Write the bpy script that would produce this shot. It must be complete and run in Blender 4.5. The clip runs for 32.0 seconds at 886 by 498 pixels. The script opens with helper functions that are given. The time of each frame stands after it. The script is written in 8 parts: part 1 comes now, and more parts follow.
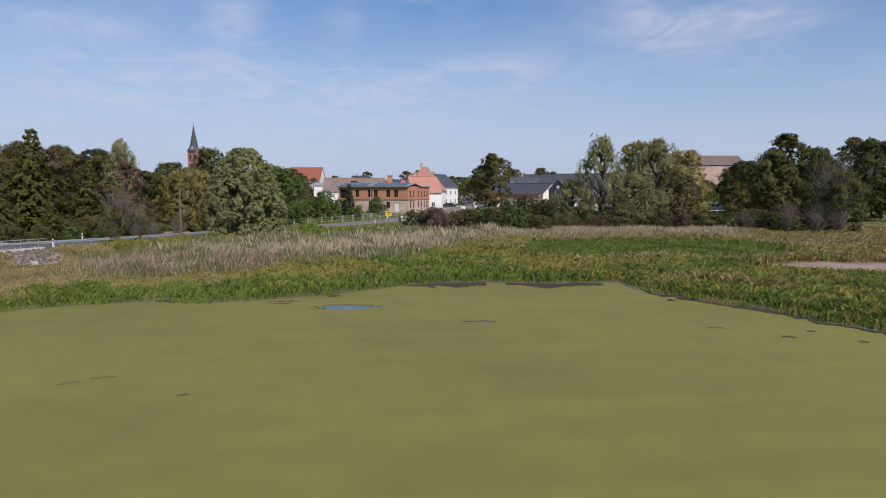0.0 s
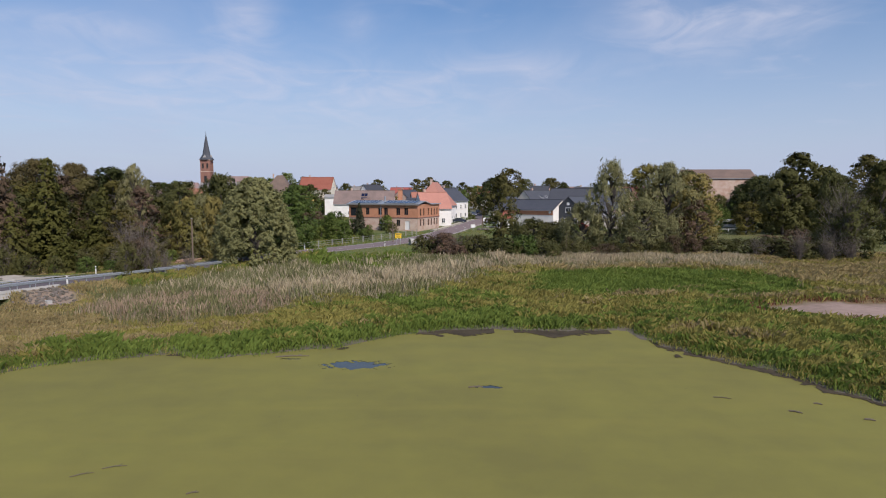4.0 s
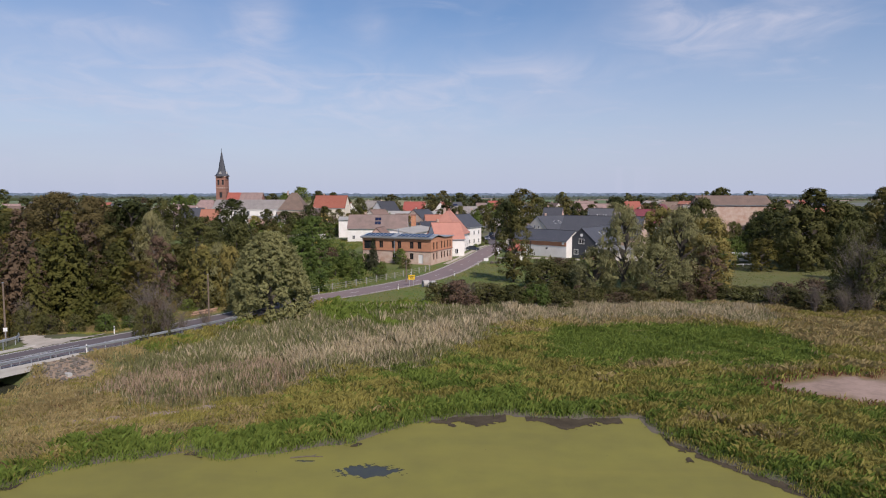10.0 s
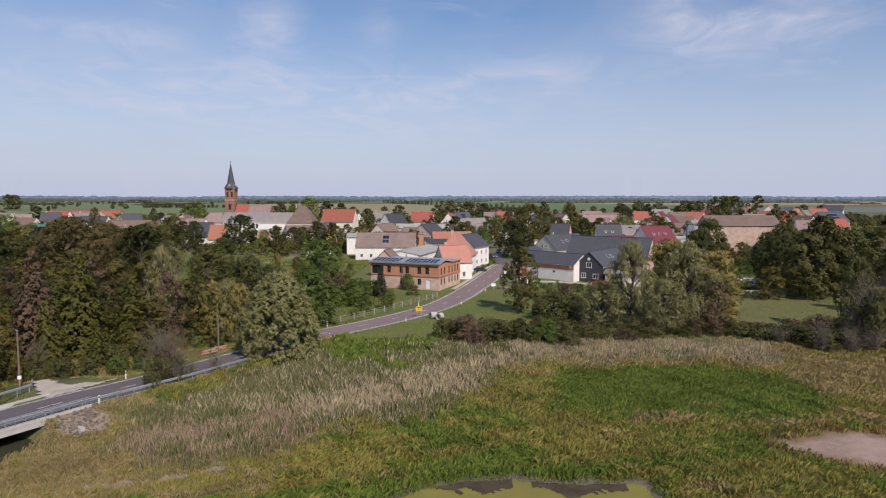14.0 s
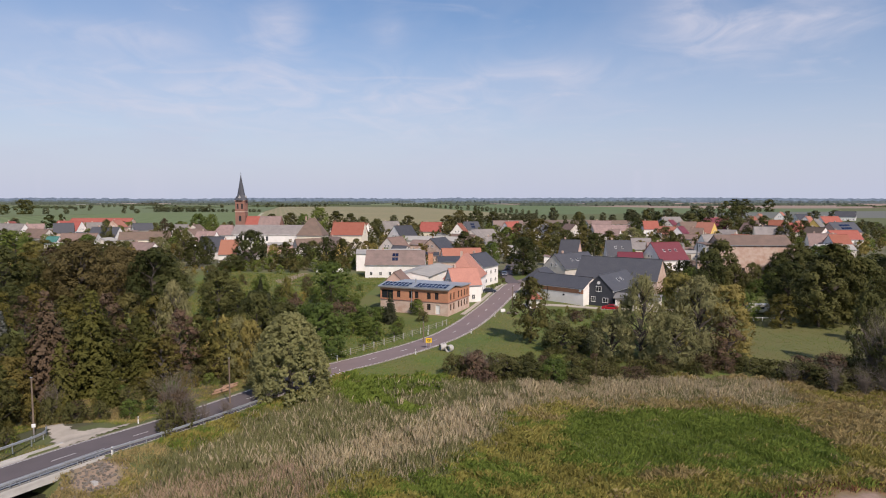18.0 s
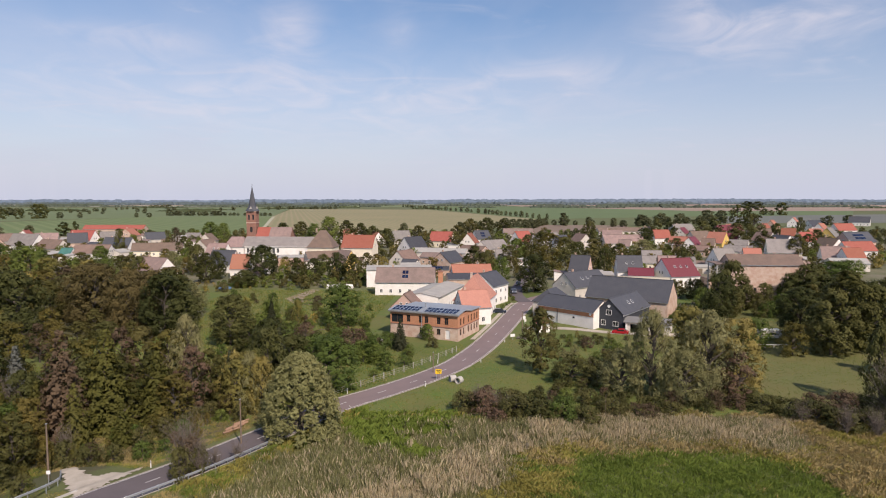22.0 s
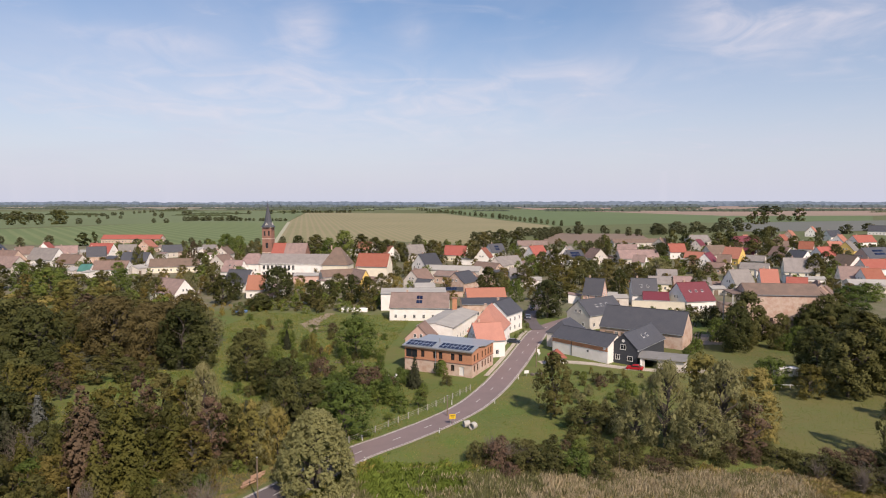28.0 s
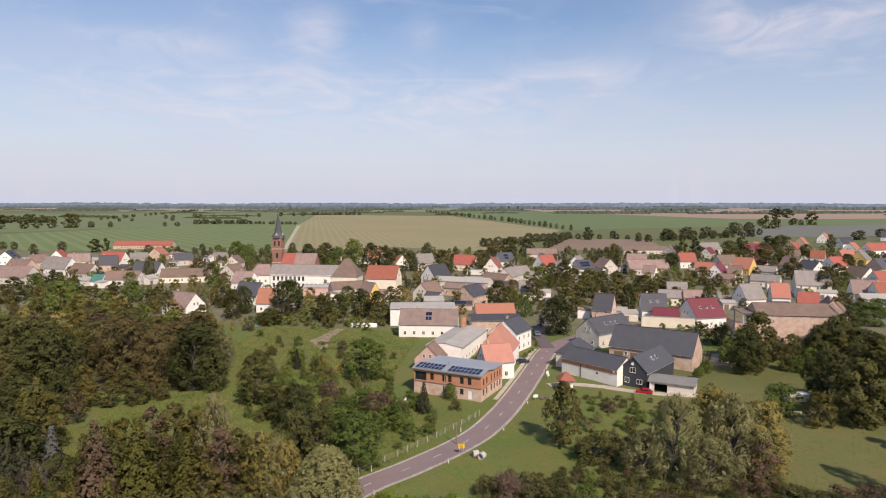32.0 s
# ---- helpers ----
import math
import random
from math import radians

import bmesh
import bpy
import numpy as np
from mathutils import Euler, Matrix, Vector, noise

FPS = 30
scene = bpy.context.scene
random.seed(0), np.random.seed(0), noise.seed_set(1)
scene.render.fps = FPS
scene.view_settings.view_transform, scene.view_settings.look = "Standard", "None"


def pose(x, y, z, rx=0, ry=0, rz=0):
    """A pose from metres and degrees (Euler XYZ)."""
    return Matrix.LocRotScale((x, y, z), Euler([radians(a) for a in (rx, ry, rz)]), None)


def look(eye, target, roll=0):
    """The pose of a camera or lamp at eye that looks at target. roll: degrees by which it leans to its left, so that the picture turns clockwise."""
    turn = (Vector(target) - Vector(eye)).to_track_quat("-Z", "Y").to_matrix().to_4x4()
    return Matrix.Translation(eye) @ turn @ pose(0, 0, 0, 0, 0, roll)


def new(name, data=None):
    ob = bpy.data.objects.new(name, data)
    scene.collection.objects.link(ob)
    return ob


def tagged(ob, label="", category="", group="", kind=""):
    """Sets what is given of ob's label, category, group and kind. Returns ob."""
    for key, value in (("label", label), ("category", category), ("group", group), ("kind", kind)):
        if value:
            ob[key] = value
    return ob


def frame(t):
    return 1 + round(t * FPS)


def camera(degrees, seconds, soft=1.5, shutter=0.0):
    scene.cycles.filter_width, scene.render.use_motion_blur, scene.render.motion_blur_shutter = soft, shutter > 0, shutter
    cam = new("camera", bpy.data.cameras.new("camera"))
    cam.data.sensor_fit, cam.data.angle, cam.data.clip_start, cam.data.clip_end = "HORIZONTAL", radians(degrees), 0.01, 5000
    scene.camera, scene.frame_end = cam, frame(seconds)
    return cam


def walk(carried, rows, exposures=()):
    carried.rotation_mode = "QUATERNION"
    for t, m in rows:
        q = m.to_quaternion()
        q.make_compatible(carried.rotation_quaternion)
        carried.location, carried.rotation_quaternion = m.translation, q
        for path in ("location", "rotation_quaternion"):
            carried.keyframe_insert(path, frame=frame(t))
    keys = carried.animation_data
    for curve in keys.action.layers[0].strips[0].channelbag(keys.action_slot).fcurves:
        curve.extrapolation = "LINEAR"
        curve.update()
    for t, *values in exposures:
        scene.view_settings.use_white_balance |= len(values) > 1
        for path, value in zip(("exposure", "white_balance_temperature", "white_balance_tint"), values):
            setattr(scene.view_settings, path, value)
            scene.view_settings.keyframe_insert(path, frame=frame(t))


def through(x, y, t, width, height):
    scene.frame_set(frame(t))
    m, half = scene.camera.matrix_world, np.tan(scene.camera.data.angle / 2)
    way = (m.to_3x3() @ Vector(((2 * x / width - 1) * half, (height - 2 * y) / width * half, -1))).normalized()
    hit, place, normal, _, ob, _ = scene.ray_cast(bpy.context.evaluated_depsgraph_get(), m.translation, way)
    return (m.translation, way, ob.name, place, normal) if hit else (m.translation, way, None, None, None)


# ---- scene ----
cam = camera(68.4, 32.0, soft=1.08)
PATH = [
    (0.0, pose(0.000, 0.000, 8.000, 84.929, 0.025, 0.000)),
    (0.5, pose(0.003, -0.010, 8.310, 84.940, 0.019, 0.115)),
    (1.0, pose(0.012, -0.015, 8.695, 84.952, 0.012, 0.231)),
    (1.5, pose(0.034, -0.013, 9.202, 84.964, 0.006, 0.350)),
    (2.0, pose(0.072, -0.007, 9.769, 84.976, -0.001, 0.472)),
    (2.5, pose(0.126, -0.003, 10.327, 84.990, -0.008, 0.596)),
    (3.0, pose(0.182, 0.001, 10.875, 85.006, -0.015, 0.721)),
    (3.5, pose(0.224, 0.007, 11.433, 85.025, -0.021, 0.842)),
    (4.5, pose(0.238, 0.031, 12.617, 85.072, -0.032, 1.068)),
    (6.0, pose(0.201, 0.091, 14.476, 85.148, -0.039, 1.382)),
    (7.5, pose(0.255, 0.157, 16.312, 85.208, -0.037, 1.693)),
    (9.0, pose(0.318, 0.161, 18.168, 85.264, -0.032, 1.979)),
    (10.5, pose(0.289, 0.057, 20.127, 85.332, -0.034, 2.221)),
    (12.0, pose(0.261, -0.061, 22.232, 85.399, -0.036, 2.458)),
    (13.5, pose(0.325, -0.092, 24.487, 85.451, -0.031, 2.727)),
    (15.0, pose(0.367, -0.033, 26.772, 85.493, -0.024, 3.015)),
    (16.5, pose(0.280, 0.088, 28.980, 85.531, -0.019, 3.301)),
    (18.0, pose(0.187, 0.227, 31.177, 85.562, -0.006, 3.606)),
    (19.5, pose(0.220, 0.339, 33.437, 85.580, 0.021, 3.948)),
    (21.0, pose(0.285, 0.395, 35.720, 85.590, 0.042, 4.294)),
    (22.5, pose(0.275, 0.380, 37.969, 85.596, 0.038, 4.609)),
    (24.0, pose(0.243, 0.325, 40.190, 85.608, 0.027, 4.915)),
    (25.5, pose(0.253, 0.274, 42.398, 85.629, 0.027, 5.235)),
    (27.0, pose(0.262, 0.270, 44.566, 85.658, 0.027, 5.550)),
    (28.5, pose(0.223, 0.332, 46.681, 85.691, 0.018, 5.843)),
    (30.0, pose(0.183, 0.377, 48.807, 85.717, 0.001, 6.135)),
    (31.0, pose(0.183, 0.352, 50.266, 85.725, -0.012, 6.343)),
    (32.0, pose(0.198, 0.298, 51.747, 85.728, -0.024, 6.559)),
]
walk(cam, PATH, exposures=((0, -0.05, 6150, 16), (10, -0.02, 6450, 19), (16, 0.04, 6650, 19), (24, 0.22, 7100, 20), (32, 0.25, 7200, 20)))

# ---- daylight: a high sun from the right, thin veils of cloud ----
SUN_ELEV, SUN_AZ = 42.0, -58.0          # degrees; azimuth from +x towards +y
world = bpy.data.worlds.new("world")
scene.world = world
world.use_nodes = True
wn, wl = world.node_tree.nodes, world.node_tree.links
wn.clear()
sky = wn.new("ShaderNodeTexSky")
sky.sky_type, sky.sun_disc = "NISHITA", False
sky.sun_elevation, sky.sun_rotation = radians(SUN_ELEV), radians(90 - SUN_AZ)
sky.air_density, sky.dust_density, sky.ozone_density, sky.altitude = 1.0, 0.6, 2.5, 60
co = wn.new("ShaderNodeTexCoord")
sep = wn.new("ShaderNodeSeparateXYZ")
wl.new(co.outputs["Generated"], sep.inputs[0])


def wmath(op, a, b=None, clamp=False):
    n = wn.new("ShaderNodeMath")
    n.operation, n.use_clamp = op, clamp
    for i, v in enumerate((a, b)):
        if v is None:
            continue
        if isinstance(v, (int, float)):
            n.inputs[i].default_value = v
        else:
            wl.new(v, n.inputs[i])
    return n.outputs[0]


# cloud veil: noise on a flat layer overhead
zc = wmath("MAXIMUM", sep.outputs[2], 0.04)
cx = wmath("DIVIDE", sep.outputs[0], wmath("ADD", zc, 0.12))
cy = wmath("DIVIDE", sep.outputs[1], wmath("ADD", zc, 0.12))
cv = wn.new("ShaderNodeCombineXYZ")
wl.new(cx, cv.inputs[0]), wl.new(cy, cv.inputs[1])


def cloud_noise(scale, detail, lo, hi, stretch, rot=0.0, dist=0.6):
    mp = wn.new("ShaderNodeMapping")
    mp.inputs["Scale"].default_value = stretch
    mp.inputs["Rotation"].default_value = (0, 0, rot)
    wl.new(cv.outputs[0], mp.inputs[0])
    nz = wn.new("ShaderNodeTexNoise")
    nz.inputs["Scale"].default_value, nz.inputs["Detail"].default_value = scale, detail
    nz.inputs["Roughness"].default_value, nz.inputs["Distortion"].default_value = 0.55, dist
    wl.new(mp.outputs[0], nz.inputs["Vector"])
    mr = wn.new("ShaderNodeMapRange")
    mr.interpolation_type = "SMOOTHSTEP"
    mr.inputs["From Min"].default_value, mr.inputs["From Max"].default_value = lo, hi
    wl.new(nz.outputs["Fac"], mr.inputs["Value"])
    return mr.outputs[0]


veil = cloud_noise(0.75, 5, 0.42, 0.72, (1.0, 0.7, 1), 0.35, 0.5)
wisp = cloud_noise(2.1, 8, 0.54, 0.80, (0.8, 1.5, 1), 0.9, 1.1)
cover = wmath("ADD", wmath("MULTIPLY", veil, 0.34), wmath("MULTIPLY", wisp, 0.22), clamp=True)


def bank(az, el, half_w, half_h, strength):
    """A soft bank of high cloud round a direction (degrees east of +y, and up), broken by the finer noise."""
    u = wmath("DIVIDE", wmath("SUBTRACT", wmath("ARCTAN2", sep.outputs[0], sep.outputs[1]), radians(az)), radians(half_w))
    v = wmath("DIVIDE", wmath("SUBTRACT", wmath("ARCSINE", sep.outputs[2]), radians(el)), radians(half_h))
    r = wmath("ADD", wmath("MULTIPLY", u, u), wmath("MULTIPLY", v, v))
    return wmath("MULTIPLY", wmath("POWER", 2.0, wmath("MULTIPLY", r, -1.6)), strength)


feather = cloud_noise(2.4, 6, 0.30, 0.80, (1.3, 0.9, 1), 0.5, 1.0)
banks = wmath("MULTIPLY", wisp, 0.12)
for b_ in (bank(-17.3, 13.4, 2.6, 2.4, 0.75), bank(18.5, 14.0, 5.0, 3.0, 0.85), bank(25.5, 13.0, 5.0, 2.2, 0.6), bank(-8.5, 14.2, 1.4, 1.2, 0.45),
           bank(-26, 8.6, 16, 2.6, 0.5), bank(-6, 8.2, 15, 3.4, 0.42), bank(-30, 12.4, 6, 1.0, 0.5), bank(6, 10.5, 8, 1.2, 0.4)):
    banks = wmath("ADD", banks, wmath("MULTIPLY", b_, wmath("ADD", wmath("MULTIPLY", feather, 0.85), 0.12)), clamp=True)
# a pale layer of thin cloud that thickens towards the horizon
low = wn.new("ShaderNodeMapRange")
low.inputs["From Min"].default_value, low.inputs["From Max"].default_value = 0.26, 0.0
low.inputs["To Min"].default_value, low.inputs["To Max"].default_value = 0.14, 0.97
wl.new(sep.outputs[2], low.inputs["Value"])
inv = wmath("MULTIPLY", wmath("SUBTRACT", 1.0, cover), wmath("SUBTRACT", 1.0, low.outputs[0]))
cover = wmath("SUBTRACT", 1.0, inv)
rich = wn.new("ShaderNodeHueSaturation")
rich.inputs["Saturation"].default_value, rich.inputs["Value"].default_value = 1.26, 1.02
wl.new(sky.outputs[0], rich.inputs["Color"])
mixc = wn.new("ShaderNodeMix")
mixc.data_type = "RGBA"
wl.new(cover, mixc.inputs[0])
wl.new(rich.outputs[0], mixc.inputs[6])
mixc.inputs[7].default_value = (4.5, 5.2, 6.5, 1)
white = wn.new("ShaderNodeMix")
white.data_type = "RGBA"
wl.new(banks, white.inputs[0]), wl.new(mixc.outputs[2], white.inputs[6])
white.inputs[7].default_value = (6.3, 6.5, 7.2, 1)
bg = wn.new("ShaderNodeBackground")
bg.inputs["Strength"].default_value = 0.105
wl.new(white.outputs[2], bg.inputs[0])
wout = wn.new("ShaderNodeOutputWorld")
wl.new(bg.outputs[0], wout.inputs[0])

sun = new("sun", bpy.data.lights.new("sun", "SUN"))
sun.data.energy, sun.data.angle, sun.data.color = 3.9, radians(0.6), (1.0, 0.93, 0.82)
sa, se = radians(SUN_AZ), radians(SUN_ELEV)
sun.matrix_world = look((0, 0, 0), (-math.cos(sa) * math.cos(se), -math.sin(sa) * math.cos(se), -math.sin(se)))
sun.location = (60, -20, 90)

# ---- materials ----
def mat(name, colour, rough=0.8, second=None, scale=0.6, fine=9.0, amount=0.35, bump=0.15, rand=0.0, metal=0.0,
        island=0.0, bands=None, spec=0.5):
    """A surface with variation at two scales. second: the colour of stains and wear; rand, island: how far whole
    objects or loose pieces differ; bands: (axis, per metre, depth) of courses in the object's own space."""
    m = bpy.data.materials.new(name)
    m.use_nodes = True
    n, l = m.node_tree.nodes, m.node_tree.links
    b = n["Principled BSDF"]
    b.inputs["Roughness"].default_value, b.inputs["Metallic"].default_value = rough, metal
    b.inputs["Specular IOR Level"].default_value = spec
    geo = n.new("ShaderNodeNewGeometry")
    second = second or tuple(c * 0.6 for c in colour)

    def noise(s, d, rough_=0.6):
        t = n.new("ShaderNodeTexNoise")
        t.inputs["Scale"].default_value, t.inputs["Detail"].default_value, t.inputs["Roughness"].default_value = s, d, rough_
        l.new(geo.outputs["Position"], t.inputs["Vector"])
        return t.outputs["Fac"]

    def math_(op, a, c=None):
        t = n.new("ShaderNodeMath")
        t.operation = op
        for i, v in enumerate((a, c)):
            if v is None:
                continue
            if isinstance(v, (int, float)):
                t.inputs[i].default_value = v
            else:
                l.new(v, t.inputs[i])
        return t.outputs[0]

    def ramp(v, lo, hi, to0=0.0, to1=1.0):
        t = n.new("ShaderNodeMapRange")
        t.inputs["From Min"].default_value, t.inputs["From Max"].default_value = lo, hi
        t.inputs["To Min"].default_value, t.inputs["To Max"].default_value = to0, to1
        l.new(v, t.inputs["Value"])
        return t.outputs[0]

    big, small = noise(scale, 4), noise(fine, 5, 0.7)
    mix = n.new("ShaderNodeMix")
    mix.data_type = "RGBA"
    mix.inputs[6].default_value, mix.inputs[7].default_value = (*colour, 1), (*second, 1)
    f = math_("MULTIPLY", ramp(big, 0.35, 0.7), amount)
    f = math_("ADD", f, math_("MULTIPLY", ramp(small, 0.3, 0.75), amount * 0.6))
    l.new(f, mix.inputs[0])
    col = mix.outputs[2]
    hsv = n.new("ShaderNodeHueSaturation")
    l.new(col, hsv.inputs["Color"])
    value = 1.0
    if rand:
        oi = n.new("ShaderNodeObjectInfo")
        value = ramp(oi.outputs["Random"], 0, 1, 1 - rand, 1 + rand)
        l.new(ramp(oi.outputs["Random"], 1, 0, 0.5 - rand * 0.06, 0.5 + rand * 0.06), hsv.inputs["Hue"])
    if island:
        v2 = ramp(geo.outputs["Random Per Island"], 0, 1, 1 - island, 1 + island)
        value = math_("MULTIPLY", v2, value) if rand else v2
        if not rand:
            wn_ = n.new("ShaderNodeTexWhiteNoise")
            wn_.noise_dimensions = "1D"
            l.new(geo.outputs["Random Per Island"], wn_.inputs["W"])
            l.new(ramp(wn_.outputs["Value"], 0, 1, 0.5 - island * 0.05, 0.5 + island * 0.05), hsv.inputs["Hue"])
    if not isinstance(value, float):
        l.new(value, hsv.inputs["Value"])
    l.new(hsv.outputs[0], b.inputs["Base Color"])
    height = small
    if bands:
        axis, per, depth = bands
        tc = n.new("ShaderNodeTexCoord")
        sp = n.new("ShaderNodeSeparateXYZ")
        l.new(tc.outputs["Object"], sp.inputs[0])
        saw = math_("FRACT", math_("MULTIPLY", sp.outputs[axis], per))
        height = math_("ADD", math_("MULTIPLY", small, 0.3), math_("MULTIPLY", saw, depth))
        dark = n.new("ShaderNodeMix")
        dark.data_type, dark.blend_type = "RGBA", "MULTIPLY"
        dark.inputs[0].default_value = 1.0
        l.new(hsv.outputs[0], dark.inputs[6])
        shade = ramp(saw, 0.0, 0.25, 0.72, 1.0)
        cmb = n.new("ShaderNodeCombineColor")
        for i in range(3):
            l.new(shade, cmb.inputs[i])
        l.new(cmb.outputs[0], dark.inputs[7])
        l.new(dark.outputs[2], b.inputs["Base Color"])
    if bump:
        bp = n.new("ShaderNodeBump")
        bp.inputs["Strength"].default_value, bp.inputs["Distance"].default_value = bump, 0.05
        l.new(height, bp.inputs["Height"])
        l.new(bp.outputs[0], b.inputs["Normal"])
    return m


def leaf_mat(name, colour, second, island=0.22, rand=0.15, through=0.3):
    warm = lambda c: (c[0] * 1.08, c[1] * 0.98, c[2])          # leaves at the end of a dry summer
    m = mat(name, warm(colour), 0.6, warm(second), 0.25, 1.4, 0.7, 0, rand=rand, island=island, spec=0.08)
    n, l = m.node_tree.nodes, m.node_tree.links
    b, out = n["Principled BSDF"], n["Material Output"]
    src = b.inputs["Base Color"].links[0].from_socket
    tr = n.new("ShaderNodeBsdfTranslucent")
    l.new(src, tr.inputs["Color"])
    mx = n.new("ShaderNodeMixShader")
    mx.inputs[0].default_value = through
    l.new(b.outputs[0], mx.inputs[1]), l.new(tr.outputs[0], mx.inputs[2])
    l.new(mx.outputs[0], out.inputs["Surface"])
    return m


M = {}
# foliage
M["leaf_wood"] = leaf_mat("leaf_wood", (0.101, 0.106, 0.031), (0.061, 0.066, 0.022), 0.08, 0.34, 0.2)
M["leaf_autumn"] = leaf_mat("leaf_autumn", (0.144, 0.133, 0.033), (0.086, 0.081, 0.025), 0.08, 0.26, 0.2)
M["leaf_brown"] = leaf_mat("leaf_brown", (0.138, 0.104, 0.064), (0.090, 0.070, 0.044), 0.08, 0.22, 0.2)
M["leaf_green"] = leaf_mat("leaf_green", (0.125, 0.178, 0.040), (0.078, 0.118, 0.030), 0.08, 0.26, 0.2)
M["leaf_willow"] = leaf_mat("leaf_willow", (0.275, 0.294, 0.123), (0.198, 0.217, 0.089), 0.08, 0, 0.25)
M["leaf_shaggy"] = leaf_mat("leaf_shaggy", (0.255, 0.265, 0.118), (0.175, 0.185, 0.082), 0.14, 0.14, 0.25)
M["leaf_pale"] = leaf_mat("leaf_pale", (0.232, 0.221, 0.063), (0.162, 0.157, 0.048), 0.08, 0.22, 0.2)
M["leaf_yellow"] = leaf_mat("leaf_yellow", (0.30, 0.26, 0.06), (0.21, 0.19, 0.05), 0.16, 0.25, 0.2)
M["leaf_dark"] = leaf_mat("leaf_dark", (0.092, 0.106, 0.033), (0.057, 0.068, 0.024), 0.08, 0.34, 0.2)
M["leaf_oak"] = leaf_mat("leaf_oak", (0.133, 0.115, 0.044), (0.083, 0.076, 0.031), 0.08, 0.1, 0.2)
M["leaf_fir"] = leaf_mat("leaf_fir", (0.068, 0.079, 0.041), (0.043, 0.052, 0.027), 0.08, 0.26, 0.15)
M["leaf_spruce"] = leaf_mat("leaf_spruce", (0.17, 0.19, 0.165), (0.105, 0.125, 0.105), 0.15, 0.1, 0.15)
M["leaf_larch"] = leaf_mat("leaf_larch", (0.129, 0.132, 0.033), (0.083, 0.087, 0.025), 0.08, 0.28, 0.2)
# leaf_far has distance haze mixed in, so it is paler and greyer
M["leaf_far"] = leaf_mat("leaf_far", (0.126, 0.142, 0.066), (0.084, 0.098, 0.050), 0.08, 0.15, 0.2)
M["leaf_bramble"] = leaf_mat("leaf_bramble", (0.108, 0.115, 0.038), (0.069, 0.076, 0.028), 0.08, 0.26, 0.2)
M["bark"] = mat("bark", (0.10, 0.082, 0.065), 0.95, (0.05, 0.043, 0.036), 2.0, 12, 0.7, 0.5)
M["twig"] = mat("twig", (0.19, 0.155, 0.125), 0.95, (0.11, 0.09, 0.07), 2.0, 12, 0.5, 0.2)
M["log"] = mat("log", (0.40, 0.255, 0.165), 0.9, (0.25, 0.15, 0.10), 1.0, 9, 0.7, 0.4)
M["reed"] = leaf_mat("reed", (0.526, 0.479, 0.305), (0.395, 0.357, 0.226), 0.18, 0, 0.28)
M["reed_pink"] = leaf_mat("reed_pink", (0.451, 0.371, 0.254), (0.348, 0.287, 0.188), 0.2, 0, 0.28)
M["reed_green"] = leaf_mat("reed_green", (0.237, 0.257, 0.114), (0.166, 0.185, 0.078), 0.24, 0, 0.3)
M["grass_bright"] = leaf_mat("grass_bright", (0.19, 0.27, 0.054), (0.118, 0.178, 0.036), 0.16, 0, 0.35)
M["grass_mid"] = leaf_mat("grass_mid", (0.331, 0.322, 0.088), (0.226, 0.221, 0.061), 0.16, 0, 0.35)
M["grass_dry"] = leaf_mat("grass_dry", (0.385, 0.335, 0.15), (0.27, 0.232, 0.105), 0.18, 0, 0.3)
M["grass_lawn"] = leaf_mat("grass_lawn", (0.15, 0.21, 0.034), (0.092, 0.135, 0.024), 0.2, 0, 0.25)
M["grass_rust"] = leaf_mat("grass_rust", (0.235, 0.110, 0.068), (0.165, 0.085, 0.050), 0.25, 0, 0.25)
# building surfaces
M["brick"] = mat("brick", (0.56, 0.265, 0.145), 0.9, (0.42, 0.19, 0.11), 0.5, 6, 0.6, 0.3, bands=(2, 12, 0.4))
M["brick_old"] = mat("brick_old", (0.44, 0.26, 0.19), 0.9, (0.60, 0.48, 0.39), 0.6, 4, 0.8, 0.3)
M["brick_dark"] = mat("brick_dark", (0.33, 0.165, 0.115), 0.9, (0.22, 0.115, 0.09), 0.4, 5, 0.6, 0.3)
M["plaster_white"] = mat("plaster_white", (0.88, 0.85, 0.80), 0.9, (0.68, 0.64, 0.58), 0.5, 3, 0.45, 0.1, rand=0.05)
M["plaster_cream"] = mat("plaster_cream", (0.792, 0.726, 0.572), 0.9, (0.627, 0.561, 0.440), 0.5, 3, 0.45, 0.1, rand=0.08)
M["plaster_grey"] = mat("plaster_grey", (0.660, 0.611, 0.539), 0.9, (0.473, 0.429, 0.374), 0.5, 3, 0.55, 0.1, rand=0.1)
M["plaster_yellow"] = mat("plaster_yellow", (0.72, 0.50, 0.15), 0.9, (0.60, 0.42, 0.14), 0.5, 3, 0.4, 0.1)
M["plaster_pink"] = mat("plaster_pink", (0.62, 0.42, 0.34), 0.9, (0.50, 0.34, 0.28), 0.5, 3, 0.5, 0.1, rand=0.1)
M["clad_black"] = mat("clad_black", (0.040, 0.044, 0.055), 0.7, (0.055, 0.060, 0.070), 0.8, 5, 0.5, 0.2, bands=(2, 6, 0.6))
TILE = (2, 4.2, 0.6)
M["tile_red"] = mat("tile_red", (0.345, 0.112, 0.076), 0.8, (0.30, 0.08, 0.05), 0.5, 5, 0.5, 0.3, rand=0.15, bands=TILE)
M["tile_orange"] = mat("tile_orange", (0.42, 0.170, 0.112), 0.8, (0.36, 0.150, 0.10), 0.5, 5, 0.5, 0.3, rand=0.10, bands=TILE)
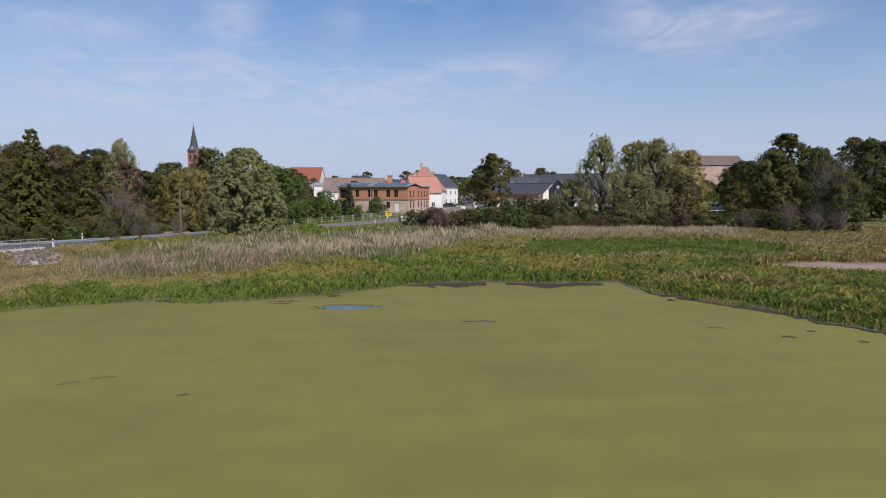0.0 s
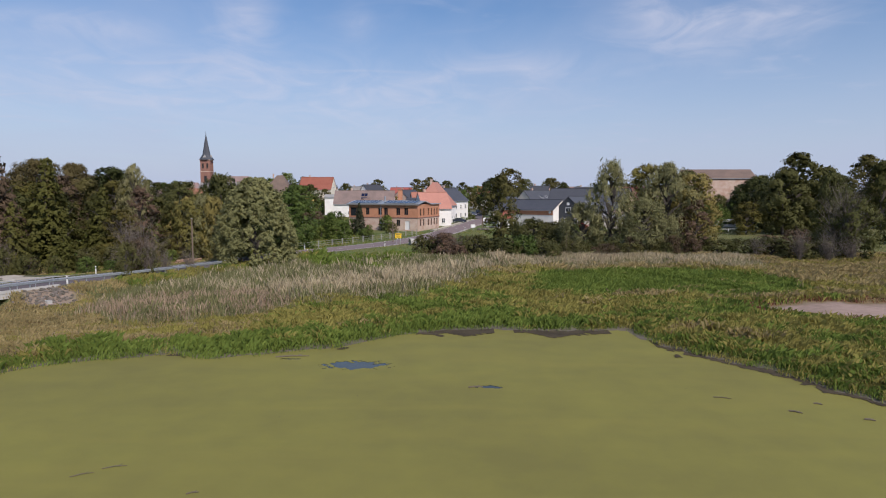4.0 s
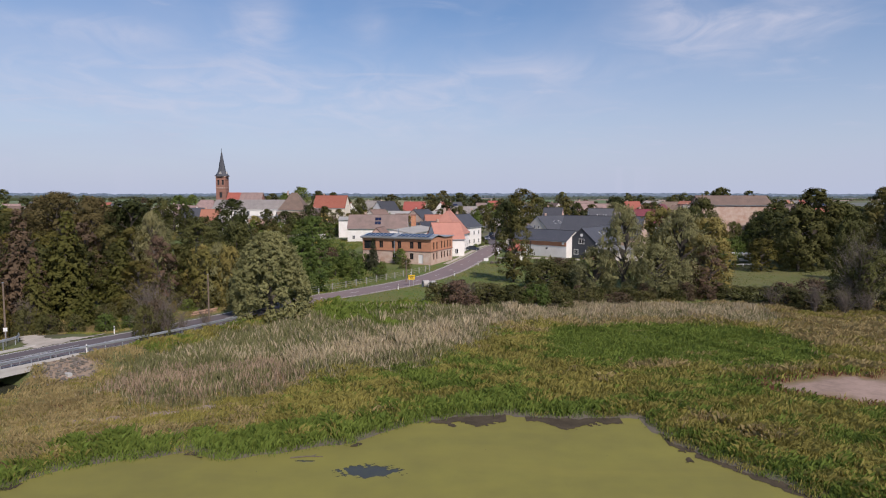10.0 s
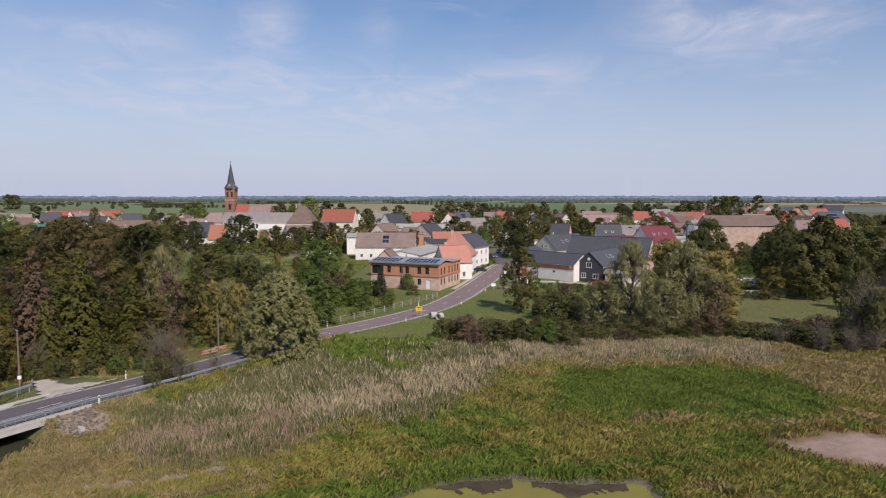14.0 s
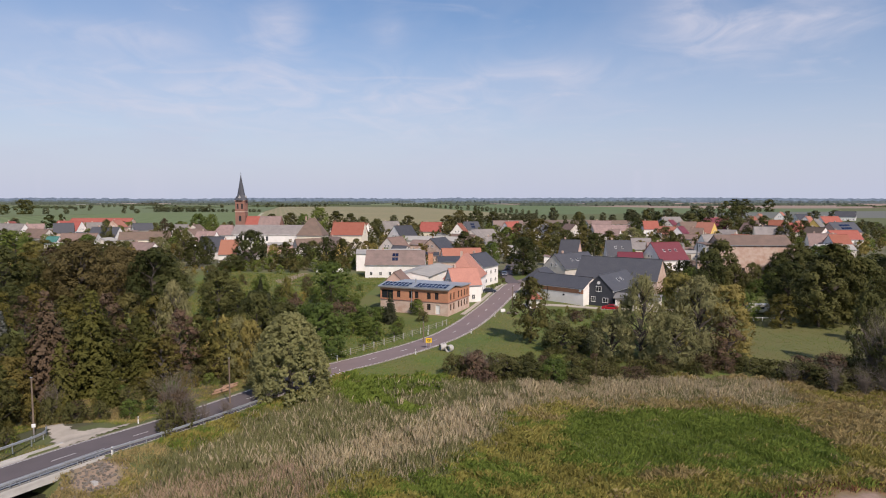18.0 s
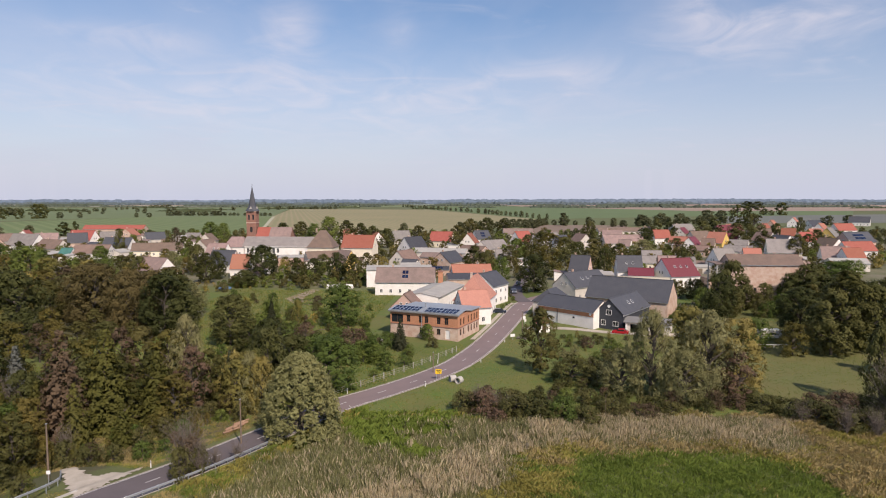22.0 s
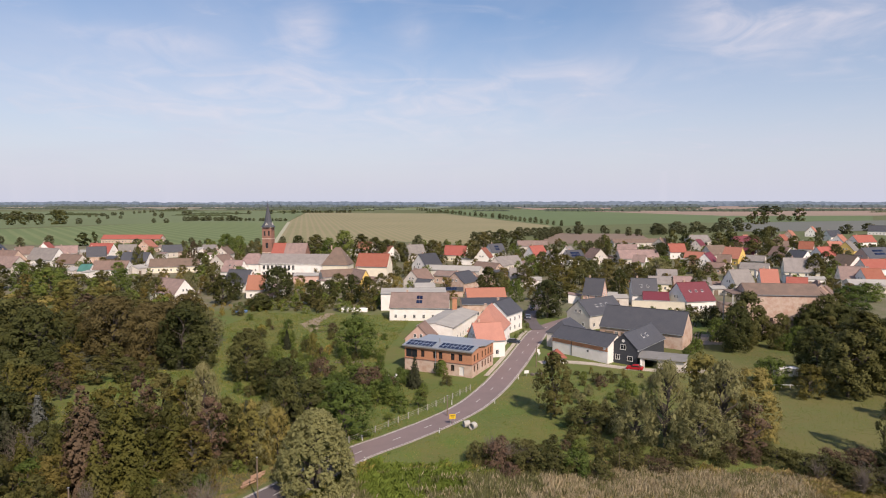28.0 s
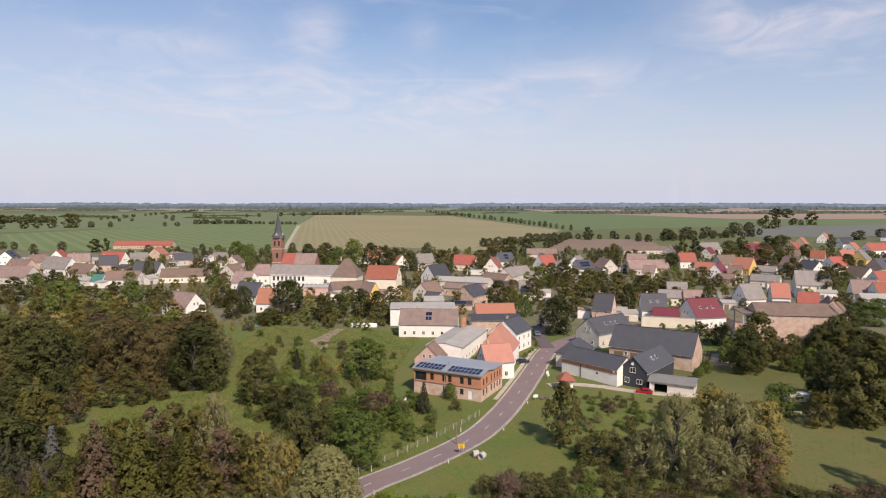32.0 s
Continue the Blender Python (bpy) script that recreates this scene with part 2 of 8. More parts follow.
M["tile_salmon"] = mat("tile_salmon", (0.50, 0.235, 0.170), 0.85, (0.40, 0.185, 0.135), 0.5, 5, 0.6, 0.3, rand=0.05, bands=TILE)
M["tile_brown"] = mat("tile_brown", (0.236, 0.159, 0.121), 0.85, (0.155, 0.113, 0.090), 0.4, 4, 0.7, 0.3, rand=0.18, bands=TILE)
M["tile_pink"] = mat("tile_pink", (0.330, 0.228, 0.198), 0.85, (0.210, 0.154, 0.134), 0.4, 4, 0.7, 0.3, rand=0.15, bands=TILE)
M["tile_grey"] = mat("tile_grey", (0.282, 0.256, 0.232), 0.85, (0.186, 0.168, 0.156), 0.4, 4, 0.6, 0.3, rand=0.15, bands=TILE)
M["tile_dark"] = mat("tile_dark", (0.060, 0.062, 0.072), 0.55, (0.085, 0.085, 0.09), 0.4, 4, 0.5, 0.3, rand=0.2, bands=TILE)
M["tile_maroon"] = mat("tile_maroon", (0.165, 0.032, 0.042), 0.6, (0.17, 0.035, 0.04), 0.4, 4, 0.5, 0.3, rand=0.12, bands=TILE)
M["tile_teal"] = mat("tile_teal", (0.06, 0.20, 0.17), 0.7, None, 0.4, 4, 0.5, 0.3)
M["slate"] = mat("slate", (0.058, 0.062, 0.074), 0.6, (0.09, 0.09, 0.095), 0.5, 6, 0.5, 0.3, bands=(2, 3, 0.5))
M["sheet_grey"] = mat("sheet_grey", (0.23, 0.225, 0.21), 0.8, (0.16, 0.155, 0.145), 0.3, 3, 0.6, 0.1)
M["flat_roof"] = mat("flat_roof", (0.42, 0.40, 0.36), 0.9, (0.30, 0.29, 0.27), 0.25, 3, 0.6, 0.1)
M["zinc"] = mat("zinc", (0.42, 0.45, 0.47), 0.45, (0.33, 0.35, 0.37), 0.4, 5, 0.4, 0.1, metal=0.4)
M["glass"] = mat("glass", (0.025, 0.03, 0.035), 0.08, None, 0.4, 4, 0.3, 0)
M["frame_white"] = mat("frame_white", (0.80, 0.79, 0.76), 0.5, (0.66, 0.65, 0.62), 2, 9, 0.3, 0)
M["frame_brown"] = mat("frame_brown", (0.13, 0.07, 0.04), 0.6, None, 2, 9, 0.3, 0)
M["solar"] = mat("solar", (0.014, 0.022, 0.055), 0.12, (0.02, 0.03, 0.07), 2, 9, 0.4, 0, rand=0.25)
M["steel"] = mat("steel", (0.55, 0.57, 0.58), 0.45, (0.42, 0.43, 0.44), 1, 9, 0.4, 0.05, metal=0.7)
M["fence_grey"] = mat("fence_grey", (0.36, 0.345, 0.30), 0.9, (0.24, 0.235, 0.2), 0.8, 7, 0.6, 0.2)
M["concrete"] = mat("concrete", (0.50, 0.48, 0.44), 0.9, (0.36, 0.34, 0.31), 0.8, 7, 0.6, 0.2)
M["wood_old"] = mat("wood_old", (0.22, 0.16, 0.11), 0.9, (0.13, 0.10, 0.08), 1, 9, 0.6, 0.3)
M["asphalt"] = mat("asphalt", (0.135, 0.112, 0.116), 0.92, (0.098, 0.085, 0.086), 0.22, 14, 0.6, 0.25)
M["asphalt_red"] = mat("asphalt_red", (0.235, 0.175, 0.168), 0.92, (0.175, 0.135, 0.130), 0.22, 14, 0.6, 0.25)
M["paint_line"] = mat("paint_line", (0.72, 0.72, 0.70), 0.8, (0.42, 0.40, 0.38), 1.5, 14, 0.6, 0.1)
M["gravel"] = mat("gravel", (0.52, 0.46, 0.38), 0.95, (0.34, 0.30, 0.24), 0.5, 11, 0.7, 0.4)
M["car_red"] = mat("car_red", (0.45, 0.02, 0.03), 0.25, (0.38, 0.02, 0.03), 1, 9, 0.2, 0)
M["car_dark"] = mat("car_dark", (0.03, 0.04, 0.06), 0.25, None, 1, 9, 0.2, 0)
M["car_grey"] = mat("car_grey", (0.14, 0.16, 0.20), 0.25, None, 1, 9, 0.2, 0)
M["rubber"] = mat("rubber", (0.02, 0.02, 0.02), 0.9, None, 1, 9, 0.3, 0)
M["sign_yellow"] = mat("sign_yellow", (0.80, 0.50, 0.02), 0.5, (0.72, 0.45, 0.02), 1, 9, 0.2, 0)
M["sign_black"] = mat("sign_black", (0.03, 0.03, 0.03), 0.5, None, 1, 9, 0.2, 0)
M["drift"] = mat("drift", (0.16, 0.13, 0.09), 0.9, (0.10, 0.08, 0.06), 1, 9, 0.6, 0.3)
M["stone_grey"] = mat("stone_grey", (0.2, 0.17, 0.138), 0.9, (0.105, 0.09, 0.072), 1.2, 8, 0.7, 0.3, rand=0.3)
M["soil"] = mat("soil", (0.34, 0.265, 0.2), 0.95, (0.25, 0.19, 0.14), 0.4, 4, 0.8, 0.4)
M["mud"] = mat("mud", (0.105, 0.084, 0.055), 0.95, (0.058, 0.047, 0.032), 0.7, 5, 0.9, 0.6, spec=0.06)

# ---- building tools ----
def mesh_of(name, verts, faces, material):
    me = bpy.data.meshes.new(name)
    me.from_pydata([tuple(v) for v in verts], [], faces)
    for m in material if isinstance(material, (list, tuple)) else [material]:
        me.materials.append(m)
    return me


def part(name, data, material=None, parent=None, label="", m=None, kind=""):
    """Links a bmesh, or a mesh, as one mesh object under a thing or a part."""
    if isinstance(data, bmesh.types.BMesh):
        me = bpy.data.meshes.new(name)
        data.to_mesh(me)
        data.free()
        me.materials.append(material)
        data = me
    ob = new(name, data)
    if parent is not None:
        ob.parent = parent
    if m is not None:
        ob.matrix_basis = m
    return tagged(ob, label, kind=kind)


def thing(name, m, label, category, group="", kind=""):
    ob = new(name)
    ob.empty_display_size = 0.3
    ob.matrix_basis = m
    return tagged(ob, label, category, group, kind)


def box(bm, x0, y0, z0, x1, y1, z1, m=None):
    vs = [bm.verts.new(Vector((x, y, z)) if m is None else m @ Vector((x, y, z)))
          for z in (z0, z1) for x, y in ((x0, y0), (x1, y0), (x1, y1), (x0, y1))]
    for f in ((3, 2, 1, 0), (4, 5, 6, 7), (0, 1, 5, 4), (1, 2, 6, 5), (2, 3, 7, 6), (3, 0, 4, 7)):
        bm.faces.new([vs[i] for i in f])
    return vs


def boxes(*dims, bevel=0.0):
    bm = bmesh.new()
    for d in dims:
        box(bm, *d)
    if bevel:
        bmesh.ops.bevel(bm, geom=bm.edges[:], offset=bevel, segments=1, affect="EDGES")
    return bm


def tube(bm, a, b, r0, r1, sides=6, start=None, anchor=None):
    """A tapered tube. start: the ring of an earlier tube to go on from; anchor: a vertex that the first ring is grown to."""
    a, b = Vector(a), Vector(b)
    q = (b - a).to_track_quat("Z", "Y")
    rings = [start] if start else []
    for p, r in ((a, r0), (b, r1))[len(rings):]:
        rings.append([bm.verts.new(p + q @ Vector((r * math.cos(2 * math.pi * i / sides), r * math.sin(2 * math.pi * i / sides), 0)))
                      for i in range(sides)])
    if anchor is not None and not start:
        bm.verts.remove(rings[0][0])
        rings[0][0] = anchor
    for i in range(sides):
        j = (i + 1) % sides
        bm.faces.new((rings[0][i], rings[0][j], rings[1][j], rings[1][i]))
    if not start and anchor is None:
        bm.faces.new(rings[0][::-1])
    return rings[1]


def smoothstep(v, a, b):
    v = np.clip((v - a) / (b - a), 0, 1)
    return v * v * (3 - 2 * v)


# ---- the lie of the land ----
GROUND_Y = (-400, 40, 60, 75, 95, 110, 125, 160, 235, 330, 400, 6000)
GROUND_Z = (0.3, 0.3, 0.35, 0.6, 1.0, 1.5, 2.0, 2.8, 3.5, 4.5, 5.0, 5.0)
ROAD = np.array([(-74, 14), (-62, 40), (-54.5, 55), (-49.4, 65.0), (-46.6, 70.5), (-43.0, 76.2), (-39.2, 82.6), (-34.0, 93.0), (-26.5, 107.8),
                 (-20.0, 116.2), (-12.8, 126.4), (-7.6, 135.6), (-3.9, 146), (-0.9, 157), (2.9, 174.5), (7.1, 196.4),
                 (10.0, 210), (14.0, 220), (20.0, 229.5), (27, 238.5), (38, 245), (60, 247)], float)
POND = np.array([(-60, -90), (-66, -20), (-52, 18), (-38, 33), (-30.3, 41.0), (-28.4, 44.2), (-25.3, 45.6), (-20.7, 47.2), (-17.1, 46.0),
                 (-12.3, 48.2), (-8.6, 49.6), (-4.6, 54.2), (-1.5, 55.6), (3.7, 56.6), (9.0, 55.6), (15.0, 56.6), (16.2, 51.0), (19.4, 46.0),
                 (21.8, 43.2), (23.4, 38.8), (26, 34.5), (34, 24), (46, 0), (40, -90)], float)


def resample(line, step):
    """Points along a smooth curve through the line's points."""
    out = []
    n = len(line)
    for i in range(n - 1):
        p0, p1, p2, p3 = line[max(i - 1, 0)], line[i], line[i + 1], line[min(i + 2, n - 1)]
        k = max(2, int(np.linalg.norm(p2 - p1) / step))
        for j in range(k):
            t = j / k
            out.append(0.5 * (2 * p1 + (p2 - p0) * t + (2 * p0 - 5 * p1 + 4 * p2 - p3) * t * t + (3 * p1 - p0 - 3 * p2 + p3) * t ** 3))
    out.append(line[-1])
    return np.array(out)


ROAD_LINE = resample(ROAD, 2.0)


def road_z(y):
    return np.interp(y, (0, 60, 80, 95, 125, 160, 235, 330), (1.9, 1.9, 1.8, 1.75, 2.05, 2.8, 3.5, 4.5)) + 0.06


def line_distance(x, y, line):
    """Distance from points to a polyline, and the y of the nearest place on it."""
    x, y = np.asarray(x, float), np.asarray(y, float)
    best, by = np.full(x.shape, 1e9), np.zeros(x.shape)
    for (ax, ay), (bx, by_) in zip(line[:-1], line[1:]):
        dx, dy = bx - ax, by_ - ay
        t = np.clip(((x - ax) * dx + (y - ay) * dy) / (dx * dx + dy * dy), 0, 1)
        d = np.hypot(x - ax - t * dx, y - ay - t * dy)
        m = d < best
        best, by = np.where(m, d, best), np.where(m, ay + t * dy, by)
    return best, by


def inside(x, y, poly):
    x, y = np.asarray(x, float), np.asarray(y, float)
    r = np.zeros(x.shape, bool)
    for (ax, ay), (bx, by) in zip(poly, np.roll(poly, -1, 0)):
        r ^= ((ay > y) != (by > y)) & (x < (bx - ax) * (y - ay) / (by - ay + 1e-12) + ax)
    return r


def wobble(x, y, s=0.05, seed=0.0):
    """Smooth unevenness from a few sine waves, about -1 to 1."""
    return (np.sin(x * s * 2.1 + y * s * 1.3 + seed) + np.sin(x * s * -1.7 + y * s * 2.9 + 2 * seed + 1)
            + np.sin(x * s * 4.9 + y * s * 3.7 + 3 * seed) * 0.6 + np.sin(y * s * 7.3 - x * s * 5.9 + seed) * 0.5) / 2.6


POND_EDGE = np.vstack([POND, POND[:1]])


def shore(x, y):
    """Metres from the pond's edge, negative over the water; the edge is ragged."""
    d, _ = line_distance(x, y, POND_EDGE)
    return np.where(inside(x, y, POND), -d, d) + 0.35 * wobble(x, y, 0.55, 2.0) + 0.2 * wobble(x, y, 1.7, 5.0)


CHANNEL = np.array([(-50, 25), (-49, 46), (-47, 57), (-46.2, 62.4), (-50, 64.2), (-58, 68), (-95, 82)], float)


def ground(x, y):
    x, y = np.asarray(x, float), np.asarray(y, float)
    z = np.interp(y, GROUND_Y, GROUND_Z) + 0.10 * wobble(x, y, 0.12) * smoothstep(y, 40, 80)
    d, ny = line_distance(x, y, ROAD)
    rz = road_z(ny) - 0.07
    k = 1 - smoothstep(d, 4.4, 8.5)
    z = z * (1 - k) + rz * k
    k = 1 - smoothstep(np.hypot((x + 50) / 7.5, (y - 77.5) / 4.5), 0.8, 1.6)
    z = np.where(z < 1.62, z * (1 - k) + 1.62 * k, z)
    ch, _ = line_distance(x, y, CHANNEL)
    k = (1 - smoothstep(ch, 1.0, 3.4))
    z = z * (1 - k) + (-0.5) * k
    near = (x > -80) & (x < 60) & (y < 75)
    s = shore(np.where(near, x, 0), np.where(near, y, 300))
    s = np.where(near, s, 50.0)
    low = np.where(s < 0, np.maximum(-0.7, s * 0.25), np.minimum(s * 0.12, 9))
    return np.where(s < 3, np.minimum(z, low), z)


def gz(x, y):
    return float(ground(np.array([x]), np.array([y]))[0])


def sheet(name, xs, ys, zf, material, label, category, kind="structure", keep=None):
    gx, gy = np.meshgrid(xs, ys)
    zz = zf(gx.ravel(), gy.ravel())
    v = np.column_stack([gx.ravel(), gy.ravel(), zz])
    w, h = len(xs), len(ys)
    i, j = np.meshgrid(np.arange(w - 1), np.arange(h - 1))
    a = (j * w + i).ravel()
    f = np.column_stack([a, a + 1, a + w + 1, a + w])
    if keep is not None:
        c = v[f].mean(1)
        f = f[keep(c[:, 0], c[:, 1])]
    me = bpy.data.meshes.new(name)
    me.from_pydata(v.tolist(), [], f.tolist())
    me.polygons.foreach_set("use_smooth", [True] * len(me.polygons))
    me.materials.append(material)
    return tagged(new(name, me), label, category, kind=kind)


def attribute(ob, name, values):
    at = ob.data.attributes.new(name, "FLOAT", "POINT")
    at.data.foreach_set("value", np.asarray(values, np.float32))


def ribbon(name, line, half0, half1, zf, material, parent=None, label="", category="", kind="", closed_side=0.0):
    """A strip along a line, from half0 to half1 metres to its right."""
    t = np.gradient(line, axis=0)
    t /= np.linalg.norm(t, axis=1)[:, None]
    nrm = np.column_stack([t[:, 1], -t[:, 0]])
    a, b = line + nrm * half0, line + nrm * half1
    z = zf(line[:, 1])
    n = len(line)
    v = [(*p, q) for p, q in zip(a, z)] + [(*p, q) for p, q in zip(b, z)]
    f = [(i, n + i, n + i + 1, i + 1) for i in range(n - 1)]
    if closed_side:
        v += [(*p, q - closed_side) for p, q in zip(a, z)] + [(*p, q - closed_side) for p, q in zip(b, z)]
        f += [(2 * n + i, i, i + 1, 2 * n + i + 1) for i in range(n - 1)] + [(n + i, 3 * n + i, 3 * n + i + 1, n + i + 1) for i in range(n - 1)]
    ob = new(name, mesh_of(name, v, f, material))
    if parent is not None:
        ob.parent = parent
    return tagged(ob, label, category, kind=kind)

# ---- ground ----
def axis(near0, near1, step, far0, far1):
    a = list(np.arange(near0, near1 + 0.1, step))
    s, v, out = step, near1, []
    while v < far1:
        s *= 1.22
        v += s
        out.append(min(v, far1))
    s, v, pre = step, near0, []
    while v > far0:
        s *= 1.22
        v -= s
        pre.append(max(v, far0))
    return np.array(pre[::-1] + a + out)


def ground_material():
    m = mat("ground", (0.130, 0.145, 0.045), 0.95, (0.085, 0.100, 0.035), 0.12, 2.5, 0.8, 0.5)
    n, l = m.node_tree.nodes, m.node_tree.links
    b = n["Principled BSDF"]
    cur = b.inputs["Base Color"].links[0].from_socket
    tex = n.new("ShaderNodeTexNoise")
    tex.inputs["Scale"].default_value, tex.inputs["Detail"].default_value = 0.9, 6
    geo = n.new("ShaderNodeNewGeometry")
    l.new(geo.outputs["Position"], tex.inputs["Vector"])
    tex.inputs["Roughness"].default_value = 0.7
    wide = n.new("ShaderNodeTexNoise")
    wide.inputs["Scale"].default_value, wide.inputs["Detail"].default_value = 0.11, 5
    l.new(geo.outputs["Position"], wide.inputs["Vector"])
    both = n.new("ShaderNodeMath")
    both.operation = "ADD"
    l.new(tex.outputs["Fac"], both.inputs[0]), l.new(wide.outputs["Fac"], both.inputs[1])
    mottle = n.new("ShaderNodeMapRange")
    mottle.inputs["From Min"].default_value, mottle.inputs["From Max"].default_value = 0.78, 1.22
    l.new(both.outputs[0], mottle.inputs["Value"])
    for name, c0, c1 in (("lawn", (0.084, 0.138, 0.02), (0.14, 0.135, 0.034)), ("pasture", (0.080, 0.108, 0.024), (0.122, 0.112, 0.034)), ("yard", (0.10, 0.115, 0.045), (0.20, 0.165, 0.115)), ("dry", (0.34, 0.275, 0.105), (0.24, 0.21, 0.08)),
                         ("sandy", (0.37, 0.262, 0.205), (0.225, 0.16, 0.12)), ("rust", (0.27, 0.13, 0.075), (0.20, 0.14, 0.06)),
                         ("mud", (0.150, 0.125, 0.090), (0.085, 0.075, 0.055)),
                         ("litter", (0.085, 0.075, 0.04), (0.055, 0.065, 0.025))):
        at = n.new("ShaderNodeAttribute")
        at.attribute_name = name
        two = n.new("ShaderNodeMix")
        two.data_type = "RGBA"
        two.inputs[6].default_value, two.inputs[7].default_value = (*c0, 1), (*c1, 1)
        l.new(mottle.outputs[0], two.inputs[0])
        mx = n.new("ShaderNodeMix")
        mx.data_type = "RGBA"
        l.new(at.outputs["Fac"], mx.inputs[0])
        l.new(cur, mx.inputs[6]), l.new(two.outputs[2], mx.inputs[7])
        cur = mx.outputs[2]
    l.new(cur, b.inputs["Base Color"])
    return m


xs = axis(-112, 108, 1.1, -4700, 4700)
ys = axis(30, 175, 1.1, -600, 4750)
land = sheet("ground", xs, ys, ground, ground_material(), "grassy meadow and village ground beside a pond", "ground")
co_ = np.empty(len(land.data.vertices) * 3)
land.data.vertices.foreach_get("co", co_)
X, Y = co_.reshape(-1, 3)[:, 0], co_.reshape(-1, 3)[:, 1]
rag = wobble(X, Y, 0.35, 1.0)
road_d, _ = line_distance(X, Y, ROAD)
WOOD = np.array([(-60, 66), (-48, 86), (-40, 100), (-42, 110), (-58, 112), (-72, 110), (-84, 112), (-98, 120), (-114, 132), (-114, 153), (-92, 155), (-78, 157), (-82, 170), (-86, 190), (-104, 210), (-170, 200), (-260, 150), (-130, 60)], float)
SAND = np.array([(31, 65.6), (34.5, 62.8), (40.5, 59.4), (56, 54), (60, 62), (45, 68.5), (37, 68.2)], float)
attribute(land, "lawn", smoothstep(Y + 2 * rag, 104, 109) * (1 - inside(X, Y, WOOD)) * (1 - smoothstep(Y + 6 * rag, 236, 250)) * (0.8 + 0.2 * wobble(X, Y, 0.13, 3)))
attribute(land, "pasture", smoothstep(X + 3 * rag, 38, 46) * smoothstep(Y + 2 * rag, 106, 112) * (1 - smoothstep(Y + 4 * rag, 200, 208)))
YARD = smoothstep(Y + 6 * rag, 236, 250) * (1 - smoothstep(Y, 560, 620))
attribute(land, "yard", 0.9 * YARD)
SDRY = line_distance(X, Y, np.array([(10, 98), (32, 101), (52, 92), (60, 74)], float))[0]
attribute(land, "dry", np.maximum(0.12 * smoothstep(X, 20, 40) * smoothstep(Y, 110, 120) * (1 - smoothstep(Y, 165, 185)), np.maximum(0.75 * (1 - smoothstep(SDRY + 2 * rag, 5, 10)), 0.6 * (1 - smoothstep(line_distance(X, Y, np.array([(-45, 52), (-24, 57)], float))[0] + rag, 3, 7)))))
sd = line_distance(X, Y, np.vstack([SAND, SAND[:1]]))[0] * np.where(inside(X, Y, SAND), -1, 1) + 0.9 * rag
attribute(land, "sandy", np.maximum(1 - smoothstep(sd, -0.6, 0.5), 0.8 * (1 - smoothstep(np.hypot((X + 41.6) / 2.6, (Y - 66.2) / 3.4), 0.7, 1.2))))
attribute(land, "rust", 0.9 * (1 - smoothstep(np.abs(sd - 1.0), 0.4, 1.8)) * (Y < 75))
sh = np.where((Y < 75) & (np.abs(X) < 80), shore(X, Y), 50)
attribute(land, "mud", 1 - smoothstep(sh, 0.8, 2.0))
attribute(land, "litter", inside(X, Y, WOOD) * (1 - smoothstep(-road_d, -9, -6)) * 0.9)


# ---- pond under duckweed ----
def pond_material():
    m = mat("duckweed", (0.228, 0.212, 0.046), 0.72, (0.180, 0.163, 0.042), 0.05, 0.4, 0.9, 0.0, spec=0.25)
    n, l = m.node_tree.nodes, m.node_tree.links
    b = n["Principled BSDF"]
    cur = b.inputs["Base Color"].links[0].from_socket
    geo = n.new("ShaderNodeNewGeometry")
    # drawn-out streaks
    mp = n.new("ShaderNodeMapping")
    mp.inputs["Scale"].default_value = (0.03, 0.16, 1)
    mp.inputs["Rotation"].default_value = (0, 0, 0.25)
    l.new(geo.outputs["Position"], mp.inputs[0])
    st = n.new("ShaderNodeTexNoise")
    st.inputs["Scale"].default_value, st.inputs["Detail"].default_value, st.inputs["Distortion"].default_value = 1.6, 6, 0.8
    l.new(mp.outputs[0], st.inputs["Vector"])
    r1 = n.new("ShaderNodeMapRange")
    r1.inputs["From Min"].default_value, r1.inputs["From Max"].default_value = 0.45, 0.75
    r1.inputs["To Max"].default_value = 0.42
    l.new(st.outputs["Fac"], r1.inputs["Value"])
    mx = n.new("ShaderNodeMix")
    mx.data_type = "RGBA"
    mx.inputs[7].default_value = (0.262, 0.232, 0.050, 1)
    l.new(r1.outputs[0], mx.inputs[0]), l.new(cur, mx.inputs[6])
    # speckle of floating bits
    sp = n.new("ShaderNodeTexVoronoi")
    sp.inputs["Scale"].default_value = 1.1
    l.new(geo.outputs["Position"], sp.inputs["Vector"])
    r2 = n.new("ShaderNodeMapRange")
    r2.inputs["From Min"].default_value, r2.inputs["From Max"].default_value = 0.05, 0.035
    l.new(sp.outputs["Distance"], r2.inputs["Value"])
    pick = n.new("ShaderNodeSeparateColor")
    l.new(sp.outputs["Color"], pick.inputs[0])
    gt = n.new("ShaderNodeMath")
    gt.operation, gt.inputs[1].default_value = "GREATER_THAN", 0.93
    l.new(pick.outputs[0], gt.inputs[0])
    ml = n.new("ShaderNodeMath")
    ml.operation = "MULTIPLY"
    l.new(r2.outputs[0], ml.inputs[0]), l.new(gt.outputs[0], ml.inputs[1])
    m2 = n.new("ShaderNodeMix")
    m2.data_type = "RGBA"
    m2.inputs[7].default_value = (0.10, 0.085, 0.05, 1)
    l.new(ml.outputs[0], m2.inputs[0]), l.new(mx.outputs[2], m2.inputs[6])
    l.new(m2.outputs[2], b.inputs["Base Color"])
    return m


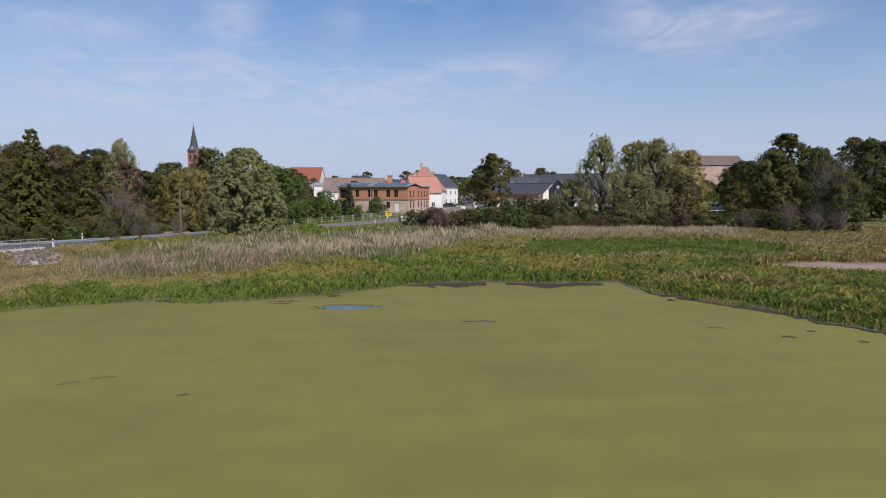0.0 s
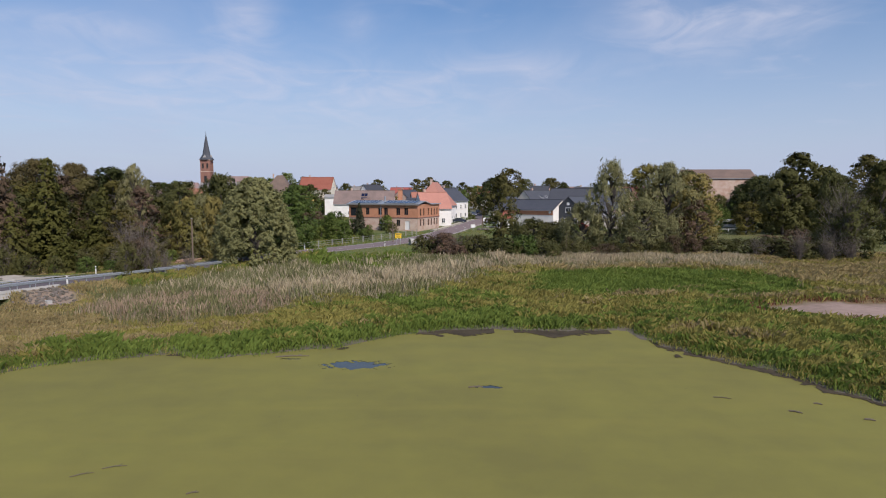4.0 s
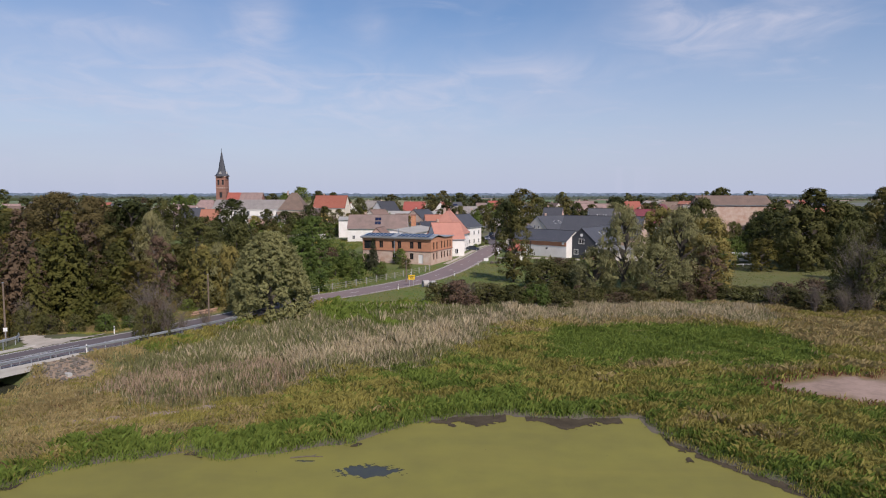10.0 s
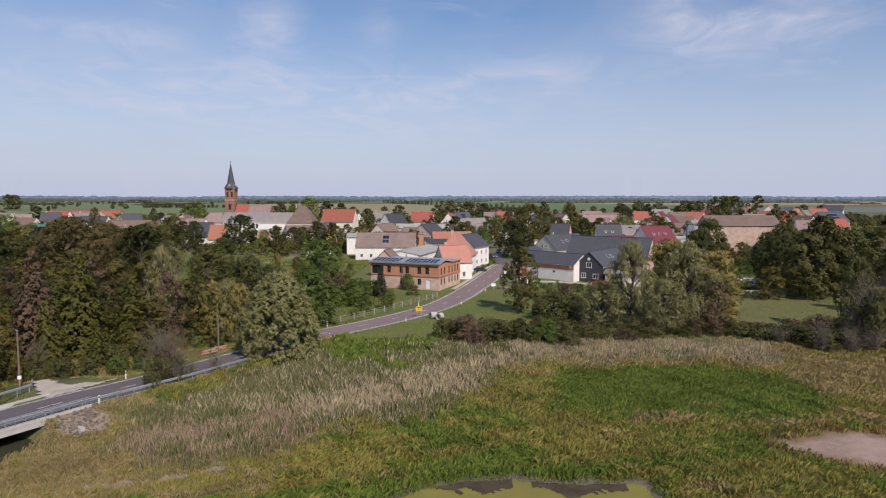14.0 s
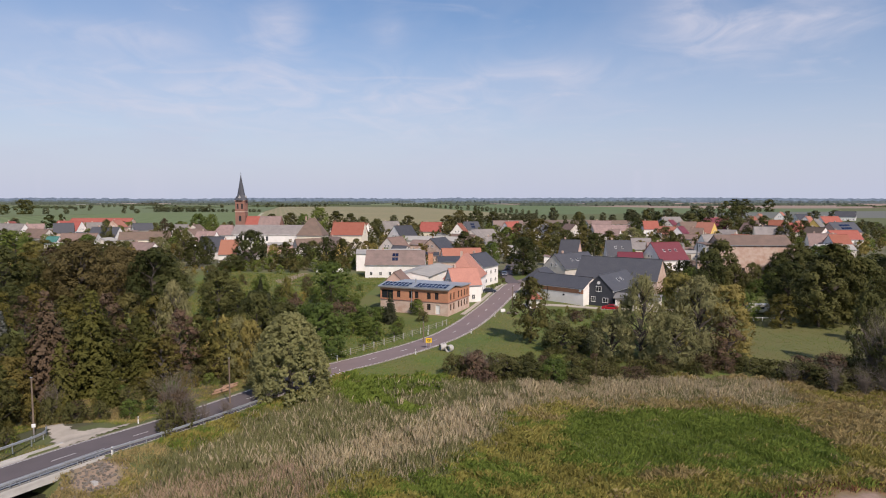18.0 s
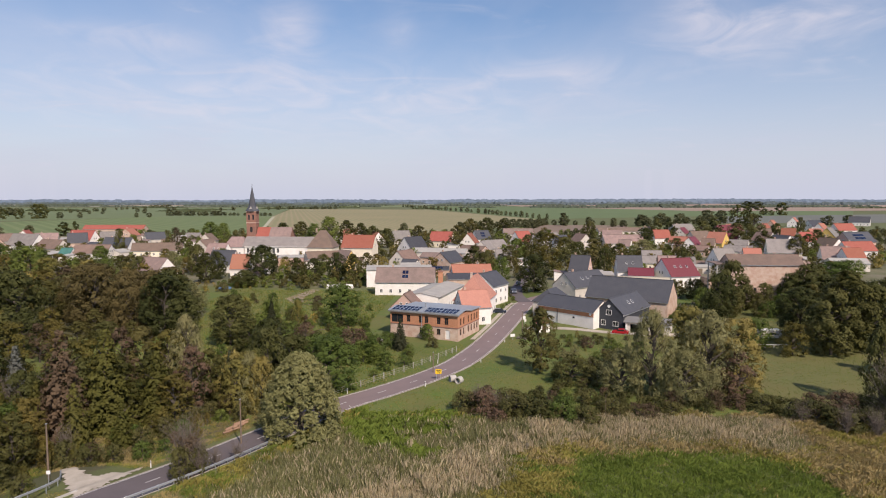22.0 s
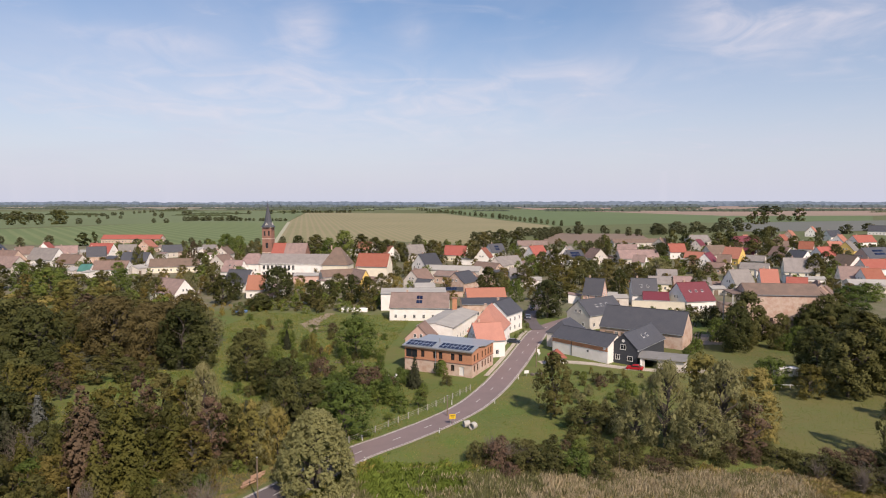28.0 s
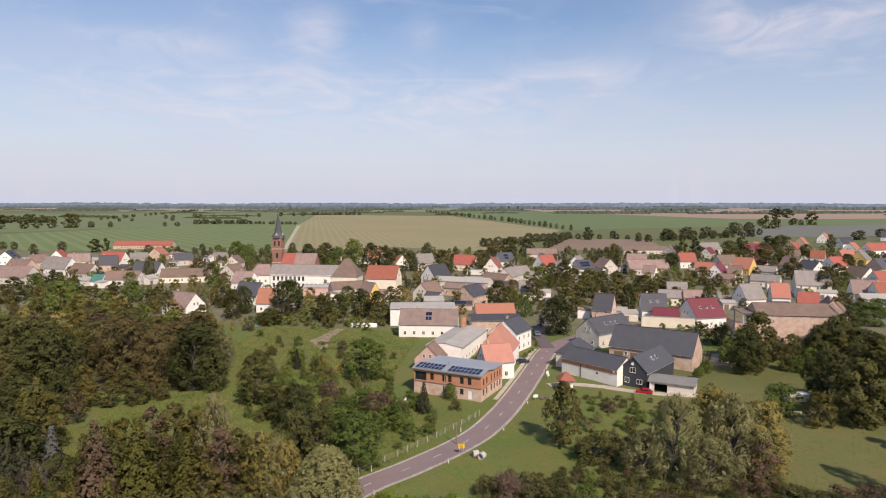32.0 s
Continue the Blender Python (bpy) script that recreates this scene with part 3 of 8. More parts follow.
M["duckweed"] = pond_material()
M["water"] = mat("water", (0.045, 0.045, 0.036), 0.12, (0.06, 0.062, 0.03), 1.5, 3, 0.6, 0.02, spec=0.3)
OPEN = ((-6.6, 44.6, 2.0, 1.0), (-11.6, 46.2, 0.9, 0.12), (2.5, 39.6, 0.7, 0.28))


def open_water(x, y):
    r = np.zeros(np.shape(x), bool)
    for ox, oy, a, b in OPEN:
        r |= np.hypot((x - ox) / a, (y - oy) / b) + 0.35 * wobble(x, y, 1.9, ox) + 0.2 * wobble(x, y, 5.0, oy) < 1
    return r


water = sheet("water", np.linspace(-110, 60, 35), np.linspace(-95, 90, 38), lambda x, y: x * 0 - 0.014, M["water"],
              "dark still pond water showing through gaps", "water")
px_, py_ = np.concatenate([np.arange(-68, -32, 2.0), np.arange(-32, -14, 0.2), np.arange(-14, 4, 0.09), np.arange(4, 28, 0.2), np.arange(28, 50, 2.0)]), np.concatenate([np.arange(-94, 34, 2.0), np.arange(34, 38.6, 0.16), np.arange(38.6, 47, 0.07), np.arange(47, 58.4, 0.16)])
duck = sheet("duckweed", px_, py_, lambda x, y: x * 0.0, M["duckweed"], "olive green duckweed covering the pond surface", "water",
             keep=lambda x, y: (shore(x, y) < 0.7) & ~open_water(x, y))

# ---- fields to the horizon ----
FIELD_Z = [0.0]          # each field lies a little higher than the one before


def field(name, colour, second, label, *pts, z=5.12, scale=0.004, fine=0.05, rows=None):
    m = mat("field_" + name, colour, 0.95, second, scale, fine, 0.7, 0.0)
    if rows:
        n, l = m.node_tree.nodes, m.node_tree.links
        b = n["Principled BSDF"]
        cur = b.inputs["Base Color"].links[0].from_socket
        geo = n.new("ShaderNodeNewGeometry")
        mp = n.new("ShaderNodeMapping")
        mp.inputs["Rotation"].default_value = (0, 0, rows[0])
        l.new(geo.outputs["Position"], mp.inputs[0])
        wv = n.new("ShaderNodeTexWave")
        wv.inputs["Scale"].default_value, wv.inputs["Distortion"].default_value, wv.inputs["Detail"].default_value = rows[1], 1.5, 3
        wv.inputs["Detail Scale"].default_value = 0.5
        l.new(mp.outputs[0], wv.inputs["Vector"])
        rr = n.new("ShaderNodeMapRange")
        rr.inputs["From Min"].default_value, rr.inputs["From Max"].default_value, rr.inputs["To Max"].default_value = 0.45, 0.9, rows[2]
        l.new(wv.outputs["Fac"], rr.inputs["Value"])
        mx = n.new("ShaderNodeMix")
        mx.data_type = "RGBA"
        l.new(rr.outputs[0], mx.inputs[0]), l.new(cur, mx.inputs[6])
        mx.inputs[7].default_value = (*rows[3], 1)
        l.new(mx.outputs[2], b.inputs["Base Color"])
    FIELD_Z[0] += 0.02
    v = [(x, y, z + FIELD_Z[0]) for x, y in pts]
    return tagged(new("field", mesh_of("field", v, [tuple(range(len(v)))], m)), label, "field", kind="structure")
field("stubble", (0.265, 0.235, 0.115), (0.20, 0.195, 0.085), "pale harvested field with tan stubble rows", (-212, 566), (-120, 640), (-30, 590), (69, 1033), (-193, 1913), (-657, 2082), (-402, 1156), rows=(-0.31, 0.034, 0.36, (0.36, 0.265, 0.175)))
field("green", (0.118, 0.165, 0.060), (0.098, 0.142, 0.052), "wide green field behind the village", (-355, 2600), (73, 1034), (331, 1197), (708, 1352), (924, 1765), (542, 1716), (309, 2754))
field("meadow", (0.125, 0.175, 0.056), (0.10, 0.145, 0.048), "green meadow beside a farm track", (-705, 818), (-602, 1131), (-402, 1156), (-215, 575), (-330, 545), (-480, 556), rows=(-0.74, 0.02, 0.30, (0.25, 0.25, 0.11)))
field("far", (0.135, 0.172, 0.07), (0.115, 0.15, 0.06), "pale green far field", (-1816, 2110), (-746, 2363), (-402, 1156.5), (-592, 1132.5), (-742, 861), (-1200, 900))
field("tan", (0.335, 0.235, 0.175), (0.27, 0.20, 0.15), "tan harvested field near the horizon", (100, 2725), (542, 1717), (924, 1766), (2100, 2300), (2300, 4600), (-65, 4600))
field("grey", (0.155, 0.155, 0.135), (0.125, 0.135, 0.11), "grey-green field of late crop", (410, 1207), (708, 1351), (1100, 1500), (900, 960), (483, 900), (275, 868))
field("ploughed", (0.235, 0.165, 0.115), (0.19, 0.14, 0.10), "ploughed brown field behind the houses", (22, 600), (57, 805), (156, 795), (141, 650), z=5.14)
field("track", (0.42, 0.40, 0.28), (0.36, 0.35, 0.24), "pale farm track between fields", (-222, 597), (-218, 597), (-396, 1156), (-402, 1156), z=5.2)

# ---- road ----
road = thing("road", pose(0, 0, 0), "two-lane asphalt road with white dashed centre line", "road", kind="structure")
seam = np.searchsorted(ROAD_LINE[:, 1], 99)
ribbon("carriageway", ROAD_LINE[:seam + 1], -3.05, 3.05, road_z, M["asphalt"], road, "smooth grey asphalt", closed_side=0.12)
ribbon("carriageway", ROAD_LINE[seam:], -3.05, 3.05, road_z, M["asphalt_red"], road, "worn reddish-brown asphalt", closed_side=0.12)
for side in (-1, 1):
    a, b = sorted((side * 2.78, side * 2.90))
    n_edge = np.searchsorted(ROAD_LINE[:, 1], 213)
    ribbon("edge_line", ROAD_LINE[:n_edge], a, b, lambda y: road_z(y) + 0.006, M["paint_line"], road)
    a, b = sorted((side * 3.05, side * 3.32))
    ribbon("verge", ROAD_LINE[:n_edge], a, b, lambda y: road_z(y) - 0.03, M["gravel"], road, "pale gritty road shoulder")
fine = resample(ROAD, 1.0)
steps = np.concatenate([[0], np.cumsum(np.linalg.norm(np.diff(fine, axis=0), axis=1))])
at = 6.0
while at < steps[-1] - 30:
    i0, i1 = np.searchsorted(steps, at), np.searchsorted(steps, at + 3.2)
    if i1 - i0 > 1:
        ribbon("dash", fine[i0:i1], -0.07, 0.07, lambda y: road_z(y) + 0.006, M["paint_line"], road)
    at += 9.0

side = np.array([(10.6, 214), (8.6, 224), (8.2, 236), (10.2, 254), (12.5, 275), (14.5, 300), (15, 330)], float)
ribbon("side_street", resample(side, 2.0), -2.3, 2.3, lambda y: np.interp(y, GROUND_Y, GROUND_Z) + 0.15, M["asphalt"], None, "narrow grey village street", "street", "structure", 0.4)

# ---- houses ----
WINDOWS = {}
FOOT = []


def window_mesh(w, h):
    key = (round(w, 2), round(h, 2))
    if key not in WINDOWS:
        f = boxes((-w / 2, -0.07, 0, -w / 2 + 0.09, 0.0, h), (w / 2 - 0.09, -0.07, 0, w / 2, 0.0, h), (-w / 2, -0.07, h - 0.09, w / 2, 0, h),
                  (-w / 2 - 0.06, -0.16, -0.05, w / 2 + 0.06, 0.0, 0.05), (-0.035, -0.06, 0, 0.035, 0, h))
        me = bpy.data.meshes.new("window")
        f.to_mesh(me)
        f.free()
        g = boxes((-w / 2 + 0.05, -0.03, 0.04, w / 2 - 0.05, -0.002, h - 0.05))
        mg = bpy.data.meshes.new("pane")
        g.to_mesh(mg)
        g.free()
        mg.materials.append(M["glass"])
        WINDOWS[key] = me, mg, {}
    return WINDOWS[key]


def add_window(parent, m, w, h, frame_mat="frame_white"):
    me, mg, by = window_mesh(w, h)
    if frame_mat not in by:
        c = me.copy()
        c.materials.append(M[frame_mat])
        by[frame_mat] = c
    ob = part("window", by[frame_mat], None, parent, m=m)
    part("pane", mg, None, ob)
    return ob


def gable_roof(length, width, eave, ridge, over=0.35, thick=0.16, hip=0.0):
    """Two slopes, or four where hip is the metres that the ridge is cut back, with thickness."""
    L_, W_ = length / 2 + over * (0.5 if not hip else 1), width / 2
    k = (ridge - eave) / W_
    ye, ze = W_ + over, eave - over * k
    rx = L_ - hip
    up = [(-L_, -ye, ze), (L_, -ye, ze), (L_, ye, ze), (-L_, ye, ze), (-rx, 0, ridge), (rx, 0, ridge)]
    v = [(x, y, z + thick) for x, y, z in up] + [(x, y, z) for x, y, z in up]
    f = [(0, 1, 5, 4), (2, 3, 4, 5), (7, 6, 10, 11), (9, 8, 11, 10), (0, 6, 7, 1), (2, 8, 9, 3)]
    if hip:
        f += [(1, 2, 5), (3, 0, 4), (8, 7, 11), (6, 9, 10), (1, 7, 8, 2), (3, 9, 6, 0)]
    else:
        f += [(1, 7, 11, 5), (5, 11, 8, 2), (3, 9, 10, 4), (4, 10, 6, 0)]
    return v, f


def house(x, y, az, length, width, eave, ridge, wall, roof, label, hip=0.0, rows=1, chimney=1, base=None, win=(0.95, 1.25), gap=3.0,
          gable_win=True, plinth=None, skylights=0, solar=0, name="house", category="house", frame="frame_white"):
    """A gabled house. x, y: the middle of its ground plan; az: degrees of the ridge; eave, ridge: heights over the ground."""
    z = gz(x, y) if base is None else base
    FOOT.append((x, y, math.hypot(length, width) / 2))
    root = thing(name, pose(x, y, z, 0, 0, az), label, category)
    hl, hw = length / 2, width / 2
    g = ridge - (ridge - eave) * 0.02
    if hip:
        v = [(sx * hl, sy * hw, h) for h in (-0.8, eave) for sx, sy in ((-1, -1), (1, -1), (1, 1), (-1, 1))]
        f = [(0, 1, 5, 4), (1, 2, 6, 5), (2, 3, 7, 6), (3, 0, 4, 7), (4, 5, 6, 7)]
    else:
        v = [(sx * hl, sy * hw, h) for h in (-0.8, eave) for sx, sy in ((-1, -1), (1, -1), (1, 1), (-1, 1))] + [(-hl, 0, g), (hl, 0, g)]
        f = [(0, 1, 5, 4), (2, 3, 7, 6), (1, 2, 6, 9, 5), (3, 0, 4, 8, 7)]
    part("wall", mesh_of("wall", v, f, M[wall]), None, root)
    rv, rf = gable_roof(length, width, eave, ridge, hip=hip)
    part("roof", mesh_of("roof", rv, rf, M[roof]), None, root)
    k = (ridge - eave) / hw
    if not hip:
        bm = boxes((-hl - 0.2, -0.14, ridge + 0.10, hl + 0.2, 0.14, ridge + 0.24))
        part("ridge_cap", bm, M[roof], root)
    for sy in (-1, 1):
        part("gutter", boxes((-hl - 0.2, sy * (hw + 0.36) - 0.07, eave - 0.35 * k - 0.06, hl + 0.2, sy * (hw + 0.36) + 0.07, eave - 0.35 * k + 0.06)), M["zinc"], root)
    rng = random.Random(int(x * 13 + y * 7))
    for c in range(chimney):
        cx_ = (-0.25, 0.3)[c % 2] * length + rng.uniform(-0.5, 0.5)
        bm = boxes((cx_ - 0.3, 0.15, ridge - 1.2, cx_ + 0.3, 0.75, ridge + 0.9), (cx_ - 0.36, 0.09, ridge + 0.9, cx_ + 0.36, 0.81, ridge + 1.02))
        part("chimney", bm, M["brick_old"], root)
    turn = Euler((0, 0, radians(az))).to_matrix()
    for nx, ny, half, span in ((0, -1, hw, length), (0, 1, hw, length), (1, 0, hl, width), (-1, 0, hl, width)):
        out = turn @ Vector((nx, ny, 0))
        if out.dot(Vector((-x, -y, 0)).normalized()) < 0.15:
            continue
        rot = math.degrees(math.atan2(nx, -ny))
        cnt = max(1, int((span - 1.2) / gap))
        levels = [0.95 + 2.75 * r for r in range(rows)]
        for r, lv in enumerate(levels):
            if lv + win[1] > eave - 0.1:
                continue
            for i in range(cnt):
                u = (i - (cnt - 1) / 2) * (span - 1.0) / cnt
                px, py = (u, -half) if ny == -1 else (-u, half) if ny == 1 else (half, u) if nx == 1 else (-half, -u)
                add_window(root, pose(px, py, lv, 0, 0, rot), win[0], win[1], frame)
        if nx and gable_win and not hip and ridge - eave > 2.4:
            for u in ((-0.9, 0.9) if width > 7.5 else (0,)):
                px, py = (half, u) if nx == 1 else (-half, -u)
                add_window(root, pose(px, py, eave + 0.35, 0, 0, rot), win[0] * 0.9, win[1] * 0.85, frame)
    for i in range(skylights):
        u = (i - (skylights - 1) / 2) * 2.6
        tilt = math.degrees(math.atan(k))
        side = -1 if (turn @ Vector((0, -1, 0))).dot(Vector((-x, -y, 0))) > 0 else 1
        h = eave + (ridge - eave) * 0.5 + 0.17
        m = pose(u, side * hw * 0.5, h, 0, 0, 0 if side < 0 else 180) @ pose(0, 0, 0, tilt)
        sk = part("skylight", boxes((-0.42, -0.6, 0, 0.42, 0.6, 0.09)), M["frame_white"], root, m=m)
        part("pane", boxes((-0.34, -0.52, 0.09, 0.34, 0.52, 0.10)), M["glass"], sk)
    if solar:
        tilt = math.degrees(math.atan(k))
        side = -1 if (turn @ Vector((0, -1, 0))).dot(Vector((-x, -y, 0))) > 0 else 1
        for i in range(solar):
            for j in range(2):
                h = eave + (ridge - eave) * (0.35 + 0.3 * j) + 0.2
                m = pose((i - (solar - 1) / 2) * 1.1, side * hw * (0.65 - 0.3 * j), h, 0, 0, 0 if side < 0 else 180) @ pose(0, 0, 0, tilt)
                part("solar_panel", boxes((-0.5, -0.8, 0, 0.5, 0.8, 0.05)), M["solar"], root, m=m)
    return root

# ---- trees ----
def quads_mesh(name, v, material):
    """A mesh of loose quads; v: n x 4 x 3."""
    n = len(v)
    me = bpy.data.meshes.new(name)
    me.vertices.add(n * 4)
    me.vertices.foreach_set("co", np.asarray(v, np.float32).ravel())
    me.loops.add(n * 4)
    me.loops.foreach_set("vertex_index", np.arange(n * 4, dtype=np.int32))
    me.polygons.add(n)
    me.polygons.foreach_set("loop_start", np.arange(0, n * 4, 4, dtype=np.int32))
    me.update(calc_edges=True)
    me.materials.append(material)
    return me


def leaves(rng, centres, radii, per, size, droop=0.0, flat=0.75, whole=0.0):
    """Leaf sprays round clump centres: bent diamonds that mostly face outward and up."""
    n = len(centres) * per
    c = np.repeat(centres, per, 0)
    r = np.repeat(radii, per)
    d = rng.normal(size=(n, 3))
    d /= np.linalg.norm(d, axis=1)[:, None]
    p = c + d * (r * rng.uniform(0.35, 1.05, n))[:, None] * np.array([1, 1, flat])
    out_ = c - c.mean(0)
    out_ /= np.linalg.norm(out_, axis=1)[:, None] + 1e-6
    nrm = d + out_ * whole + rng.normal(size=(n, 3)) * 0.45 + np.array([0, 0, 0.35])
    nrm /= np.linalg.norm(nrm, axis=1)[:, None]
    a = np.cross(nrm, rng.normal(size=(n, 3)))
    a[:, 2] -= droop
    a /= np.linalg.norm(a, axis=1)[:, None]
    b = np.cross(nrm, a)
    s = size * rng.uniform(0.6, 1.4, n)[:, None]
    return np.stack([p - a * s, p - b * s * 0.55, p + a * s * 1.1 - np.array([0, 0, 0.12]) * s, p + b * s * 0.55], 1)


def limbs(rng, height, trunk_r, crown_r, crown_lo, tips=9, split=True):
    bm = bmesh.new()
    top = height * 0.86
    pts = [Vector((0, 0, -0.4))]
    k = 5
    for i in range(1, k + 1):
        f = i / k
        pts.append(Vector((rng.normal() * 0.03 * height * f, rng.normal() * 0.03 * height * f, top * f)))
    rings, prev = [], None
    for i in range(k):
        r0, r1 = trunk_r * (1 - 0.17 * i), trunk_r * (1 - 0.17 * (i + 1))
        prev = tube(bm, pts[i], pts[i + 1], r0, max(r1, 0.02), 7, prev)
        rings.append(prev)
    bm.faces.new(prev)
    for i in range(tips):
        f = crown_lo + (0.95 - crown_lo) * (i + 0.5) / tips
        j = min(int(f * k), k - 1)
        hold = rings[max(j - 1, 0)][i % 7]
        a = pts[j].lerp(pts[j + 1], f * k - j)
        an = i * 2.4 + rng.uniform(-0.4, 0.4)
        reach = crown_r * (0.85 - 0.45 * f) * rng.uniform(0.75, 1.1)
        e = a + Vector((math.cos(an) * reach, math.sin(an) * reach, reach * rng.uniform(0.45, 0.9)))
        mid = a.lerp(e, 0.55) + Vector((0, 0, -0.05 * reach))
        ring = tube(bm, a, mid, trunk_r * 0.32, trunk_r * 0.2, 5, None, hold)
        tube(bm, mid, e, trunk_r * 0.2, 0.02, 5, ring)
        if split:
            e2 = mid + Vector((math.cos(an + 0.8) * reach * 0.5, math.sin(an + 0.8) * reach * 0.5, reach * 0.45))
            tube(bm, mid, e2, trunk_r * 0.15, 0.02, 4, None, ring[0])
    return bm


def crown_leaves(rng, height, r, lo, shape, lobes, subs, per, size, droop=0.0, flat=0.8, core=0.085, bough=1.0):
    """Leaf sprays over the boughs of a crown: big lobes, smaller clumps over each lobe's outer side, leaves over each clump.
    shape(f): relative radius at height f of the crown."""
    i = np.arange(lobes)
    f = (i + rng.uniform(0.1, 0.9, lobes)) / lobes
    an = i * 2.4 + rng.normal(0, 0.4, lobes)
    wide = np.array([shape(v) for v in f])
    rl = bough * r * rng.uniform(0.34, 0.52, lobes) * (0.5 + 0.5 * wide)
    out = np.maximum(r * wide - rl * 0.85, 0.05 * r) * rng.uniform(0.82, 1.08, lobes)
    c0 = np.column_stack([np.cos(an) * out, np.sin(an) * out, np.minimum(height * (lo + (1 - lo) * f), height - rl * 0.75)])
    away = np.column_stack([np.cos(an), np.sin(an), 0.9 * f - 0.1])
    n1 = lobes * subs
    c0, rl, away = np.repeat(c0, subs, 0), np.repeat(rl, subs), np.repeat(away, subs, 0)
    d1 = rng.normal(size=(n1, 3)) + 0.75 * away + np.array([0, 0, 0.25])
    d1 /= np.linalg.norm(d1, axis=1)[:, None]
    c1 = c0 + d1 * (rl * rng.uniform(0.74, 1.06, n1))[:, None] * np.array([1, 1, flat])
    c1[:, 2] = np.maximum(c1[:, 2], 0.03 * height)
    r1 = rl * rng.uniform(0.22, 0.40, n1)
    n = n1 * per
    c1, r1, d1 = np.repeat(c1, per, 0), np.repeat(r1, per), np.repeat(d1, per, 0)
    d2 = rng.normal(size=(n, 3)) + 0.35 * d1
    d2 /= np.linalg.norm(d2, axis=1)[:, None]
    p = c1 + d2 * (r1 * rng.uniform(0.3, 1.05, n))[:, None] * np.array([1, 1, flat])
    p[:, 2] -= droop * r1 * rng.uniform(0, 0.7, n)
    v = leaf_quads(rng, p, 0.85 * d1 + 0.4 * d2 + rng.normal(size=(n, 3)) * 0.2 + np.array([0, 0, 0.22]), size, droop)
    # the close inner foliage that shuts out the light
    m = lobes * 16
    k = rng.integers(0, n1, m)
    q = c0[k] + rng.normal(size=(m, 3)) * (0.36 * rl[k])[:, None]
    q[:, 2] = np.maximum(q[:, 2], 0.05 * height)
    return np.concatenate([v, leaf_quads(rng, q, rng.normal(size=(m, 3)), core * r)])


def leaf_quads(rng, p, nrm, size, droop=0.0):
    n = len(p)
    nrm = nrm / np.linalg.norm(nrm, axis=1)[:, None]
    a = np.cross(nrm, rng.normal(size=(n, 3)))
    a[:, 2] -= droop
    a /= np.linalg.norm(a, axis=1)[:, None]
    b = np.cross(nrm, a)
    s = size * rng.uniform(0.6, 1.4, n)[:, None]
    return np.stack([p - a * s, p - b * s * 0.55, p + a * s * 1.1 - np.array([0, 0, 0.12]) * s, p + b * s * 0.55], 1)


def conifer_leaves(rng, height, r, lo, levels, size):
    """Whorls of drooping boughs round a straight stem, ragged at their ends."""
    ps, ns = [], []
    for k in range(levels):
        f = (k + rng.uniform(-0.2, 0.2)) / levels
        reach = r * (1 - f) ** 0.85 + 0.12
        count = max(4, int(9 - 4 * f))
        turn = rng.uniform(0, 6.28)
        for j in range(count):
            an = turn + 6.28 * j / count + rng.normal(0, 0.2)
            ln = reach * rng.uniform(0.72, 1.15)
            m = max(14, int(80 * (1 - f)))
            u = rng.uniform(0.12, 1, m) ** 0.7
            side = rng.normal(0, 0.16, m) * (0.4 + ln) * (1.15 - u)
            x, y = math.cos(an), math.sin(an)
            z = height * (lo + (1 - lo) * f) + 0.25 * ln * u - 0.5 * ln * u * u - np.abs(side) * 0.5 + rng.normal(0, 0.10, m)
            ps.append(np.column_stack([x * ln * u - y * side, y * ln * u + x * side, z]))
            ns.append(np.column_stack([np.full(m, x * 0.75), np.full(m, y * 0.75), np.full(m, 0.6)]) + rng.normal(size=(m, 3)) * 0.28)
    return leaf_quads(rng, np.concatenate(ps), np.concatenate(ns), size, 0.5)


ROUND = lambda f: max(0.08, math.sin(math.pi * min(1, 0.12 + 0.88 * f)) ** 0.6 if f < 0.97 else 0.25)
OVAL = lambda f: max(0.10, (1 - (2 * f - 0.85) ** 2 * 0.75) if f < 0.95 else 0.35)
CONE_EGG = lambda f: max(0.08, math.sqrt(max(0.01, 1 - ((f - 0.30) / 0.71) ** 2)) * (1 - 0.28 * f))
EGG = lambda f: max(0.10, math.sqrt(max(0.02, 1 - ((f - 0.36) / 0.66) ** 2)))


def tree_model(seed, height, r, lo, shape, leaf, lobes, subs, per, size, trunk_r, flat=0.8, droop=0.0, tips=9, core=0.085, bough=1.0):
    rng = np.random.default_rng(seed)
    bm = limbs(rng, height, trunk_r, r, max(lo, 0.15), tips)
    tm = bpy.data.meshes.new("trunk")
    bm.to_mesh(tm)
    bm.free()
    tm.materials.append(M["bark"])
    if shape is None:
        v = conifer_leaves(rng, height, r, lo, lobes, size)
    else:
        v = crown_leaves(rng, height, r, lo, shape, lobes, subs, per, size, droop, flat, core, bough)
    return tm, quads_mesh("crown", v, M[leaf])


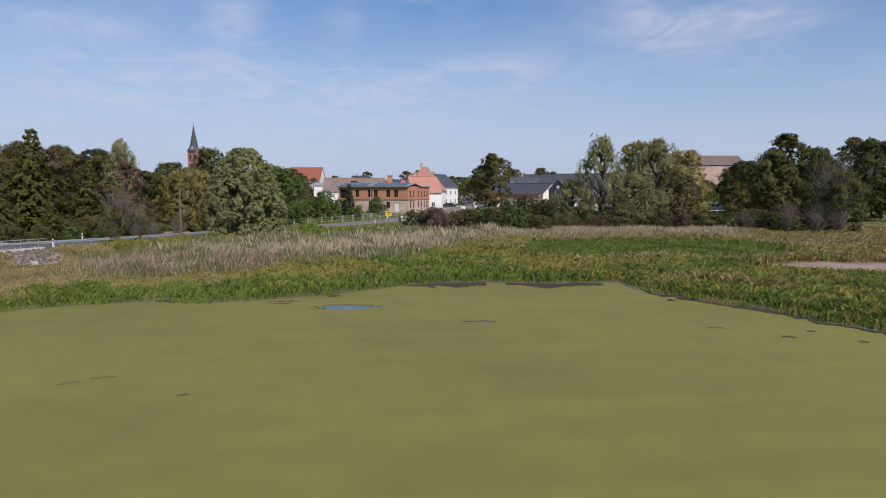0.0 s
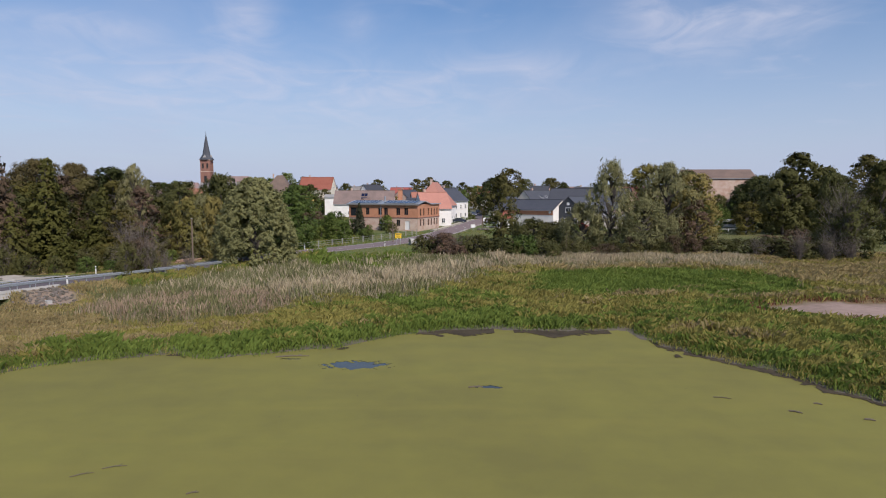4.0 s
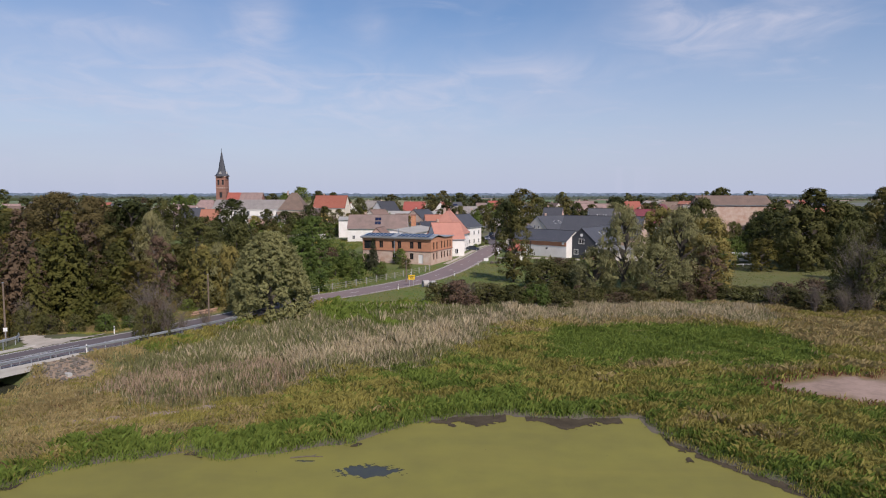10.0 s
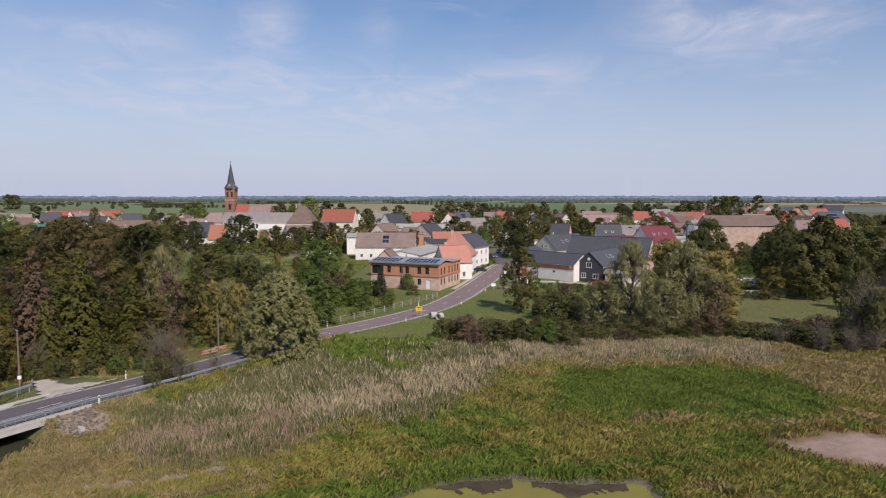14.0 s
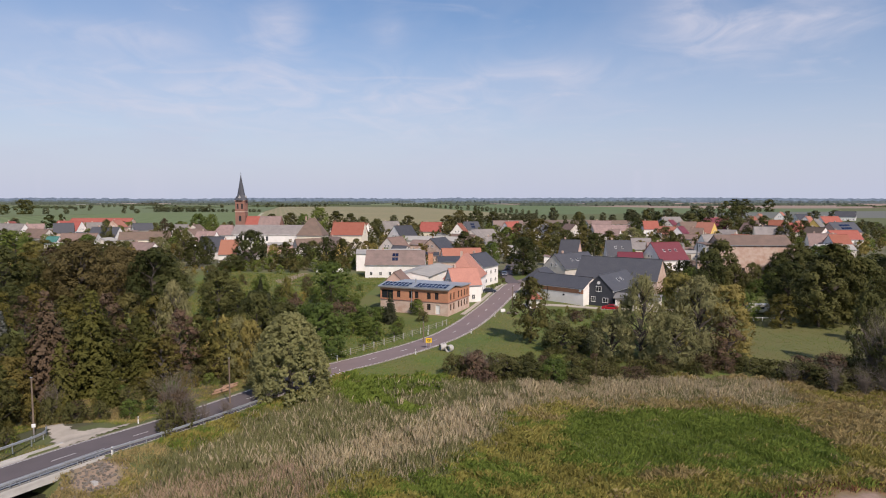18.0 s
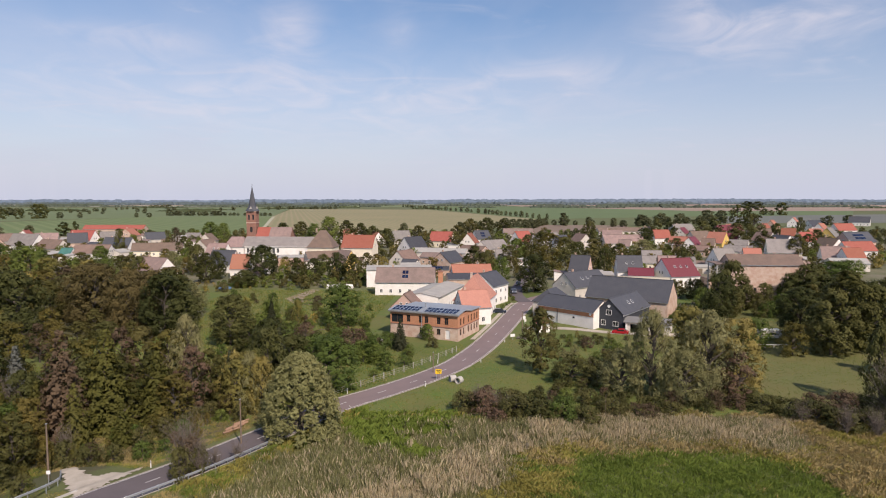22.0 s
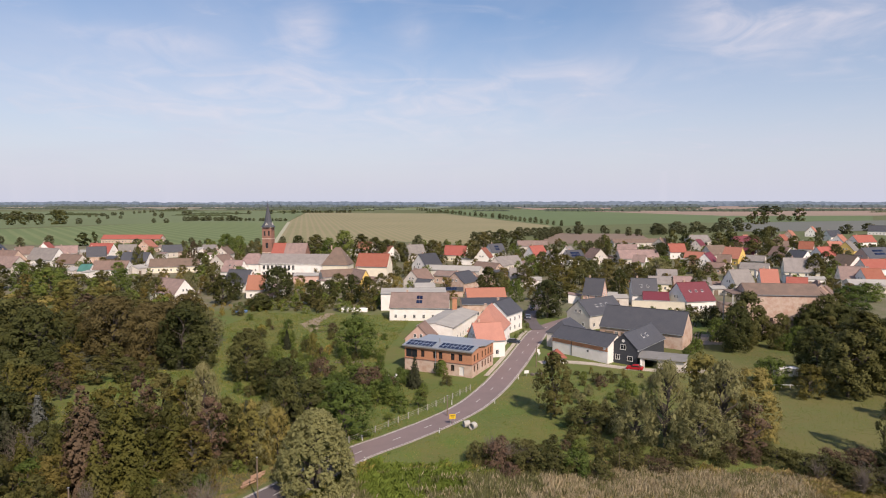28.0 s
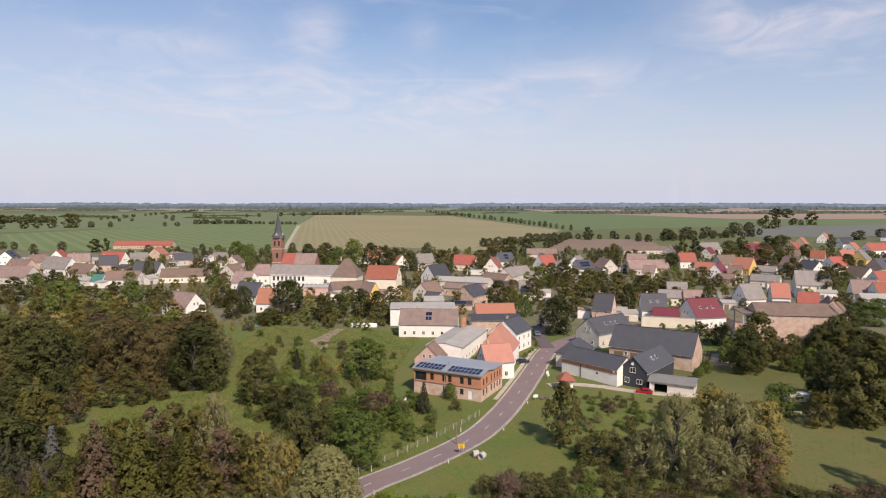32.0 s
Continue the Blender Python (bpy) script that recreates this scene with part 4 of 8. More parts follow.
def bare_model(seed, height, r, n=24):
    """A leafless or nearly leafless shrub: stems that fork into thin twigs."""
    rng = np.random.default_rng(seed)
    bm = bmesh.new()
    root = bm.verts.new((0, 0, -0.15))

    def grow(p, d, length, rad, ring, level):
        steps_ = 3
        for s_ in range(steps_):
            e = p + d * (length / steps_)
            ring = tube(bm, p, e, rad, rad * 0.72, 3, ring, None if ring else root)
            if level < 2:
                for _ in range(2):
                    q = (d + Vector(rng.normal(size=3)) * 0.42 + Vector((0, 0, 0.12))).normalized()
                    base_ = [bm.verts.new(v_.co) for v_ in ring]
                    bm.faces.new((ring[0], ring[1], base_[1], base_[0]))
                    grow(e, q, length * rng.uniform(0.4, 0.62), rad * 0.5, base_, level + 1)
            p, rad = e, rad * 0.72
            d = (d + Vector(rng.normal(size=3)) * 0.16).normalized()

    for i in range(n):
        an, sp = rng.uniform(0, 6.28), rng.uniform(0.05, 1)
        d = Vector((math.cos(an) * sp * r * 0.75, math.sin(an) * sp * r * 0.75, height * rng.uniform(0.6, 0.95)))
        grow(Vector((math.cos(an) * 0.03, math.sin(an) * 0.03, -0.1)), d.normalized(), d.length * 0.85, 0.055, None, 0)
    tm = bpy.data.meshes.new("thicket")
    bm.to_mesh(tm)
    bm.free()
    tm.materials.append(M["twig"])
    return tm


TREES = {}


def models(kind, build, count):
    TREES[kind] = [build(i) for i in range(count)]


# every model is 10 m high and scaled to its place
models("wood", lambda i: tree_model(10 + i, 10, 3.4, 0.08, OVAL, "leaf_wood", 19, 20, 16, 0.15, 0.2), 4)
models("autumn", lambda i: tree_model(20 + i, 10, 3.6, 0.06, EGG, "leaf_autumn", 18, 20, 16, 0.15, 0.2), 3)
models("brown", lambda i: tree_model(30 + i, 10, 2.8, 0.10, OVAL, "leaf_brown", 15, 18, 14, 0.13, 0.16), 2)
models("green", lambda i: tree_model(40 + i, 10, 4.3, 0.06, EGG, "leaf_green", 22, 21, 15, 0.165, 0.25), 4)
models("dark", lambda i: tree_model(50 + i, 10, 4.4, 0.06, ROUND, "leaf_dark", 24, 21, 15, 0.165, 0.25), 4)
models("oak", lambda i: tree_model(55 + i, 10, 4.5, 0.04, ROUND, "leaf_oak", 26, 24, 16, 0.14, 0.25), 2)
models("fir", lambda i: tree_model(60 + i, 10, 2.2, 0.04, None, "leaf_fir", 19, 0, 0, 0.17, 0.16, tips=3), 2)
models("spruce", lambda i: tree_model(62, 10, 2.3, 0.04, None, "leaf_spruce", 22, 0, 0, 0.15, 0.16, tips=3), 1)
models("larch", lambda i: tree_model(63 + i, 10, 2.9, 0.03, None, "leaf_larch", 19, 0, 0, 0.18, 0.16, tips=4), 3)
models("larch_brown", lambda i: tree_model(66 + i, 10, 3.0, 0.03, None, "leaf_brown", 19, 0, 0, 0.17, 0.16, tips=5), 2)
models("willow", lambda i: tree_model(70 + i, 10, 4.75, 0.03, CONE_EGG, "leaf_willow", 460, 8, 17, 0.066, 0.3, 0.95, 0.3, core=0.045, bough=0.33), 1)
models("shaggy", lambda i: tree_model(75 + i, 10, 5.0, 0.05, OVAL, "leaf_shaggy", 32, 22, 17, 0.095, 0.28, 0.9, 0.8, 18, bough=0.86), 3)
models("pale", lambda i: tree_model(78 + i, 10, 3.8, 0.05, EGG, "leaf_pale", 22, 21, 15, 0.14, 0.2), 2)
models("bush", lambda i: tree_model(80 + i, 10, 7.0, 0.02, EGG, "leaf_bramble", 16, 17, 13, 0.27, 0.3), 3)
models("bush_green", lambda i: tree_model(85 + i, 10, 7.0, 0.02, EGG, "leaf_green", 16, 17, 13, 0.28, 0.3), 2)
models("bush_brown", lambda i: tree_model(87 + i, 10, 7.0, 0.02, EGG, "leaf_brown", 16, 15, 12, 0.25, 0.3), 2)
models("weeds", lambda i: tree_model(130 + i, 10, 8.0, 0.02, EGG, "leaf_yellow", 8, 9, 6, 0.75, 0.3, tips=3), 2)
models("far", lambda i: tree_model(90 + i, 10, 4.0, 0.02, ROUND, "leaf_far", 14, 14, 7, 0.36, 0.25, 0.95, tips=4, core=0.17), 4)
for k_, lf_ in (("plum", "leaf_wood"), ("apple", "leaf_green"), ("walnut", "leaf_dark"), ("pear", "leaf_autumn"), ("ash", "leaf_pale")):
    models(k_, lambda i: tree_model(110 + i, 10, 4.5, 0.02, EGG, lf_, 11, 11, 5, 0.42, 0.25, 0.9, tips=4, core=0.15), 3)
models("far_dark", lambda i: tree_model(95 + i, 10, 4.0, 0.02, ROUND, "leaf_dark", 11, 11, 5, 0.46, 0.25, 0.95, tips=4, core=0.17), 3)
BARE = [bare_model(100 + i, 5.0, 2.6) for i in range(3)]
TRNG = random.Random(5)
TREE_WORDS = {"ash": ("tree", "light yellow-green garden tree"), "plum": ("tree", "small garden tree with dull green leaves"), "apple": ("tree", "small fresh green fruit tree in the garden"), "walnut": ("tree", "dark green garden tree in full leaf"), "pear": ("tree", "garden tree with yellowing leaves"),
              "wood": ("tree", "broadleaved tree with dull green late-summer leaves"), "autumn": ("tree", "tree with yellowing olive leaves"),
              "brown": ("tree", "slender tree with brownish thin foliage"), "green": ("tree", "leafy green tree with a wide crown"),
              "dark": ("tree", "dense dark green tree in full leaf"), "pale": ("tree", "tall tree with pale yellow-green leaves"), "larch": ("larch", "conical larch with yellow-green needles"), "larch_brown": ("larch", "conical larch with brown drying needles"),
              "fir": ("conifer", "narrow dark green conifer in the wood"), "spruce": ("spruce", "blue-grey spruce among the larches"), "oak": ("tree", "huge olive-brown tree with a rounded crown"), "willow": ("willow", "round grey-green willow with dense leaves"),
              "shaggy": ("willow", "shaggy grey-green willow with loose branches"), "bush": ("bush", "low dense dull green bush"),
              "weeds": ("bush", "low clump of yellow flowering weeds"), "bush_green": ("bush", "low fresh green garden bush"), "bush_brown": ("bush", "brownish scrubby bush with thin leaves"),
              "far": ("tree", "small distant tree behind the village"), "far_dark": ("tree", "dark distant tree in the fields")}


def tree(kind, x, y, height, spread=1.0, label="", group="", z=None):
    tm, cm = TRNG.choice(TREES[kind])
    name, words = TREE_WORDS[kind]
    root = thing(name, pose(x, y, gz(x, y) if z is None else z, 0, 0, TRNG.uniform(0, 360)), label or words, name, group)
    s = height / 10
    m = Matrix.Diagonal((s * spread, s * spread, s, 1))
    part("trunk", tm, None, root, m=m)
    part("crown", cm, None, root, m=m)
    return root


def bare(x, y, height, label="leafless grey scrub with thin upright branches"):
    s = height / 5
    root = thing("shrub", pose(x, y, gz(x, y), 0, 0, TRNG.uniform(0, 360)), label, "shrub")
    part("thicket", TRNG.choice(BARE), None, root, m=Matrix.Diagonal((s, s, s, 1)))
    return root


def scatter(poly, gap, tries, pick, group, clear=None, seed=1, stand=None):
    """Trees in a stretch of land, no nearer to each other than gap. pick(rng, x, y): kind, height, spread."""
    rng = random.Random(seed)
    poly = np.array(poly, float)
    lo, hi = poly.min(0), poly.max(0)
    done = []
    for _ in range(tries):
        x, y = rng.uniform(lo[0], hi[0]), rng.uniform(lo[1], hi[1])
        if not inside(np.array([x]), np.array([y]), poly)[0] or any(math.hypot(x - a, y - b) < gap for a, b in done):
            continue
        if clear and clear(x, y):
            continue
        done.append((x, y))
        kind, h, sp = pick(rng, x, y)
        if stand is not None:
            stand.append((kind, x, y, h, sp))
        else:
            tree(kind, x, y, h, sp, group=group)
    return done


def weighted(rng, **kinds):
    return rng.choices(list(kinds), list(kinds.values()))[0]


def by_wall(x, y):
    return any(math.hypot(x - a, y - b) < r * 0.8 + 1.5 for a, b, r in FOOT)


def near_road(x, y, d):
    return line_distance(np.array([x]), np.array([y]), ROAD)[0][0] < d


def grove(name, label, category, places):
    """Many trees of one stand, joined into one mesh. places: kind, x, y, height, spread."""
    vs, mats, slot = [], [], []
    for kind, x, y, h, sp in places:
        cm = TRNG.choice(TREES[kind])[1]
        co = np.empty(len(cm.vertices) * 3, np.float32)
        cm.vertices.foreach_get("co", co)
        co = co.reshape(-1, 3) * (h / 10 * sp, h / 10 * sp, h / 10)
        a = TRNG.uniform(0, 6.28)
        c, s = math.cos(a), math.sin(a)
        co = np.column_stack([co[:, 0] * c - co[:, 1] * s + x, co[:, 0] * s + co[:, 1] * c + y, co[:, 2] + gz(x, y)])
        if cm.materials[0] not in mats:
            mats.append(cm.materials[0])
        slot += [mats.index(cm.materials[0])] * (len(co) // 4)
        vs.append(co.reshape(-1, 4, 3))
    me = quads_mesh(name, np.concatenate(vs), mats[0])
    for m in mats[1:]:
        me.materials.append(m)
    me.polygons.foreach_set("material_index", slot)
    return tagged(new(name, me), label, category, kind="stuff")

# ---- village houses ----
house(122.6, 270.4, 75, 13.0, 9.8, 4.3, 9.6, "brick_old", "tile_brown", "brick gabled house beside the old barn", rows=1)
house(-284.2, 341.4, -8, 22.0, 12.2, 3.9, 9.6, "plaster_grey", "tile_pink", "long grey house with a worn pinkish tiled roof", rows=1)
house(-289.8, 383.5, -15, 22.0, 11.0, 4.1, 10.8, "plaster_white", "tile_grey", "white gabled house with a weathered grey roof", rows=1)
house(-269.0, 402.4, 30, 11.4, 11.0, 4.4, 10.2, "brick_old", "tile_dark", "brick gabled house with a dark slate roof", rows=1)
house(-281.2, 427.0, -9, 19.0, 9.8, 4.5, 10.8, "plaster_white", "tile_red", "white house with a red tiled roof", rows=1)
house(-219.0, 341.0, 8, 19.0, 12.0, 3.3, 7.6, "plaster_white", "tile_brown", "low white hall with a brown roof", chimney=0)
house(-229.6, 334.6, 8, 6.0, 9.0, 3.0, 6.2, "plaster_white", "tile_teal", "white annexe with a faded green roof", chimney=0)
house(-226.3, 377.9, -5, 18.1, 9.8, 3.5, 9.0, "plaster_white", "tile_dark", "white house with dark roof and solar panels", solar=3)
house(-190.0, 356.0, 18, 27.0, 10.0, 3.6, 7.6, "plaster_cream", "tile_brown", "long barn with a brown weathered roof", chimney=0)
house(-240.7, 446.4, 41, 13.0, 10.0, 4.0, 8.6, "plaster_grey", "tile_dark", "wide barn with a dark blue-grey roof", chimney=0)
house(-139.5, 258.4, -23, 15.0, 10.0, 4.2, 9.4, "plaster_white", "tile_pink", "white gabled house with a pinkish roof", rows=1)
house(-355.7, 588.5, 7, 55.7, 12.0, 4.0, 7.6, "brick_old", "tile_red", "long low farm shed with a red roof", chimney=0)
house(-280.6, 482.8, 95, 13.0, 11.0, 4.4, 9.6, "brick_old", "tile_orange", "farmhouse with an orange tiled roof")
house(-370.5, 437.2, 108, 13.0, 11.0, 4.4, 9.6, "plaster_white", "tile_dark", "white house with a dark roof", solar=2)
house(-339.8, 449.4, 110, 13.0, 9.8, 4.4, 9.6, "plaster_white", "tile_red", "white house with a red roof")
house(-312.1, 433.2, 27, 14.3, 9.8, 3.4, 8.4, "plaster_cream", "tile_pink", "cream house with a pinkish roof")
house(-336.4, 422.9, 61, 11.8, 9.8, 3.4, 8.4, "plaster_grey", "tile_brown", "grey cottage with a brown roof")
house(-228.4, 480.2, 7, 10.5, 8.0, 3.5, 6.5, "brick_old", "tile_grey", "small brick shed with a grey roof", chimney=0)
house(-195.5, 432.9, 95, 13.0, 9.8, 3.9, 8.4, "plaster_grey", "tile_brown", "grey house with a brown roof")
house(-143.5, 330.3, -8, 10.8, 9.8, 4.1, 9.6, "plaster_white", "tile_pink", "white house with a faded red roof", skylights=2)
house(-122.9, 289.3, -13, 12.2, 9.8, 3.9, 9.6, "plaster_white", "tile_dark", "white house with a dark roof")
house(-107.6, 270.9, 7, 7.5, 9.8, 4.1, 9.6, "plaster_white", "tile_orange", "small white house with an orange roof")
house(-66.1, 318.1, -4, 15.7, 11.0, 9.2, 14.9, "plaster_cream", "tile_red", "cream house with a bright red tiled roof and yellow gable", rows=1)
house(-69.4, 300.5, -39, 9.0, 7.3, 3.5, 9.0, "plaster_yellow", "tile_pink", "small timber-framed house with a pinkish roof")
house(-63.6, 301.8, -17, 6.0, 5.0, 3.0, 5.4, "plaster_grey", "tile_pink", "small pink roofed shed", chimney=0)
house(-84.0, 315.6, 30, 17.1, 8.0, 4.0, 7.0, "plaster_grey", "tile_brown", "long low barn with a brown roof", chimney=0)
house(-44.7, 358.7, 51, 13.0, 11.0, 5.1, 11.4, "plaster_white", "tile_dark", "white gabled house with a dark grey roof", rows=2)
house(-42.2, 307.4, 65, 13.0, 9.0, 4.0, 8.6, "plaster_grey", "tile_brown", "grey barn with a weathered roof", chimney=0)
house(-38.2, 296.6, -23, 7.5, 6.0, 3.0, 5.4, "plaster_grey", "tile_dark", "low shed with a dark roof", chimney=0)
house(-26.0, 322.6, -19, 20.1, 8.0, 4.0, 5.9, "brick_old", "tile_pink", "long brick outbuilding with a reddish roof", chimney=0)
house(-34.6, 435.1, -11, 14.9, 9.8, 4.4, 10.2, "plaster_cream", "tile_red", "cream house with a bright red roof")
house(-62.6, 433.7, 29, 12.2, 9.8, 4.9, 10.8, "plaster_grey", "tile_grey", "grey house with a pale grey roof")
house(-106.3, 479.8, -21, 12.1, 9.8, 3.9, 9.6, "plaster_grey", "tile_orange", "house with an orange roof among trees")
house(-80.3, 439.2, -58, 10.3, 9.8, 3.9, 9.6, "plaster_white", "tile_orange", "white house with an orange roof")
house(-15.6, 418.4, 80, 13.0, 9.8, 4.4, 10.2, "plaster_white", "tile_red", "white gabled house with a red roof")
house(-9.2, 464.8, 32, 11.7, 9.8, 3.9, 9.6, "plaster_white", "tile_dark", "house with a dark roof and solar panels", solar=3)
house(0.9, 385.6, 44, 13.0, 9.0, 3.8, 8.1, "plaster_grey", "tile_grey", "grey barn with a pale roof", chimney=0)
house(4.7, 322.6, 7, 7.8, 8.5, 3.3, 7.8, "plaster_grey", "tile_grey", "grey cottage with a grey roof")
house(-11.1, 362.6, -37, 16.2, 8.0, 3.6, 6.5, "brick_old", "tile_brown", "brick shed with a brown roof", chimney=0)
house(18.3, 432.1, 45, 13.0, 9.8, 4.5, 10.8, "plaster_white", "tile_red", "white gabled house with a red roof", rows=2)
house(19.0, 522.5, 7, 23.8, 10.0, 4.5, 8.6, "plaster_grey", "tile_pink", "long barn with a reddish grey roof", chimney=0)
house(41.3, 419.7, 27, 11.3, 9.8, 3.9, 9.0, "plaster_white", "tile_dark", "house with solar panels on its roof", solar=6)
house(40.3, 445.2, 68, 13.0, 8.5, 4.4, 9.6, "plaster_white", "tile_grey", "white house with a grey roof")
house(56.2, 427.2, -68, 13.0, 11.0, 3.9, 9.6, "plaster_grey", "tile_brown", "grey house with a brown roof")
house(81.8, 424.6, 7, 25.1, 13.0, 4.2, 9.2, "plaster_grey", "tile_pink", "large barn with a pinkish grey roof", chimney=0)
house(80.2, 450.9, -14, 12.8, 11.0, 4.9, 10.8, "plaster_grey", "tile_pink", "grey house with a pinkish roof")
house(112.9, 587.1, 15, 47.4, 10.0, 3.5, 6.5, "plaster_grey", "tile_brown", "long low farm shed with a dull brown roof", chimney=0)
house(34.9, 264.3, -20, 7.5, 9.8, 5.1, 10.8, "plaster_pink", "tile_dark", "two-storey house with a dark roof", rows=2)
house(54.8, 269.6, -3, 9.9, 11.0, 4.5, 10.2, "plaster_white", "tile_dark", "white house with a dark grey roof", rows=1, skylights=2)
house(70.6, 259.2, 20, 12.6, 13.4, 4.1, 10.2, "plaster_white", "tile_maroon", "white gabled house with a wine-red roof", skylights=3)
house(69.5, 307.3, -5, 9.7, 8.0, 3.6, 6.5, "plaster_cream", "tile_grey", "long shed with a grey roof", chimney=0)
house(80.2, 308.5, -6, 8.3, 8.0, 3.6, 6.5, "brick_old", "tile_pink", "shed with a dull red roof", chimney=0)
house(87.8, 304.1, -9, 6.9, 8.0, 3.6, 6.5, "plaster_grey", "tile_grey", "shed with a weathered grey roof", chimney=0)
house(117.0, 469.9, 7, 11.5, 9.8, 4.7, 10.2, "plaster_white", "tile_red", "white house with an orange-red roof", rows=2)
house(116.5, 421.7, -35, 11.2, 8.5, 3.9, 8.4, "plaster_pink", "tile_orange", "low house with an orange roof")
house(120.0, 407.1, 58, 13.0, 9.8, 3.7, 9.0, "plaster_white", "tile_maroon", "white gabled house with a maroon roof")
house(142.9, 429.9, -41, 10.9, 12.2, 4.3, 10.8, "plaster_yellow", "tile_orange", "yellow house with a large orange roof", rows=2)
house(139.1, 456.0, 25, 14.9, 11.0, 4.4, 10.2, "plaster_grey", "tile_brown", "grey house with a brown roof")
house(209.5, 603.7, 23, 27.3, 10.0, 4.0, 8.6, "brick_dark", "tile_maroon", "barn with a maroon roof", chimney=0)
house(167.3, 599.2, 27, 22.0, 12.2, 4.4, 9.6, "plaster_grey", "tile_grey", "grey house with a grey roof")
house(154.7, 551.8, 57, 13.0, 8.5, 3.9, 8.4, "plaster_grey", "tile_maroon", "house with a maroon roof")
house(135.1, 372.3, -27, 14.5, 8.0, 3.6, 6.5, "plaster_cream", "tile_grey", "long shed with a pale roof", chimney=0)
house(102.2, 300.4, 18, 9.9, 9.8, 4.9, 10.8, "plaster_white", "tile_grey", "white gabled house with a grey roof", rows=2)
house(117.9, 308.3, -9, 7.5, 9.8, 4.5, 10.2, "plaster_white", "tile_orange", "white house with an orange roof", rows=1)
house(122.1, 288.7, -19, 7.9, 9.8, 3.5, 9.0, "plaster_cream", "tile_red", "house with a bright red roof")
house(146.3, 343.1, -13, 15.5, 12.2, 5.7, 12.0, "plaster_cream", "tile_grey", "large cream two-storey house with a grey roof", rows=2)
house(210.0, 536.6, -13, 17.4, 10.0, 4.0, 8.6, "plaster_grey", "tile_brown", "barn with a dark brown roof", chimney=0)
house(223.0, 513.9, -27, 9.9, 9.8, 4.3, 9.6, "plaster_white", "tile_red", "white gabled house with a red roof")
house(185.6, 437.8, -63, 13.0, 9.8, 3.9, 8.4, "plaster_white", "tile_dark", "house with a dark roof")
house(245.1, 498.7, 49, 13.0, 11.0, 4.7, 10.8, "plaster_yellow", "tile_grey", "yellow gabled house with a grey roof", rows=2)
house(305.5, 599.1, 24, 22.0, 11.0, 4.5, 10.2, "plaster_white", "tile_red", "house with a red roof")
house(201.9, 380.6, 7, 17.0, 11.0, 3.7, 8.4, "plaster_white", "tile_red", "house with a bright red roof")
house(164.4, 328.6, -13, 12.7, 12.2, 3.9, 9.6, "plaster_white", "tile_pink", "white gabled house with a dull red roof")
house(230.3, 436.3, 23, 22.0, 12.2, 4.9, 10.8, "plaster_pink", "tile_dark", "house with a dark roof and solar panels", solar=8)
house(338.5, 768.5, 56, 13.0, 11.0, 4.5, 10.8, "plaster_white", "tile_orange", "white gabled house with an orange roof", rows=2)
house(275.1, 671.4, 54, 13.0, 11.0, 4.5, 10.8, "plaster_pink", "tile_orange", "house with a bright orange roof")
house(322.5, 687.5, 35, 21.0, 9.8, 4.4, 10.2, "plaster_white", "tile_dark", "white house with a blue-black roof")
house(252.9, 536.1, 7, 11.0, 9.8, 3.9, 8.4, "plaster_yellow", "tile_orange", "yellow house with an orange roof")
house(429.5, 805.7, -32, 21.5, 11.0, 4.5, 10.8, "plaster_white", "tile_dark", "house with a dark roof")
house(152.9, 420.5, -32, 11.2, 8.0, 3.5, 6.5, "plaster_grey", "tile_grey", "shed with a pale roof", chimney=0)
house(122.1, 266.0, 53, 13.0, 9.0, 4.0, 8.1, "brick_old", "tile_brown", "brick gabled barn end with a brown roof", chimney=0)
house(217.9, 628.2, 53, 13.0, 8.5, 3.9, 8.4, "plaster_grey", "tile_orange", "house with an orange roof")
house(-261.7, 367.9, -17, 17.7, 9.8, 3.5, 8.4, "plaster_grey", "tile_brown", "grey house with a brown roof")
house(-312.2, 378.5, -17, 19.6, 11.0, 3.9, 9.6, "brick_old", "tile_brown", "brick house with a dark brown roof")
house(-266.8, 433.8, 32, 11.6, 11.0, 3.9, 9.6, "plaster_cream", "tile_grey", "cream house with a grey roof")
house(-28.5, 342.9, -13, 30.2, 9.0, 4.6, 6.5, "plaster_grey", "flat_roof", "long low hall with a pale flat roof", chimney=0)
house(-5.4, 372.7, 72, 13.0, 9.0, 4.0, 8.6, "plaster_grey", "tile_grey", "grey gabled barn with a pale roof", chimney=0)
house(181.8, 454.9, -62, 13.0, 11.0, 3.9, 9.6, "plaster_grey", "tile_brown", "grey house with a brown roof")
house(116.4, 378.6, -29, 9.5, 8.0, 3.5, 5.9, "brick_old", "tile_brown", "low brick shed with a brown roof", chimney=0)
house(79.4, 335.5, -7, 9.6, 8.0, 3.5, 6.5, "plaster_grey", "tile_grey", "low grey shed with a plain roof", chimney=0)
house(154.6, 440.9, -39, 11.5, 11.0, 3.9, 9.6, "plaster_grey", "tile_maroon", "grey house with a maroon roof")
house(289.9, 605.0, 47, 13.0, 11.0, 4.4, 10.2, "plaster_white", "tile_orange", "white house with an orange roof")
house(209.5, 458.1, 27, 12.4, 11.0, 3.9, 9.6, "plaster_white", "tile_red", "white house with a red roof")
house(129.9, 565.3, 45, 13.0, 11.0, 3.9, 8.4, "plaster_grey", "tile_brown", "grey house with a brown roof")
house(244.2, 612.6, 49, 13.0, 11.0, 4.4, 9.6, "brick_old", "tile_red", "brick house with a red roof")
